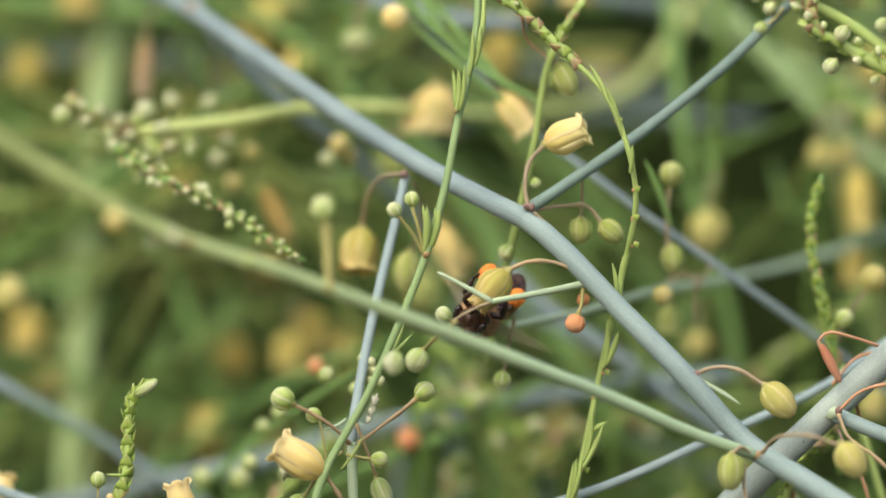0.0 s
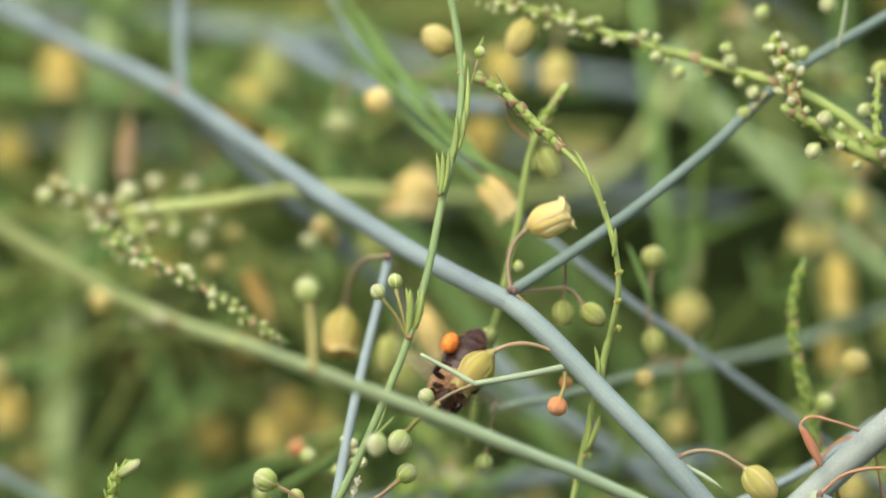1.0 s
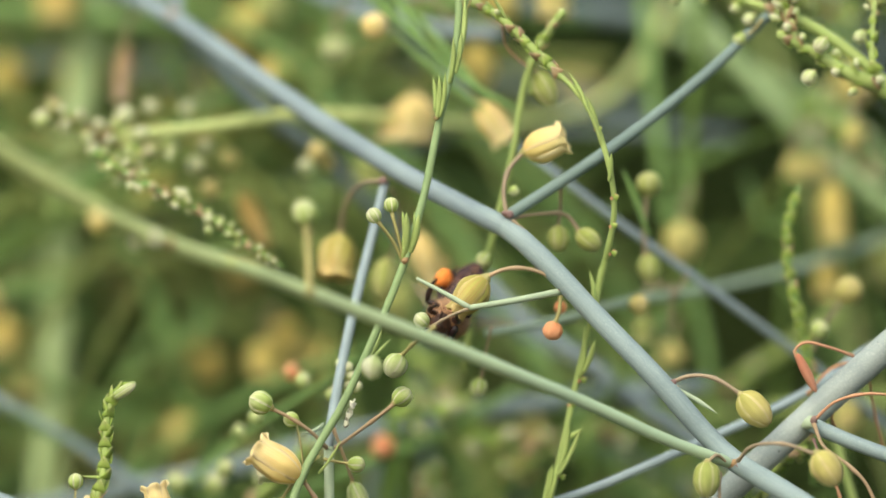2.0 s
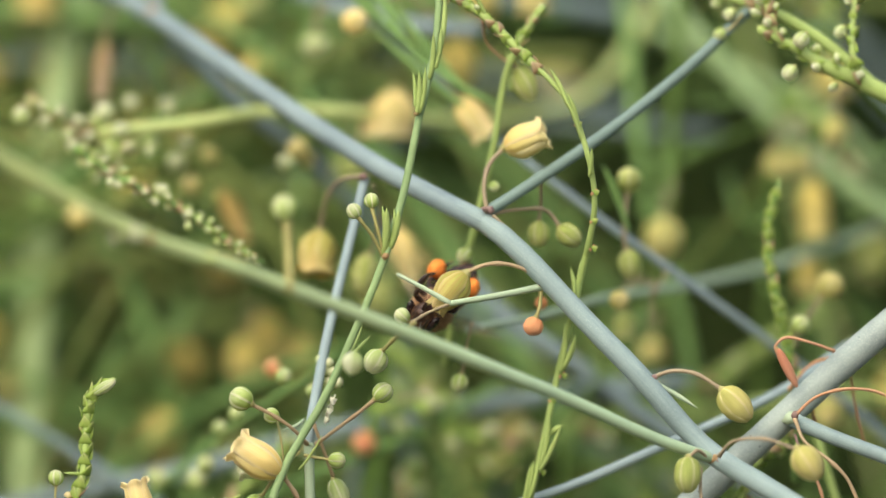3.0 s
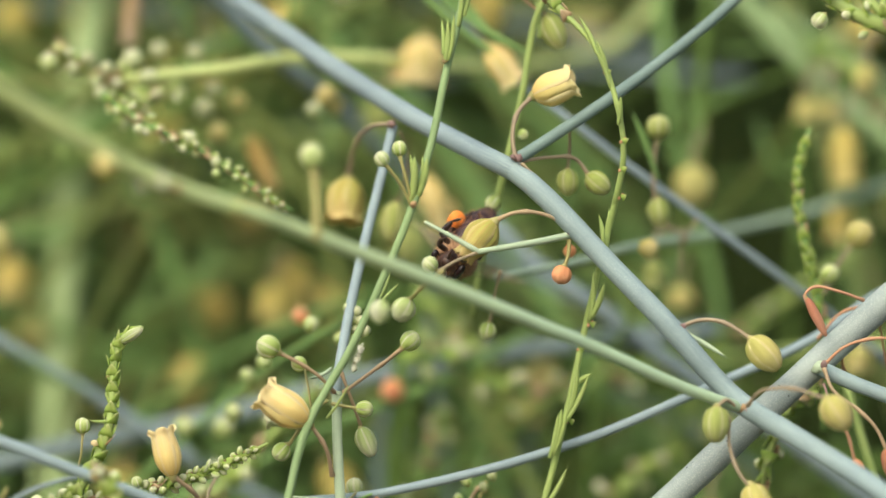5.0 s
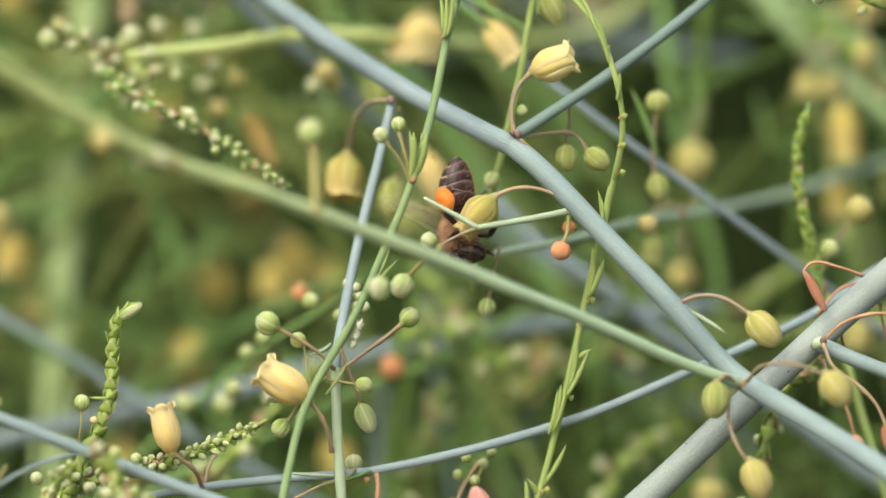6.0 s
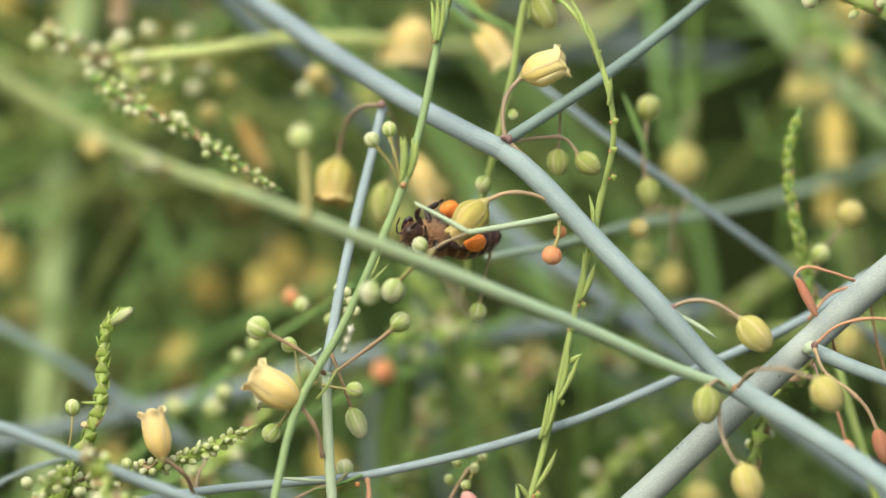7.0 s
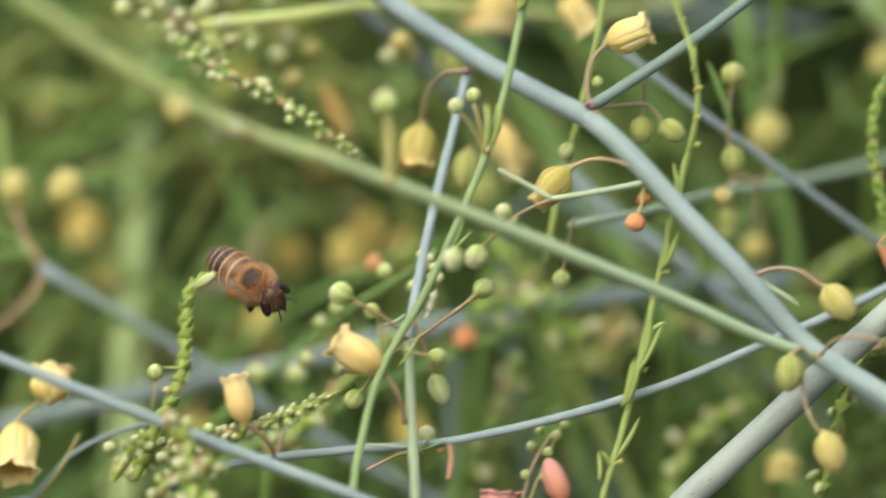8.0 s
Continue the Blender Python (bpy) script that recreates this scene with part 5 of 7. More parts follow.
def thicket():
    teal = "thin grey-teal asparagus stem crossing the thicket"
    blue, pale, green = "blurred blue-grey asparagus stem in the thicket", "pale green asparagus stem in the thicket", "yellow-flowering green asparagus stem in the thicket"
    stem_behind(pale, [(-51.00, 84.00, 960.13), (-50.20, 85.00, 977.51), (-49.00, 86.00, 1000.21), (-47.60, 87.00, 1018.50), (-44.00, 88.00, 1040.00), (-39.00, 90.00, 1066.00)], 3.0, 2.2, STEM_SOFT)
    stem_behind(blue, [(-75.41, 60.00, 970.15), (-54.42, 58.00, 976.81), (-40.45, 56.00, 979.84), (-24.49, 55.00, 983.11), (-15.47, 54.00, 985.90), (1.12, 54.00, 989.01), (14.99, 56.00, 991.06), (32.45, 60.00, 992.77)], 1.8, 1.1, STEM_BLUE)
    stem_behind(blue, [(15.69, 100.00, 962.39), (4.08, 96.00, 966.87), (-3.13, 92.00, 972.75), (-8.87, 90.00, 979.99), (-13.17, 90.00, 991.47)], 1.5, 1.2, STEM_BLUE)
    stem_behind(blue, [(67.23, 50.00, 960.82), (49.22, 48.00, 973.27), (37.46, 46.00, 981.90), (25.09, 45.00, 989.80), (18.22, 44.00, 995.28), (9.34, 46.00, 1001.44), (4.56, 50.00, 1006.27)], 1.1, 0.9, STEM_BLUE)
    stem_behind(blue, [(2.15, 56.00, 957.64), (-15.83, 54.00, 968.02), (-33.75, 52.00, 978.35), (-43.33, 50.00, 984.55), (-50.80, 48.00, 989.02), (-58.59, 46.00, 993.80)], 1.2, 0.8, STEM_BLUE)
    stem_behind(green, [(-70.40, 44.00, 982.50), (-62.28, 45.00, 987.98), (-58.39, 46.00, 993.60), (-61.07, 47.00, 997.56), (-62.10, 48.00, 1002.35)], 0.6, 0.35, PEDICEL, [((-62.10, 48.00, 1001.53), (-62.39, 48.00, 1005.65), 3.4, CREAM, "closed"), ((-56.08, 46.00, 1001.14), (-55.41, 46.00, 1005.80), 4.0, CREAM, "closed")])
    stem_behind(green, [(-58.27, 76.00, 963.29), (-42.44, 70.00, 977.57), (-33.87, 66.00, 985.37), (-25.36, 62.00, 990.66), (-15.57, 60.00, 995.20), (-5.85, 64.00, 997.98)], 0.8, 0.6, STEM_LEAF)
    stem_behind(pale, [(64.16, 66.00, 1009.18), (54.36, 66.00, 1015.83), (45.26, 66.00, 1023.53), (36.85, 66.00, 1032.64), (27.87, 70.00, 1043.67)], 1.5, 1.25, STEM_DULL)
    stem_behind(pale, [(65.77, 90.00, 1000.80), (58.47, 88.00, 1018.70), (49.77, 86.00, 1027.24), (42.63, 86.00, 1030.81), (29.88, 90.00, 1037.40)], 1.4, 1.0, STEM_DULL)
    stem_behind(blue, [(-71.89, 100.00, 1054.06), (-57.26, 98.00, 1050.84), (-39.02, 95.00, 1048.94), (-25.99, 94.00, 1047.16), (-12.27, 94.00, 1045.14), (-0.44, 95.00, 1042.73), (15.23, 98.00, 1041.53), (28.45, 104.00, 1039.50)], 1.6, 1.3, STEM_BLUE, (), ([(-25.99, 94.00, 1047.16), (-19.10, 72.00, 1043.91), (-10.53, 60.00, 1039.32), (-2.86, 55.00, 1036.88), (6.83, 52.00, 1036.03)],))
    stem_behind(blue, [(32.09, 70.00, 1001.48), (28.57, 70.00, 1013.44), (26.81, 70.00, 1023.98), (25.81, 72.00, 1034.60), (24.50, 76.00, 1052.43)], 1.0, 0.8, STEM_LEAF)
    stem_behind(pale, [(50.23, 95.00, 974.12), (50.80, 92.00, 995.77), (50.08, 92.00, 1013.74), (51.52, 92.00, 1031.72), (50.08, 92.00, 1053.29)], 0.9, 0.7, STEM_LEAF)
    stem_behind(green, [(65.57, 66.00, 991.67), (50.16, 66.00, 990.62), (32.65, 66.00, 988.87), (15.18, 68.00, 986.04), (4.66, 70.00, 981.79), (-5.90, 74.00, 974.66)], 0.9, 0.7, STEM_GREEN)
    stem_behind(green, [(15.08, 62.00, 961.02), (8.09, 60.00, 976.41), (3.21, 58.00, 983.41), (-0.95, 58.00, 988.96), (-4.43, 60.00, 993.11)], 0.9, 0.7, STEM_GREEN)
    stem_behind(teal, [(-1.68, 60.00, 989.10), (6.69, 58.00, 990.31), (14.05, 56.00, 991.30), (22.63, 54.00, 992.78)], 0.9, 0.7, STEM_TEAL)
    stem_behind(teal, [(3.94, 66.00, 1002.53), (12.35, 64.00, 997.97), (19.81, 62.00, 994.54), (28.37, 60.00, 989.17)], 0.8, 0.6, STEM_TEAL)
    stem_behind(green, [(34.52, 76.00, 991.55), (42.87, 72.00, 997.24), (50.55, 70.00, 1002.54)], 1.1, 0.9, STEM_GREEN)
    stem_behind(green, [(12.60, 84.00, 976.08), (26.10, 80.00, 979.96), (37.44, 78.00, 981.57)], 0.8, 0.6, STEM_DULL)
    stem_behind(teal, [(16.66, 70.00, 985.95), (23.67, 68.00, 983.87), (31.36, 66.00, 979.33), (38.39, 66.00, 974.76)], 0.8, 0.6, STEM_TEAL)
    # green sprigs in the soft distance
    for pts, k in (([(-6.41, 42.00, 989.15), (-0.95, 44.00, 989.81), (4.54, 46.00, 986.36), (10.05, 48.00, 985.30), (15.58, 50.00, 986.30)], 0), ([(-4.40, 52.00, 998.00), (0.43, 52.00, 991.79), (4.58, 54.00, 988.32), (6.67, 56.00, 982.06)], 1), ([(17.76, 56.00, 986.21), (24.74, 58.00, 988.96), (31.75, 60.00, 991.72), (38.79, 62.00, 993.10)], 0),
                   ([(-30.60, 30.00, 971.75), (-24.58, 32.00, 977.10), (-19.22, 34.00, 983.14), (-14.51, 36.00, 986.50)], 1), ([(-9.88, 48.00, 962.96), (-5.76, 48.00, 971.90), (-2.67, 50.00, 978.04), (-0.95, 52.00, 983.51)], 0), ([(17.57, 46.00, 964.41), (18.94, 46.00, 971.27), (22.42, 48.00, 975.33), (27.29, 50.00, 978.04)], 1),
                   ([(32.66, 56.00, 1051.33), (37.57, 58.00, 1045.13), (44.60, 60.00, 1040.99), (50.97, 62.00, 1038.23)], 1), ([(44.74, 70.00, 1028.91), (48.96, 70.00, 1025.39), (53.29, 72.00, 1019.81), (55.52, 74.00, 1012.79)], 0)):
        q = plant(green, (Vector(pts[0]).x, Vector(pts[0]).y + 15, 0), "asparagus thicket")
        stem(q, "stem", [(Vector(pts[0]).x, Vector(pts[0]).y + 15, 0), Vector(pts[0]) + Vector((-6, 10, -90)), pts[0]], 1.0, 0.6, THICKET_GREEN, step=6, seg=8)
        shoot(q, pts, 0.6, 0.35, STEM_GREEN if k else STEM_LEAF, every=1.7, size=2.3, buds=0.55, grow=0.3, reach=(0.2, 0.9))
    # yellow flowers of the thicket
    spots = [((-30.10, 92.00, 997.35), (-30.10, 92.00, 992.17), 5.6, YELLOW_DEEP), ((-22.19, 76.00, 998.31), (-22.19, 76.00, 993.71), 4.6, YELLOW_DEEP), ((4.55, 120.00, 981.60), (4.19, 120.00, 975.68), 5.4, YELLOW_DEEP), ((29.41, 52.00, 1012.84), (29.28, 52.00, 1007.66), 4.6, CREAM), 
             ((48.11, 60.00, 1017.82), (48.59, 60.00, 1010.51), 3.6, YELLOW_DEEP), ((47.86, 62.00, 1008.44), (47.86, 62.00, 1003.56), 3.4, YELLOW_DEEP), ((50.14, 46.00, 1025.10), (50.00, 46.00, 1021.33), 2.9, CREAM), ((43.72, 60.00, 1021.30), (43.58, 60.00, 1018.52), 2.7, CREAM), ((46.46, 62.00, 1021.14), (46.32, 62.00, 1018.76), 2.2, CREAM),
             ((-24.84, 75.00, 1040.87), (-24.73, 75.00, 1034.49), 5.4, YELLOW_DEEP), ((-48.44, 80.00, 1045.11), (-48.33, 80.00, 1038.69), 5.4, YELLOW_DEEP), ((-46.32, 95.00, 1034.87), (-46.49, 95.00, 1029.09), 5.6, YELLOW_DEEP), ((-13.17, 46.00, 1035.24), (-13.18, 46.00, 1032.49), 3.6, PALEBUD), ((13.40, 50.00, 1042.49), (13.72, 50.00, 1038.00), 4.2, CREAM),
             ((-38.90, 50.00, 1034.48), (-39.35, 50.00, 1027.57), 2.2, BRACT), ((-55.44, 90.00, 1034.76), (-55.83, 90.00, 1029.01), 5.0, YELLOW_DEEP), ((-55.31, 80.00, 1001.50), (-55.66, 80.00, 996.52), 4.4, YELLOW_DEEP), ((-41.46, 80.00, 975.21), (-41.60, 80.00, 969.53), 5.0, YELLOW_DEEP), ((-9.05, 70.00, 1021.17), (-9.40, 70.00, 1016.95), 4.0, OLIVE),
             ((11.11, 80.00, 988.71), (10.97, 80.00, 984.45), 4.2, CREAM), ((9.94, 70.00, 984.61), (9.59, 70.00, 981.09), 3.4, CREAM), ((28.27, 60.00, 997.99), (28.27, 60.00, 994.86), 3.4, CREAM), ((49.22, 48.00, 991.14), (49.08, 48.00, 987.70), 3.2, CREAM), ((-49.30, 95.00, 1013.06), (-49.66, 95.00, 1008.01), 4.2, YELLOW_DEEP),
             ((33.14, 60.00, 981.98), (33.28, 60.00, 977.81), 4.2, OLIVE), ((31.08, 40.00, 972.13), (30.95, 40.00, 968.73), 4.0, CREAM), ((24.11, 34.00, 1001.42), (24.11, 34.00, 998.04), 2.6, OLIVE), ((-5.13, 60.00, 1005.64), (-5.48, 60.00, 1000.77), 4.4, OLIVE), ((-54.00, 130.00, 988.14), (-54.00, 130.00, 982.17), 5.0, YELLOW_DEEP)]
    for i, (a, b, w, m) in enumerate(spots):
        a = Vector(a)
        stem_behind(green, [a + Vector((random.choice((-1, 1)) * random.uniform(50, 90), 14, -60)), a + Vector((random.uniform(-9, 9), 4, 2.0)), a + Vector((1.5, 2, 6))], 0.8, 0.3, THICKET_OLIVE if i % 2 else THICKET_GREEN,
                    [(a, b, w, m, "bell" if i % 3 else "closed")])


thicket()


def thicket_plant(c, lean, mat, rng):
    """A plant of the soft middle distance: stem, arching branchlets, needles and a few flowers."""
    d = lean.normalized()
    base = Vector((c.x - lean.x * 4.5, c.y + 20, 0))
    p = plant("tangled flowering asparagus plant in the thicket", base, "asparagus thicket")
    r = rng.uniform(0.7, 1.9)
    stem(p, "stem", [base, c - lean * 2.6 - Vector((0, 0, 45)), c - lean, c, c + lean + Vector((rng.uniform(-12, 12), 0, 0)), c + lean * 1.9 + Vector((0, 0, -10))], r * 1.3, r * 0.6, mat, step=6, seg=8)
    for k in range(rng.randint(3, 5)):
        a = c + lean * rng.uniform(-0.9, 1.0)
        o = Vector((rng.gauss(0, 1), rng.gauss(0, 0.5), rng.gauss(0, 0.7))).normalized()
        ln = rng.uniform(14, 38)
        mid = a + (d * 0.5 + o) * ln * 0.5
        end = a + (d * 0.5 + o) * ln + Vector((0, 0, -ln * 0.2))
        kk = (900 + end.y) / 900
        if math.hypot(end.x / kk - 33, (end.z - 1000) / kk - 16) < 21:
            continue
        twig = stem(p, "branch", [a, mid, end], r * 0.45, 0.3, mat, step=4, seg=6)
        v, f, uv = [], [], []
        for j in range(14):
            q = a.lerp(end, rng.random()) + Vector((0, 0, 0.5))
            t = Vector((rng.gauss(0, 1), rng.gauss(0, 1), rng.gauss(0.2, 1))).normalized() * rng.uniform(4, 11)
            dv, df, du = tube_data([q, q + t * 0.5 + Vector((0, 0, 0.4)), q + t], lambda g, run: 0.32 * (1 - 0.8 * g), 4, False)
            n = len(v)
            v += dv
            uv += du
            f += [tuple(i + n for i in face) for face in df]
        put("needle_tuft", mesh_of("needle_tuft", to_metres(v), f, THICKET_GREEN if rng.random() < 0.6 else THICKET_OLIVE, uv), twig)["kind"] = "stuff"
        if rng.random() < 0.75:
            s = rng.uniform(3.4, 5.4)
            h = Vector((rng.gauss(0, 0.4), rng.gauss(0, 0.4), -1)).normalized()
            flower(p, end + h * 1.5, end + h * (1.5 + s * 1.25), s, rng.choice((YELLOW_DEEP, YELLOW_DEEP, CREAM, OLIVE)), rng.choice(("bell", "closed")))
            pedicel(p, [end, end + h * 0.8 + Vector((0.3, 0, 0)), end + h * 1.6], 0.25)
    return p


def wild_growth():
    """The rest of the stand: tangled plants of the middle distance, then uncounted foliage coloured dark for its inner
    shade.
    """
    rng = random.Random(21)
    made = 0
    while made < 32:
        y = 75 + 130 * rng.random()
        k = (900 + y) / 900
        u, w = rng.uniform(-66, 62), rng.uniform(-40, 52)
        # the stand is thin in a few places, where the dark shows
        gap = min(math.hypot((u - gu) / gr, (w - gw) / gr) for gu, gw, gr in ((33, 16, 27), (42, 0, 20), (-33, -14, 17), (-2, -8, 9), (22, -22, 13), (8, 16, 8)))
        if gap < 1 or u > 8 and rng.random() < 0.5:
            continue
        a = rng.choice((rng.uniform(-0.3, 0.8), rng.uniform(2.3, 3.4)))
        lean = Vector((math.cos(a), rng.uniform(-0.2, 0.2), abs(math.sin(a)))) * rng.uniform(22, 44)
        mat = rng.choice((THICKET_GREEN, THICKET_OLIVE, STEM_BLUE if u < 0 else THICKET_GREEN, STEM_LEAF, THICKET_GREEN))
        thicket_plant(Vector((u * k, y, 1000 + w * k)), lean, mat, rng)
        made += 1
    for i in range(20):
        y = 70 + 70 * rng.random()
        k = (900 + y) / 900
        a = rng.choice((rng.uniform(-0.2, 0.6), rng.uniform(2.5, 3.3)))
        lean = Vector((math.cos(a), 0.1, abs(math.sin(a)) * 0.8)) * rng.uniform(14, 30)
        thicket_plant(Vector((rng.uniform(-62, -12) * k, y, 1000 + rng.uniform(8, 48) * k)), lean, rng.choice((STEM_LEAF, THICKET_OLIVE, STEM_GREEN)), rng)
    field_foliage()


def field_foliage():
    """The field beyond and around: uncounted feathery plants in one mesh of tapering stalks and needles."""
    rng = np.random.default_rng(5)
    root, tip, thick = [], [], []
    for k in range(8):
        root.append((0.012 * math.sin(k), 0.012 * math.cos(k * 1.3), k * 0.17))
        tip.append((0.012 * math.sin(k + 1), 0.012 * math.cos((k + 1) * 1.3), (k + 1) * 0.17 + 0.02))
        thick.append(0.0034 - 0.0003 * k)
    for k in range(46):
        h = rng.uniform(0.35, 1.36)
        a = rng.uniform(0, 6.283)
        ln = rng.uniform(0.12, 0.34) * (1.5 - h * 0.7)
        d = np.array((math.cos(a), math.sin(a), rng.uniform(0.0, 0.7))) * ln
        o = np.array((0, 0, h))
        root.append(tuple(o))
        tip.append(tuple(o + d))
        thick.append(0.0014)
        for j in range(10):
            q = o + d * rng.uniform(0.15, 1.0)
            n = rng.normal(size=3)
            n /= np.linalg.norm(n)
            root.append(tuple(q))
            tip.append(tuple(q + n * rng.uniform(0.02, 0.05)))
            thick.append(0.0011)
    root, tip, thick = np.array(root), np.array(tip), np.array(thick)
    ax = tip - root
    ax /= np.linalg.norm(ax, axis=1)[:, None]
    s1 = np.cross(ax, np.array((0.31, 0.87, 0.38)))
    s1 /= np.linalg.norm(s1, axis=1)[:, None]
    s2 = np.cross(ax, s1)
    ring = [root + (s1 * math.cos(q) + s2 * math.sin(q)) * thick[:, None] for q in (0, 2.094, 4.189)]
    unit = np.stack([*ring, tip], 1).reshape(-1, 3)
    faces = np.array([(0, 1, 3), (1, 2, 3), (2, 0, 3)])
    faces = (faces[None] + 4 * np.arange(len(root))[:, None, None]).reshape(-1, 3)
    verts, tris = [], []
    made = 0
    while made < 470:
        x, y = rng.uniform(-2.2, 2.2), rng.uniform(-2.6, 2.7)
        if y < 0.46 and abs(x) < 0.42 + max(0.0, 0.2 * (-y)) or y > 0.46 and made > 360 or y > 0.4 and y < 0.62:
            continue
        if y > 0.46 and rng.random() < 0.7:
            x *= 0.3
        a = rng.uniform(0, 6.283)
        tilt = 0.5 if y > 0.5 else 0.08
        c, q = math.cos(a), math.sin(a)
        k = rng.uniform(0.8, 1.12)
        rot = np.array(((c, -q, rng.uniform(-tilt, tilt)), (q, c, rng.uniform(-0.12, 0.12)), (0, 0, 1))) * k
        verts.append(unit @ rot.T * np.array((1, 1, 1)) + np.array((x, y, -0.01)))
        tris.append(faces + made * len(unit))
        made += 1
    m, t, n, p = material("field_needles")
    geo = n.new("ShaderNodeNewGeometry")
    # near-black greens: the deep shade inside the stand is put into the base colour
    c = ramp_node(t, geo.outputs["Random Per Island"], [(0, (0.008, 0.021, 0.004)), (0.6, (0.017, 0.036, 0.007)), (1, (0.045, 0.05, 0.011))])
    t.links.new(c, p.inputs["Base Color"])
    p.inputs["Roughness"].default_value = 0.7
    p.inputs["Specular IOR Level"].default_value = 0.12
    v, f = np.concatenate(verts), np.concatenate(tris)
    me = bpy.data.meshes.new("field_foliage")
    me.vertices.add(len(v))
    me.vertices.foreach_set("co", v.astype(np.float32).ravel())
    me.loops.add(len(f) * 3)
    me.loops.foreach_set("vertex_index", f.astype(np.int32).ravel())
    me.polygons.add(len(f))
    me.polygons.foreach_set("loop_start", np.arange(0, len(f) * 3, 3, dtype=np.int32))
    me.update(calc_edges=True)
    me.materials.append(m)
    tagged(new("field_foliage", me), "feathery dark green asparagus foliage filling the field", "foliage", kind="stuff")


wild_growth()


# ---------------------------------------------------------------- ground and distance
def ground_and_hedge():
    m, t, n, p = material("grassy_soil")
    tc = n.new("ShaderNodeTexCoord")
    a = noise_node(t, 3.0, 6, tc.outputs["Object"])
    b = noise_node(t, 60.0, 5, tc.outputs["Object"])
    c = mix_node(t, ramp_node(t, a, [(0.4, (0, 0, 0)), (0.6, (1, 1, 1))]), (0.10, 0.075, 0.045), (0.075, 0.085, 0.035))
    c = mix_node(t, 0.7, c, ramp_node(t, b, [(0.3, (0.5, 0.5, 0.5)), (0.7, (1.4, 1.4, 1.3))]), "MULTIPLY")
    t.links.new(c, p.inputs["Base Color"])
    p.inputs["Roughness"].default_value = 0.95
    bump_node(t, b, 0.8, 0.02, p)
    size, k = 1500.0, 60
    axis = [math.copysign(abs(i / k) ** 3, i) * size for i in range(-k, k + 1)]
    v = [Vector((x, y, 0.04 * noise.noise(Vector((x * 1.3, y * 1.3, 0))) - 0.02)) for y in axis for x in axis]
    w = 2 * k + 1
    f = [(j * w + i, j * w + i + 1, (j + 1) * w + i + 1, (j + 1) * w + i) for j in range(2 * k) for i in range(2 * k)]
    g = new("ground", mesh_of("ground", v, f, m))
    tagged(g, "bare brown soil with patches of grass", "ground", kind="structure")

    # a tall hedge that closes the field
    hm, t, n, p = material("hedge_leaf")
    geo = n.new("ShaderNodeNewGeometry")
    c = ramp_node(t, geo.outputs["Random Per Island"], [(0, (0.02, 0.048, 0.007)), (0.6, (0.04, 0.08, 0.012)), (1, (0.075, 0.09, 0.02))])
    t.links.new(c, p.inputs["Base Color"])
    p.inputs["Roughness"].default_value = 0.7
    p.inputs["Specular IOR Level"].default_value = 0.1
    rng = np.random.default_rng(3)
    count = 36000
    ctr = np.stack([rng.uniform(-4.5, 4.5, count), rng.uniform(3.0, 4.6, count), rng.uniform(0, 2.6, count)], 1)
    ctr[:, 2] *= 0.86 + 0.14 * np.sin(ctr[:, 0] * 2.3)
    u = rng.normal(size=(count, 3))
    u /= np.linalg.norm(u, axis=1)[:, None]
    wv = np.cross(u, rng.normal(size=(count, 3)))
    wv /= np.linalg.norm(wv, axis=1)[:, None]
    ln = rng.uniform(0.05, 0.11, count)[:, None]
    quad = np.stack([ctr - u * ln, ctr + wv * ln * 0.42, ctr + u * ln, ctr - wv * ln * 0.42], 1).reshape(-1, 3)
    idx = np.arange(count * 4).reshape(-1, 4)
    me = bpy.data.meshes.new("hedge")
    me.from_pydata(quad.tolist(), [], idx.tolist())
    me.materials.append(hm)
    tagged(new("hedge", me), "dense dark green hedge behind the asparagus field", "hedge", kind="stuff")


ground_and_hedge()


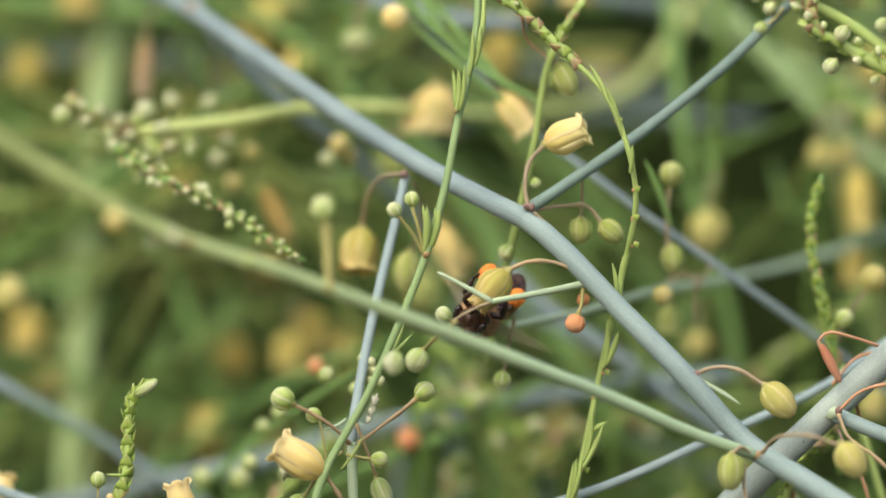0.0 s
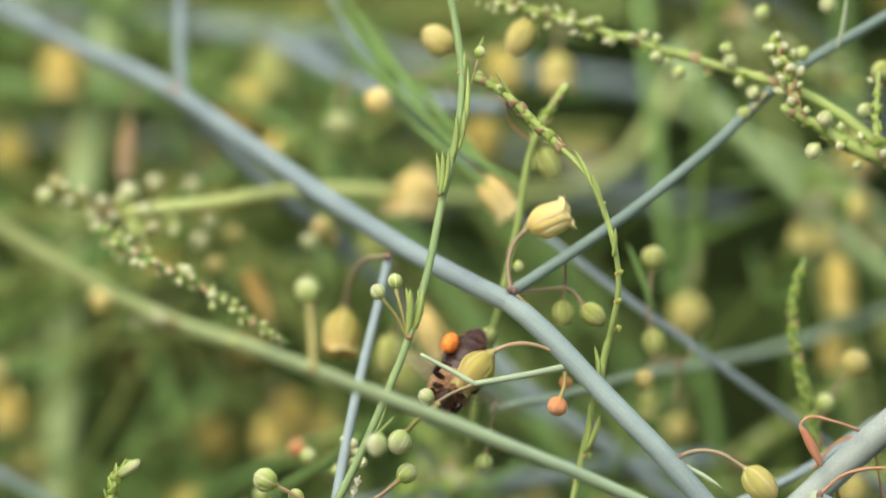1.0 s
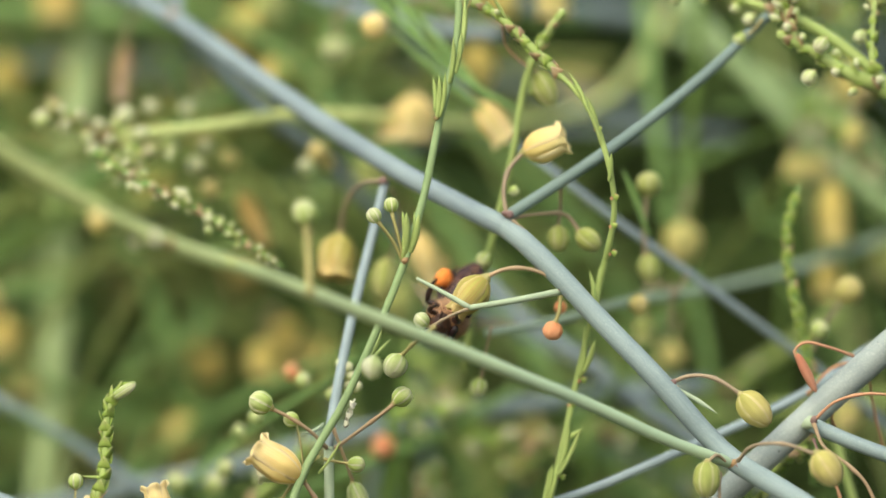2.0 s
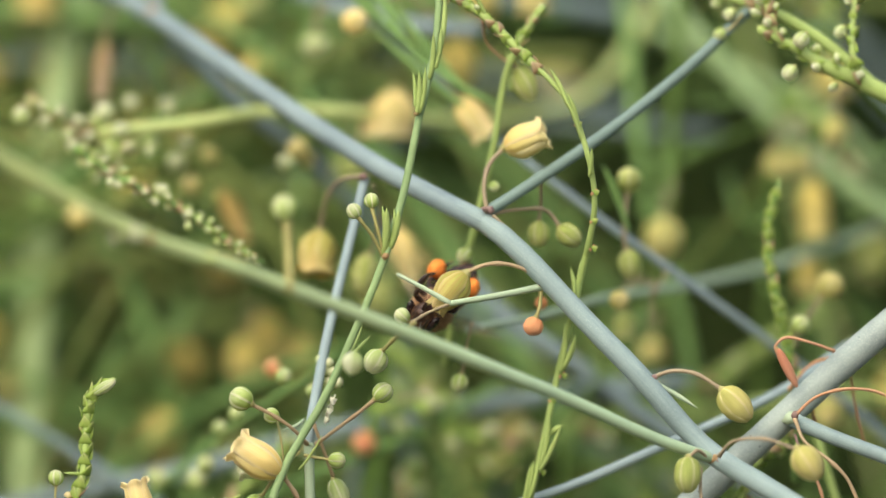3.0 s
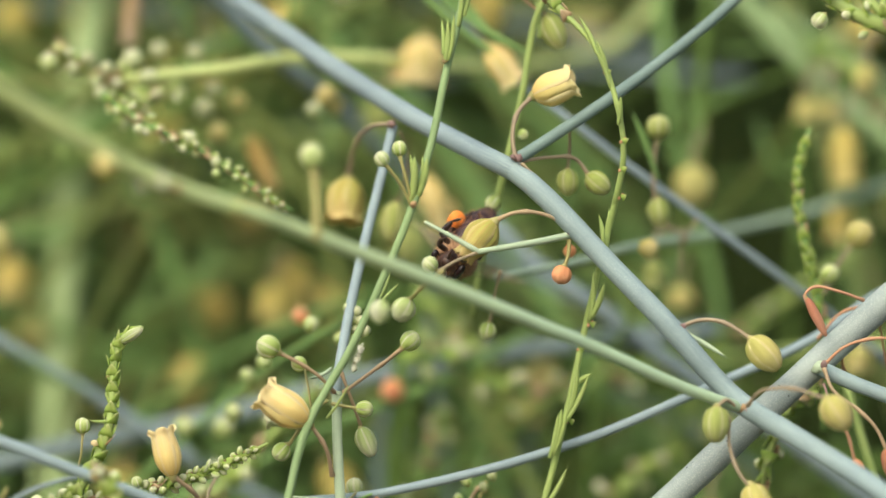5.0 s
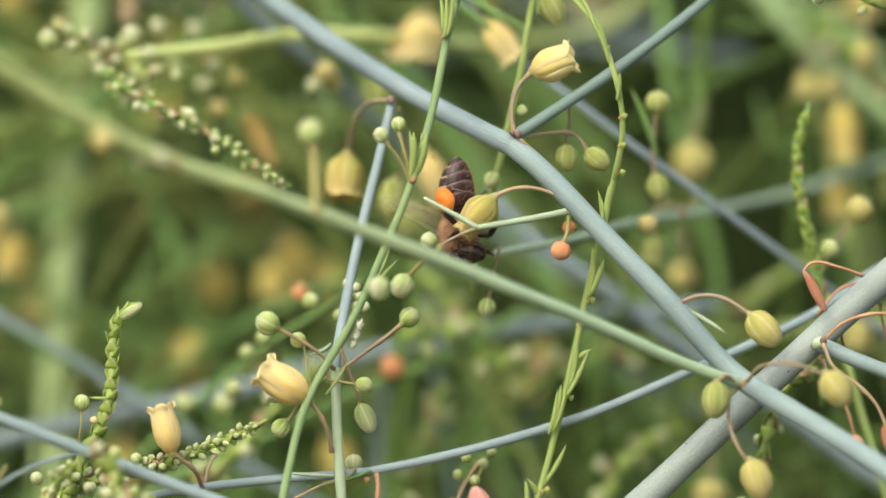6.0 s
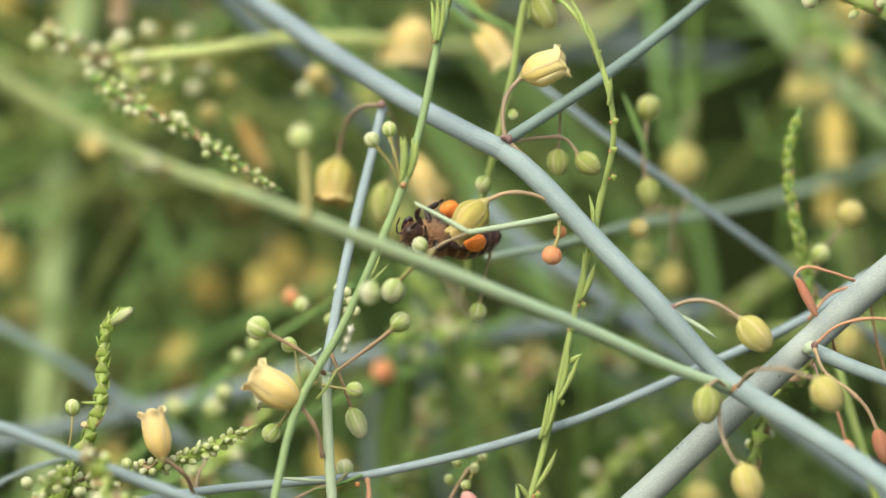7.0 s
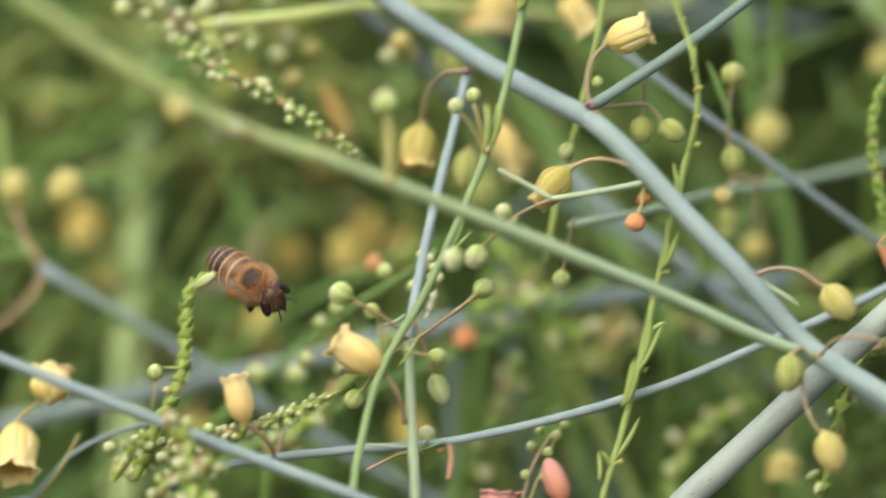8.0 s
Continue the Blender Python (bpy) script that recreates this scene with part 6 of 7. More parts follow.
# ---------------------------------------------------------------- the honey bee
def bee_materials():
    out = {}
    for key, stops, rough in (("segment", [(0.0, (0.026, 0.013, 0.014)), (0.64, (0.032, 0.015, 0.016)), (0.80, (0.09, 0.045, 0.033)), (0.91, (0.54, 0.41, 0.27)), (1.0, (0.42, 0.29, 0.18))], 0.38),
                              ("under", [(0.0, (0.030, 0.014, 0.018)), (0.66, (0.046, 0.022, 0.026)), (0.86, (0.10, 0.055, 0.05)), (1.0, (0.20, 0.115, 0.09))], 0.26),
                              ("front_segment", [(0.0, (0.15, 0.065, 0.028)), (0.45, (0.14, 0.058, 0.026)), (0.68, (0.06, 0.027, 0.018)), (0.88, (0.46, 0.29, 0.15)), (1.0, (0.36, 0.2, 0.09))], 0.45)):
        m, t, n, p = material("bee_" + key)
        tc = n.new("ShaderNodeTexCoord")
        sep = n.new("ShaderNodeSeparateXYZ")
        t.links.new(tc.outputs["UV"], sep.inputs[0])
        wob = noise_node(t, 1600, 3, tc.outputs["Object"])
        add = n.new("ShaderNodeMath")
        add.operation = "MULTIPLY_ADD"
        add.inputs[1].default_value, add.inputs[2].default_value = 0.26, -0.13
        t.links.new(wob, add.inputs[0])
        s = n.new("ShaderNodeMath")
        t.links.new(sep.outputs[1], s.inputs[0])
        t.links.new(add.outputs[0], s.inputs[1])
        t.links.new(ramp_node(t, s.outputs[0], stops), p.inputs["Base Color"])
        p.inputs["Roughness"].default_value = rough
        bump_node(t, noise_node(t, 5200, 2, tc.outputs["Object"]), 0.5, 0.0001, p)
        out[key] = m
    for key, dark, light, rough in (("belly", (0.05, 0.024, 0.018), (0.14, 0.07, 0.045), 0.5), ("fur", (0.24, 0.105, 0.042), (0.55, 0.30, 0.14), 0.8), ("pale_fur", (0.42, 0.22, 0.115), (0.74, 0.50, 0.31), 0.8), ("hide", (0.11, 0.05, 0.026), (0.26, 0.13, 0.065), 0.8),
                                    ("back", (0.016, 0.008, 0.007), (0.05, 0.022, 0.015), 0.7), ("leg", (0.016, 0.009, 0.009), (0.06, 0.03, 0.022), 0.32), ("face", (0.022, 0.011, 0.009), (0.10, 0.048, 0.03), 0.45), ("eye", (0.012, 0.007, 0.009), (0.034, 0.018, 0.02), 0.16), ("pollen", (0.94, 0.235, 0.03), (1.0, 0.33, 0.065), 0.8)):
        m, t, n, p = material("bee_" + key)
        tc = n.new("ShaderNodeTexCoord")
        k = noise_node(t, 1500 if key != "pollen" else 4200, 4, tc.outputs["Object"])
        info = n.new("ShaderNodeNewGeometry")
        c = mix_node(t, ramp_node(t, k, [(0.35, (0, 0, 0)), (0.65, (1, 1, 1))]), dark, light)
        if key in ("fur", "pale_fur"):
            c = mix_node(t, info.outputs["Random Per Island"], dark, light)
        t.links.new(c, p.inputs["Base Color"])
        p.inputs["Roughness"].default_value = rough
        bump_node(t, k, 0.4 if key == "pollen" else 0.3, 0.0002, p)
        out[key] = m
    m, t, n, p = material("bee_wing")
    p.inputs["Base Color"].default_value = (0.62, 0.50, 0.34, 1)
    p.inputs["Roughness"].default_value = 0.22
    tr = n.new("ShaderNodeBsdfTransparent")
    mx = n.new("ShaderNodeMixShader")
    mx.inputs[0].default_value = 0.07
    t.links.new(tr.outputs[0], mx.inputs[1])
    t.links.new(p.outputs[0], mx.inputs[2])
    t.links.new(mx.outputs[0], n["Material Output"].inputs[0])
    out["wing"] = m
    return out


def ellipsoid(name, size, mat, bumpiness=0.0, sub=3, shape=None):
    bm = bmesh.new()
    bmesh.ops.create_icosphere(bm, subdivisions=sub, radius=1)
    for v in bm.verts:
        c = v.co.copy()
        if shape:
            c = shape(c)
        c *= 1 + bumpiness * noise.noise(v.co * 2.6)
        v.co = Vector((c.x * size[0], c.y * size[1], c.z * size[2])) * 0.001
    me = bpy.data.meshes.new(name)
    bm.to_mesh(me)
    bm.free()
    me.polygons.foreach_set("use_smooth", [True] * len(me.polygons))
    me.materials.append(mat)
    return me


def hair_mesh(name, spots, mat):
    """Many short tapering hairs; spots: root, direction, length, thickness in millimetres."""
    v, f = [], []
    for root, d, ln, th in spots:
        d = d.normalized()
        s = d.orthogonal().normalized()
        u = d.cross(s)
        o = len(v)
        for k in range(3):
            a = 2.1 * k
            v.append((root + (s * math.cos(a) + u * math.sin(a)) * th) * 0.001)
        v.append((root + d * ln) * 0.001)
        f += [(o, o + 1, o + 3), (o + 1, o + 2, o + 3), (o + 2, o, o + 3)]
    return mesh_of(name, v, f, mat)


def limb(pts, widths):
    """A jointed insect leg: straight pieces, each thick in its middle and pinched at the joints."""
    path, rad = [], []
    for i in range(len(pts) - 1):
        a, b = Vector(pts[i]), Vector(pts[i + 1])
        for k in range(8):
            q = k / 8
            path.append(a.lerp(b, q))
            rad.append(widths[i] * (0.42 + 0.58 * math.sin(math.pi * min(1, q * 0.9 + 0.08)) ** 0.6))
    path.append(Vector(pts[-1]))
    rad.append(widths[-1] * 0.4)
    n = len(path) - 1
    return tube_data(path, lambda k, run: rad[round(k * n)], 9)


def honey_bee():
    M = bee_materials()
    bee = thing("honey_bee", (0, 0, 0), "brown striped honey bee carrying orange pollen on its hind legs", "bee")
    rng = random.Random(11)

    def at(x, y, z):
        return Matrix.Translation(Vector((x, y, z)) * 0.001)

    # abdomen: soft belly inside, six overlapping plates, tapering to the tail
    def girth(s):
        if s < 0.34:
            return 2.3 * (0.70 + 0.30 * math.sin(s / 0.34 * math.pi / 2))
        return 2.3 * max(0.02, 1 - ((s - 0.34) / 0.66) ** 2.15) ** 0.68

    def ring_mesh(name, s0, s1, mat, grow, seg=28, n=6, arc=(0.0, 360.0), point=0.0):
        v, uv, f = [], [], []
        for j in range(n + 1):
            k = j / n
            s = s0 + (s1 - s0) * k
            r = girth(min(s, 0.995)) * (grow + 0.035 * k)
            droop = -0.9 * s * s
            for i in range(seg):
                a = radians(arc[0] + (arc[1] - arc[0]) * i / (seg if arc[1] - arc[0] > 359 else seg - 1))
                x = 0.3 - 7.2 * s - point * k * max(0.0, -math.sin(a)) ** 3
                flat = 0.86 if math.sin(a) < 0 else 0.95
                v.append(Vector((x, r * math.cos(a), r * math.sin(a) * flat + droop)) * 0.001)
                uv.append((i / seg, k))
        for j in range(n):
            for i in range(seg):
                a, b = j * seg + i, j * seg + (i + 1) % seg
                f.append((a, a + seg, b + seg, b))
        f.append(tuple(range(seg)))
        f.append(tuple(range((n + 1) * seg - 1, n * seg - 1, -1)))
        return mesh_of(name, v, f, mat, uv)

    belly = put("abdomen", ring_mesh("abdomen", 0.0, 0.995, M["belly"], 0.93, n=16), bee, None, "dark brown striped abdomen")
    cuts = (0.0, 0.17, 0.34, 0.51, 0.67, 0.83, 0.998)
    for i in range(6):
        end = min(0.998, cuts[i + 1] + 0.02)
        put("back_plate", ring_mesh("back_plate", cuts[i], end, M["front_segment" if i < 2 else "segment"], 0.97, arc=(-22.0, 202.0)), belly, None, "dark brown plate with a pale band")
        put("belly_plate", ring_mesh("belly_plate", cuts[i], end, M["under"], 0.955 + 0.004 * (i % 2), arc=(195.0, 345.0), point=0.5 if i < 5 else 0.0), belly)
    spots = []
    for i in range(700):
        s, a = rng.uniform(0.02, 0.9) ** 1.3, rng.uniform(0, 6.283)
        if s > 0.4 and math.sin(a) > -0.2 and rng.random() < 0.5:
            continue
        r = girth(s)
        out = Vector((0, math.cos(a), math.sin(a)))
        spots.append((Vector((0.3 - 7.2 * s, r * out.y, r * out.z * 0.9 - 0.9 * s * s)), out + Vector((-1.7, 0, 0)), rng.uniform(0.3, 0.6), 0.02))
    put("abdomen_hair", hair_mesh("abdomen_hair", spots, M["fur"]), belly)
    # thorax with its fur
    thorax = put("thorax", ellipsoid("thorax", (2.2, 2.15, 2.0), M["hide"], 0.06), bee, at(2.1, 0, 0.1))
    put("bare_back", ellipsoid("bare_back", (1.15, 1.35, 0.62), M["back"], 0.12, shape=lambda c: Vector((c.x, c.y * (1 + 0.2 * c.x), c.z))), thorax, at(2.2, 0, 1.62), "dark bare patch")
    spots = []
    under = []
    dark = []
    for i in range(5200):
        d = Vector((rng.gauss(0, 1), rng.gauss(0, 1), rng.gauss(0, 1))).normalized()
        if d.z > 0.6 and (d.y / 0.62) ** 2 + (d.x / 0.5) ** 2 < rng.uniform(0.4, 1.3):
            dark.append((Vector((2.1 + d.x * 2.1, d.y * 2.05, 0.1 + d.z * 1.9)), d + Vector((-0.4, 0, 0)), rng.uniform(0.3, 0.55), 0.04))
            continue
        (under if d.z < 0.25 + 0.35 * rng.random() else spots).append((Vector((2.1 + d.x * 2.1, d.y * 2.05, 0.1 + d.z * 1.85)), d + Vector((-0.35, 0, 0.1)) + Vector((rng.gauss(0, .25), rng.gauss(0, .25), rng.gauss(0, .25))), rng.uniform(0.5, 0.95), 0.038))
    put("back_fur", hair_mesh("back_fur", dark, M["back"]), thorax, None, "short dark back fur")
    put("thorax_fur", hair_mesh("thorax_fur", spots, M["fur"]), thorax)
    put("breast_fur", hair_mesh("breast_fur", under, M["pale_fur"]), thorax, None, "pale tan breast fur")
    # head: a flat dark wedge with large eyes at its sides
    head = put("head", ellipsoid("head", (1.15, 2.0, 1.9), M["face"], 0.05, shape=lambda c: Vector((c.x * (1 - 0.15 * c.z), c.y * (0.74 + 0.26 * c.z), c.z))), bee, at(4.65, 0, -0.95))
    put("face_shield", ellipsoid("face_shield", (0.5, 0.78, 0.8), M["face"], 0.08, shape=lambda c: Vector((c.x, c.y * (0.85 - 0.2 * c.z), c.z))), head, at(5.42, 0, -1.55))
    for s in (1, -1):
        put("eye", ellipsoid("eye", (0.7, 0.52, 1.34), M["eye"]), head, at(4.77, s * 1.56, -0.7) @ Matrix.Rotation(radians(s * 16), 4, "X"))
        v, f, uv = limb([(5.5, s * 0.32, -0.85), (6.2, s * 0.75, -0.4), (6.5, s * 1.15, -1.3), (6.45, s * 1.45, -2.5)], (0.12, 0.11, 0.1))
        put("antenna", mesh_of("antenna", to_metres(v), f, M["leg"], uv), head)
    v, f, uv = tube_data(smooth_path([(5.15, 0, -2.2), (5.25, 0, -3.0), (4.95, 0, -3.7)], 0.3), lambda k, r: 0.32 * (1 - 0.75 * k), 8)
    put("mouthparts", mesh_of("mouthparts", to_metres(v), f, M["leg"], uv), head)
    spots = []
    for i in range(620):
        d = Vector((rng.gauss(0.3, 1), rng.gauss(0, 0.8), rng.gauss(0.6, 1))).normalized()
        if abs(d.y) < 0.45 and d.z < -0.1:
            continue
        spots.append((Vector((4.65 + d.x * 0.95, d.y * 1.45, -0.95 + d.z * 1.55)), d + Vector((0, 0, -0.2)), rng.uniform(0.3, 0.6), 0.025))
    put("head_hair", hair_mesh("head_hair", spots, M["fur"]), head)
    # legs: thigh, shin and foot
    legs = []
    for s in (1, -1):
        for name, pts, widths in (("front_leg", [(3.2, 0.9, -1.3), (4.2, 1.9, -2.3), (4.6, 1.5, -3.6), (5.0, 0.9, -4.5)], (0.36, 0.32, 0.17)), ("middle_leg", [(2.2, 1.1, -1.4), (2.5, 2.7, -2.1), (1.7, 2.5, -3.9), (2.1, 1.7, -5.2)], (0.38, 0.36, 0.19)),
                                  ("hind_leg", [(1.1, 1.2, -1.3), (-0.5, 2.35, -1.3), (-2.9, 2.25, -1.9), (-3.3, 1.5, -3.0), (-2.7, 1.0, -3.9)], (0.36, 0.38, 0.26, 0.12))):
            hinge = Vector((pts[0][0], pts[0][1] * s, pts[0][2]))
            own = [Vector((x, y * s, z)) - hinge for x, y, z in pts]
            v, f, uv = limb(own, widths)
            leg = put(name, mesh_of(name, to_metres(v), f, M["leg"], uv), bee, at(*hinge))
            legs.append((leg, hinge, s, name))
            spots = []
            for i in range(90):
                k = rng.randrange(len(own) - 1)
                q = own[k].lerp(own[k + 1], rng.random())
                d = Vector((rng.gauss(-0.3, 1), rng.gauss(0, 1), rng.gauss(0, 1))).normalized()
                spots.append((q + d * widths[k] * 0.7, d + (own[k + 1] - own[k]).normalized() * 0.8, rng.uniform(0.2, 0.45), 0.02))
            put("leg_hair", hair_mesh("leg_hair", spots, M["fur"]), leg, at(*hinge))
            if name == "hind_leg":
                put("pollen_load", ellipsoid("pollen_load", (1.42, 0.98, 1.16), M["pollen"], 0.1, 4, lambda c: c * (1 + 0.16 * c.x - 0.1 * c.z * c.x)), leg, at(-2.55, 2.45 * s, -2.05), "orange pollen load")
    # wings: thin panes with veins, hinged at the shoulder
    wings = []
    for s in (1, -1):
        for name, ln, wd, hx in (("fore_wing", 8.8, 2.9, 2.5), ("hind_wing", 6.2, 2.1, 1.5)):
            v, f, uv = [], [], []
            n = 14
            for layer in (0.0, 0.018):
                for j in range(n + 1):
                    k = j / n
                    w = wd * (math.sin(math.pi * min(0.985, 0.06 + 0.92 * k ** 0.75)) ** 0.6)
                    for i in range(5):
                        q = i / 4
                        v.append(Vector((0.35 * wd * k - q * w, s * ln * k, layer + 0.12 * math.sin(q * 7 + k * 3))) * 0.001)
                        uv.append((q, k))
            m5 = 5 * (n + 1)
            for j in range(n):
                for i in range(4):
                    a = j * 5 + i
                    f.append((a, a + 1, a + 6, a + 5))
                    f.append((m5 + a + 5, m5 + a + 6, m5 + a + 1, m5 + a))
            hinge = Vector((hx, s * 1.5, 1.15))
            w = put(name, mesh_of(name, v, f, M["wing"], uv), bee, at(*hinge), "clear brownish wing")
            for q in (0.0, 0.3, 0.62):
                pts = [Vector((0.35 * wd * k - q * wd * (math.sin(math.pi * min(0.985, 0.06 + 0.92 * k ** 0.75)) ** 0.6), s * ln * k, 0.01 + 0.12 * math.sin(q * 7 + k * 3))) for k in (0, 0.25, 0.5, 0.75, 0.97 - q * 0.2)]
                vv, ff, uu = tube_data(smooth_path(pts, 0.6), lambda k, r: 0.045 * (1 - 0.6 * k), 5)
                put("wing_vein", mesh_of("wing_vein", to_metres(vv), ff, M["face"], uu), w, at(*hinge))
            wings.append((w, hinge, s, name))
    return bee, legs, wings


bee, bee_legs, bee_wings = honey_bee()


def motions():
    walk(bee, [
        (0.00, pose(0.00254, 0.00460, 1.00138, 140.6, 24.7, -126.1)),
        (0.20, pose(0.00254, 0.00460, 1.00225, 148.9, 28.2, -132.7)),
        (0.40, pose(0.00201, 0.00460, 1.00183, 146.3, 24.9, -124.1)),
        (0.50, pose(0.00184, 0.00459, 1.00227, 146.3, 27.4, -124.2)),
        (0.60, pose(0.00141, 0.00459, 1.00309, 147.4, 38.5, -117.7)),
        (0.70, pose(0.00056, 0.00460, 1.00213, 142.9, 38.5, -111.5)),
        (0.80, pose(0.00048, 0.00460, 1.00277, 142.2, 39.4, -120.9)),
        (0.90, pose(0.00070, 0.00460, 1.00353, 132.9, 46.1, -123.4)),
        (1.00, pose(0.00091, 0.00460, 1.00321, 138.1, 46.0, -123.1)),
        (1.10, pose(-0.00040, 0.00460, 1.00358, 133.2, 56.4, -107.1)),
        (1.20, pose(-0.00033, 0.00460, 1.00406, 137.9, 62.7, -99.9)),
        (1.30, pose(0.00080, 0.00460, 1.00358, 140.6, 48.5, -120.6)),
        (1.40, pose(0.00092, 0.00460, 1.00299, 138.7, 51.0, -120.7)),
        (1.50, pose(0.00110, 0.00460, 1.00231, 147.2, 49.1, -113.8)),
        (1.60, pose(0.00154, 0.00460, 1.00289, 147.9, 49.6, -118.9)),
        (1.70, pose(0.00097, 0.00460, 1.00272, 149.0, 46.8, -119.9)),
        (2.80, pose(0.00228, 0.00460, 1.00215, 153.1, 26.9, -123.8)),
        (3.00, pose(0.00185, 0.00460, 1.00258, 142.1, 29.5, -126.3)),
        (3.20, pose(0.00289, 0.00461, 1.00257, 151.2, 24.7, -127.0)),
        (3.50, pose(0.00265, 0.00460, 1.00256, 145.4, 28.5, -135.6)),
        (3.80, pose(0.00271, 0.00461, 1.00256, 148.0, 29.0, -136.1)),
        (4.00, pose(0.00228, 0.00461, 1.00284, 138.6, 32.7, -138.2)),
        (4.20, pose(0.00249, 0.00461, 1.00216, 148.3, 28.0, -132.2)),
        (4.40, pose(0.00158, 0.00460, 1.00233, 130.2, 34.0, -133.0)),
        (4.50, pose(0.00149, 0.00460, 1.00207, 129.6, 35.8, -132.0)),
        (4.70, pose(0.00124, 0.00461, 1.00277, 140.0, 34.5, -124.5)),
        (5.80, pose(0.00171, 0.00460, 1.00272, 153.8, 42.0, -122.5)),
        (5.90, pose(0.00221, 0.00460, 1.00326, 150.1, 60.9, -109.7)),
        (6.00, pose(0.00063, 0.00458, 1.00360, -169.4, 82.8, -42.7)),
        (6.10, pose(0.00051, 0.00462, 1.00314, 166.6, 68.5, -66.4)),
        (6.20, pose(0.00088, 0.00460, 1.00393, -147.7, 76.7, -21.6)),
        (6.30, pose(0.00092, 0.00459, 1.00356, -106.0, 55.9, 5.7)),
        (6.40, pose(0.00122, 0.00456, 1.00370, -114.3, 23.7, 0.9)),
        (6.50, pose(0.00160, 0.00460, 1.00378, -114.8, 32.0, -3.3)),
        (6.60, pose(0.00174, 0.00459, 1.00411, -101.2, 61.3, 2.1)),
        (6.70, pose(0.00178, 0.00462, 1.00417, -116.1, 79.9, -14.3)),
        (6.80, pose(0.00197, 0.00461, 1.00426, 114.4, 27.0, -151.6)),
        (6.90, pose(0.00093, 0.00459, 1.00238, 114.0, 12.3, -162.7)),
        (7.00, pose(0.00026, 0.00460, 1.00137, 125.4, -0.3, -153.9)),
        (7.10, pose(0.00054, 0.00460, 1.00208, 123.1, -1.9, -156.5)),
        (7.20, pose(-0.00066, 0.00460, 1.00267, 120.5, 4.9, -143.3)),
        (7.30, pose(-0.00252, 0.00501, 1.00458, 105.2, -4.4, -126.3)),
        (7.33, pose(-0.00799, 0.00567, 1.00580, 69.0, -2.3, -106.8)),
        (7.37, pose(-0.01346, 0.00634, 1.00703, 35.0, 10.7, -92.1)),
        (7.40, pose(-0.01893, 0.00700, 1.00825, 1.9, 29.6, -86.6)),
        (7.50, pose(-0.02621, 0.00750, 1.00574, -4.3, 50.3, -88.2)),
        (7.60, pose(-0.02733, 0.00700, 0.99995, 4.2, 34.2, -56.2)),
        (7.70, pose(-0.02890, 0.00650, 0.99490, 48.3, 50.3, -29.0)),
        (7.80, pose(-0.02683, 0.00600, 0.99381, 27.8, 31.2, -52.3)),
        (7.90, pose(-0.03242, 0.00580, 0.98770, 25.3, 0.5, -33.9)),
        (7.97, pose(-0.03184, 0.00550, 0.99286, 54.8, 26.4, -40.5)),
        (8.00, pose(-0.03264, 0.00550, 0.99316, 56.8, 26.4, -40.5)),
    ])
    # wings: half folded on the flower with short bursts, beating in flight
    for w, hinge, s, name in bee_wings:
        fold = 58 if name == "fore_wing" else 52
        rows = []
        for t, open_, lift in ((0.0, 8, 12), (0.6, 0, 14), (1.1, 18, 20), (1.3, 4, 12), (2.0, 2, 12), (3.0, 6, 14), (4.0, 3, 12), (4.6, 12, 18), (5.6, 2, 12), (6.0, 14, 20), (6.2, 10, 16), (6.4, 24, 22), (6.6, 6, 14), (6.75, 28, 24), (7.0, 22, 16), (7.2, 20, 20)):
            rows.append((t, Matrix.Translation(hinge * 0.001) @ pose(0, 0, 0, s * lift, 0, s * (fold - open_))))
        beat = 0
        for k in range(0, 23):
            t = 7.267 + k / 30
            beat = 1 - beat
            rows.append((min(t, 8.0), Matrix.Translation(hinge * 0.001) @ pose(0, 0, 0, s * (48 if beat else -20), 0, s * (14 if name == "fore_wing" else 22))))
        walk(w, rows)
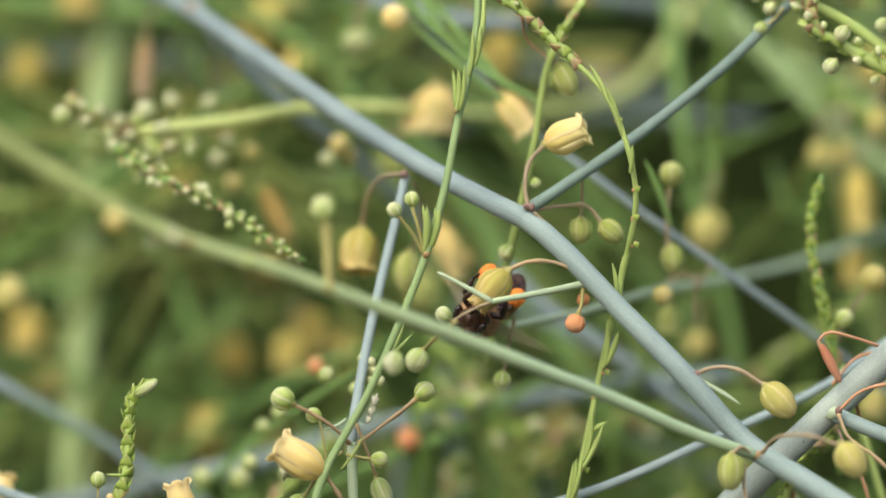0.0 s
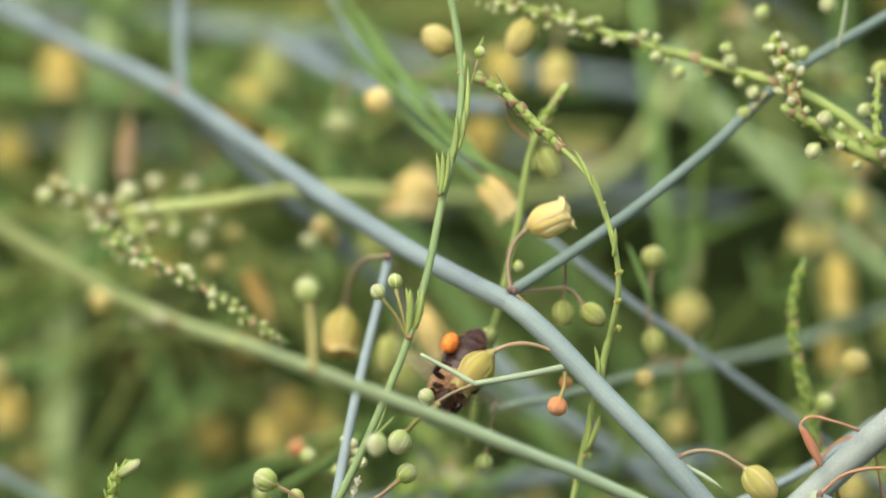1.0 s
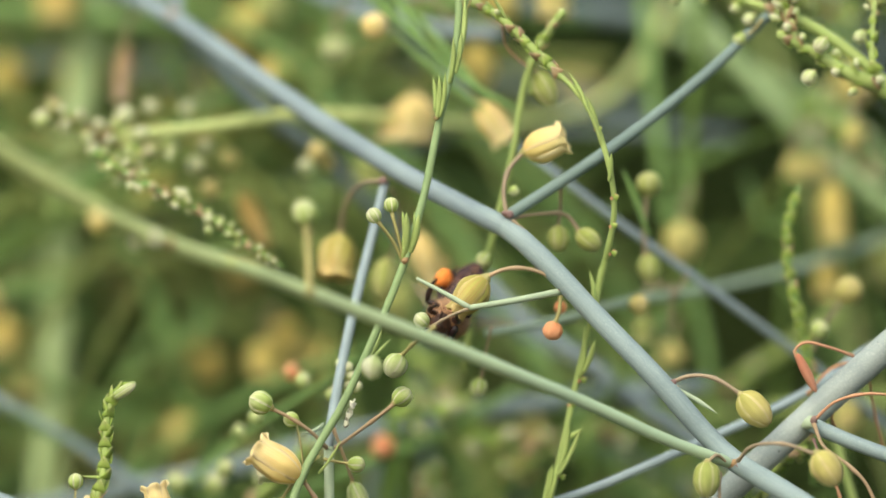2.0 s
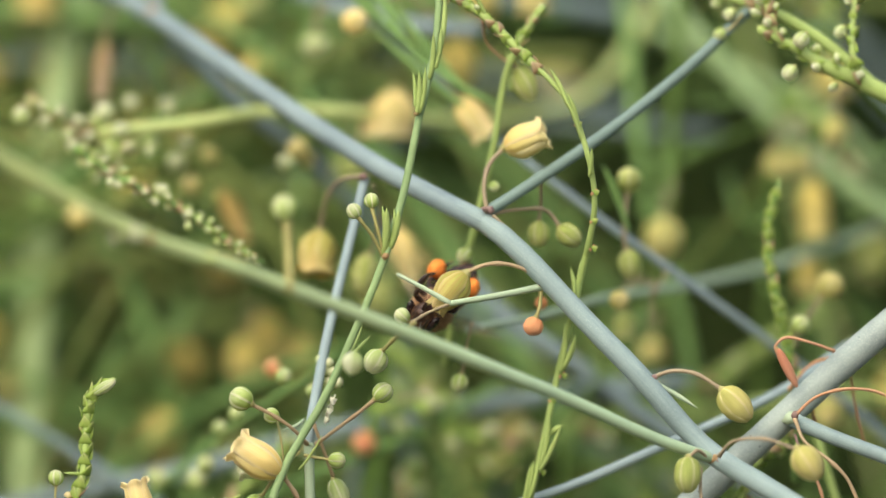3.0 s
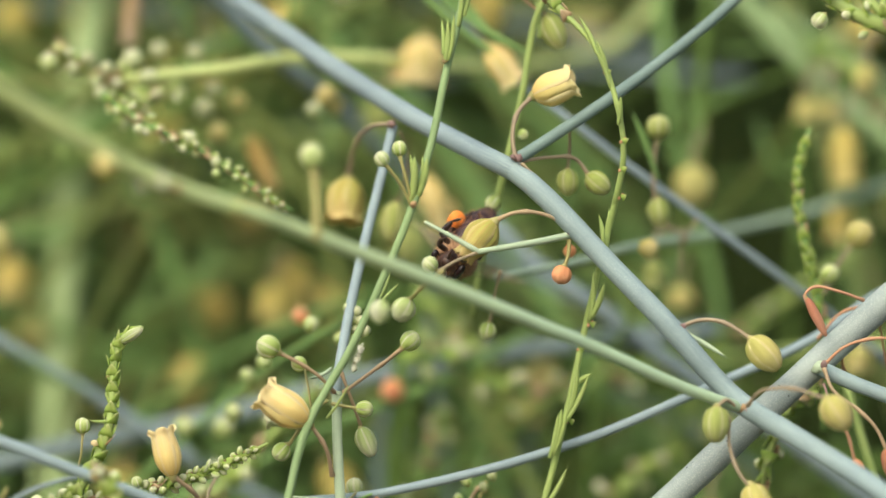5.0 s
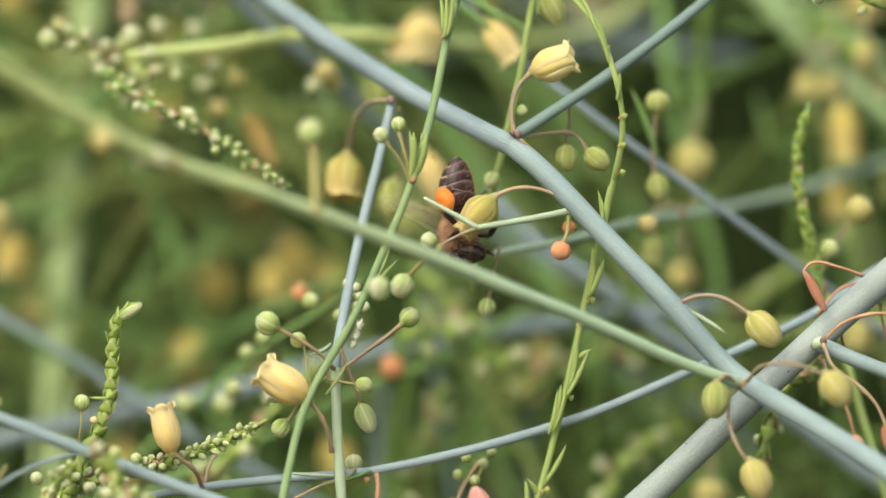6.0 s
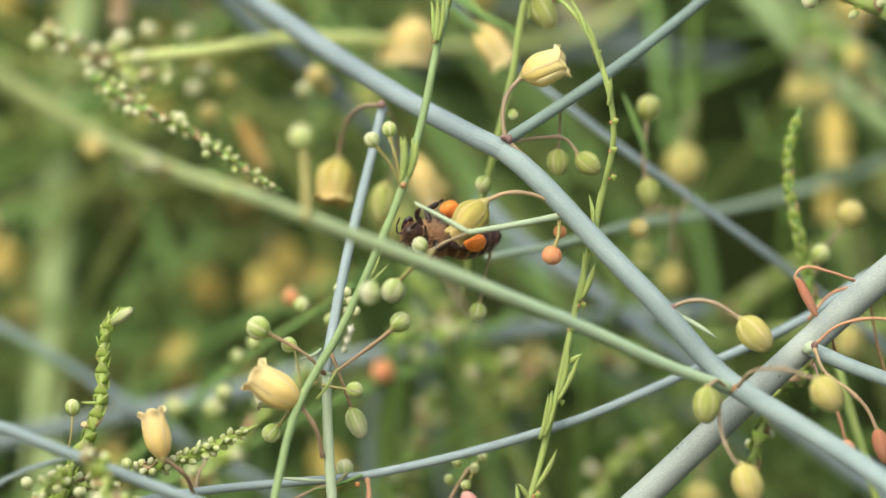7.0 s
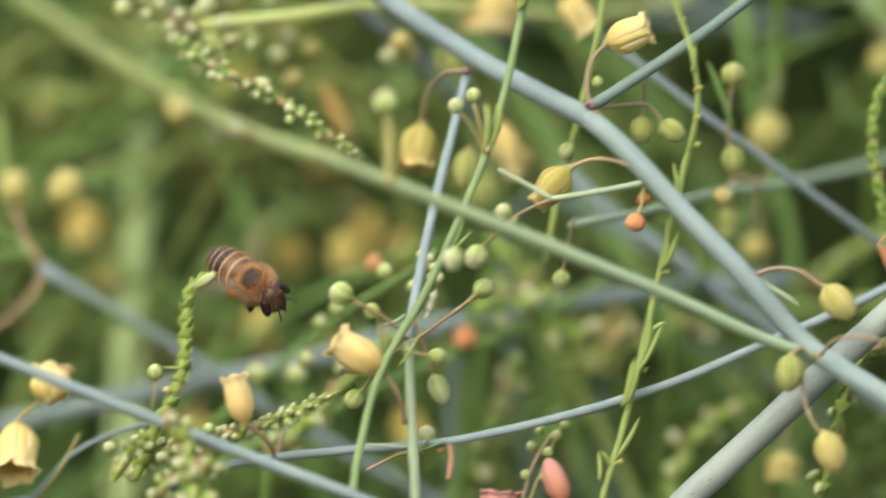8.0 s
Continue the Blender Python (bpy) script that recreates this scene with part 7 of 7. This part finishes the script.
    # legs shuffle on the flower and hang in flight; the hind legs stretch and fold with the turns
    left_hind = ((0.0, -2, -6, -2), (0.2, -1, -11, -10), (0.4, 2, -9, -17), (0.5, 1, -11, -15), (0.6, 0, -4, -7), (0.7, -1, -3, -2), (0.8, 1, 1, -2), (0.9, 1, 4, 4), (1.0, 1, 3, 0), (1.1, 1, 10, 17), (1.2, 2, 11, 20), (1.3, 0, 2, 0), (1.4, 2, 5, 2), (1.5, 1, 2, -2), (1.6, 3, 7, -3), (1.7, 4, 12, -0), (2.8, 2, 0, -8), (3.0, 2, 4, -2), (3.2, 2, 3, -9), (3.5, 4, 7, -8), (3.8, 4, 9, -8), (4.0, 5, 12, -6), (4.2, 3, 4, -9), (4.4, 5, 13, -2), (4.5, 5, 12, -3), (4.7, 6, 17, -0), (5.8, 4, 8, -7), (5.9, 4, 4, -10), (6.0, 2, -7, -17), (6.1, 3, -11, -21), (6.2, 2, -15, -21), (6.3, -6, -21, -1), (6.4, -5, -13, 2), (6.5, -3, -7, 2), (6.6, -5, -18, -3), (6.7, -5, -22, -5), (6.8, 13, 34, -1), (6.9, 11, 32, -9), (7.0, 7, 21, -26), (7.1, 8, 23, -26), (7.2, 5, 11, -11))
    right_hind = ((0.0, -1, 7, -12), (0.2, 0, 4, -11), (0.4, -4, 15, -13), (0.5, -1, 5, -4), (2.8, -0, 6, -10), (3.0, 1, 1, -6), (3.2, -1, 9, -19), (3.5, -1, 8, -15), (3.8, -1, 8, -16), (4.0, -1, 8, -12), (4.2, 1, 5, -14), (5.8, -14, 29, -27), (5.9, -22, 41, -23), (6.0, -9, 35, 29), (6.1, -8, 33, 31), (6.2, -9, 34, 30), (6.3, 8, -23, -1), (6.4, 12, -26, -8), (6.5, 10, -20, -6), (6.6, 11, -20, -11), (6.7, 8, -15, -10), (6.8, -8, 22, 4), (6.9, -1, -4, 11), (7.0, 3, 1, -10), (7.1, 1, 0, -4), (7.2, 1, -7, 5))
    for i, (leg, hinge, s, name) in enumerate(bee_legs):
        base = Matrix.Translation(hinge * 0.001)
        if name == "hind_leg":
            rows = [(t, base @ pose(0, 0, 0, rx, ry, rz)) for t, rx, ry, rz in (left_hind if s > 0 else right_hind)]
            rows += [(7.4, base @ pose(0, 0, 0, s * -24, -6, 0)), (7.55, base @ pose(0, 0, 0, s * -26, -6, 0)), (7.75, base @ pose(0, 0, 0, s * -50, -8, 0)), (8.0, base @ pose(0, 0, 0, s * -62, -8, 0))]
        else:
            rows = [(t, base @ pose(0, 0, 0, 8 * math.sin(3.1 * t + i * 1.7), 8 * math.cos(2.3 * t + i), 5 * math.sin(2.7 * t + i * 0.9))) for t in [0.25 * k for k in range(27)]]
            rows += [(7.0, base @ pose(0, 0, 0, s * 6, 4, 0)), (7.5, base @ pose(0, 0, 0, s * -14, 26, 0)), (8.0, base @ pose(0, 0, 0, s * -16, 30, 0))]
        walk(leg, rows)


motions()
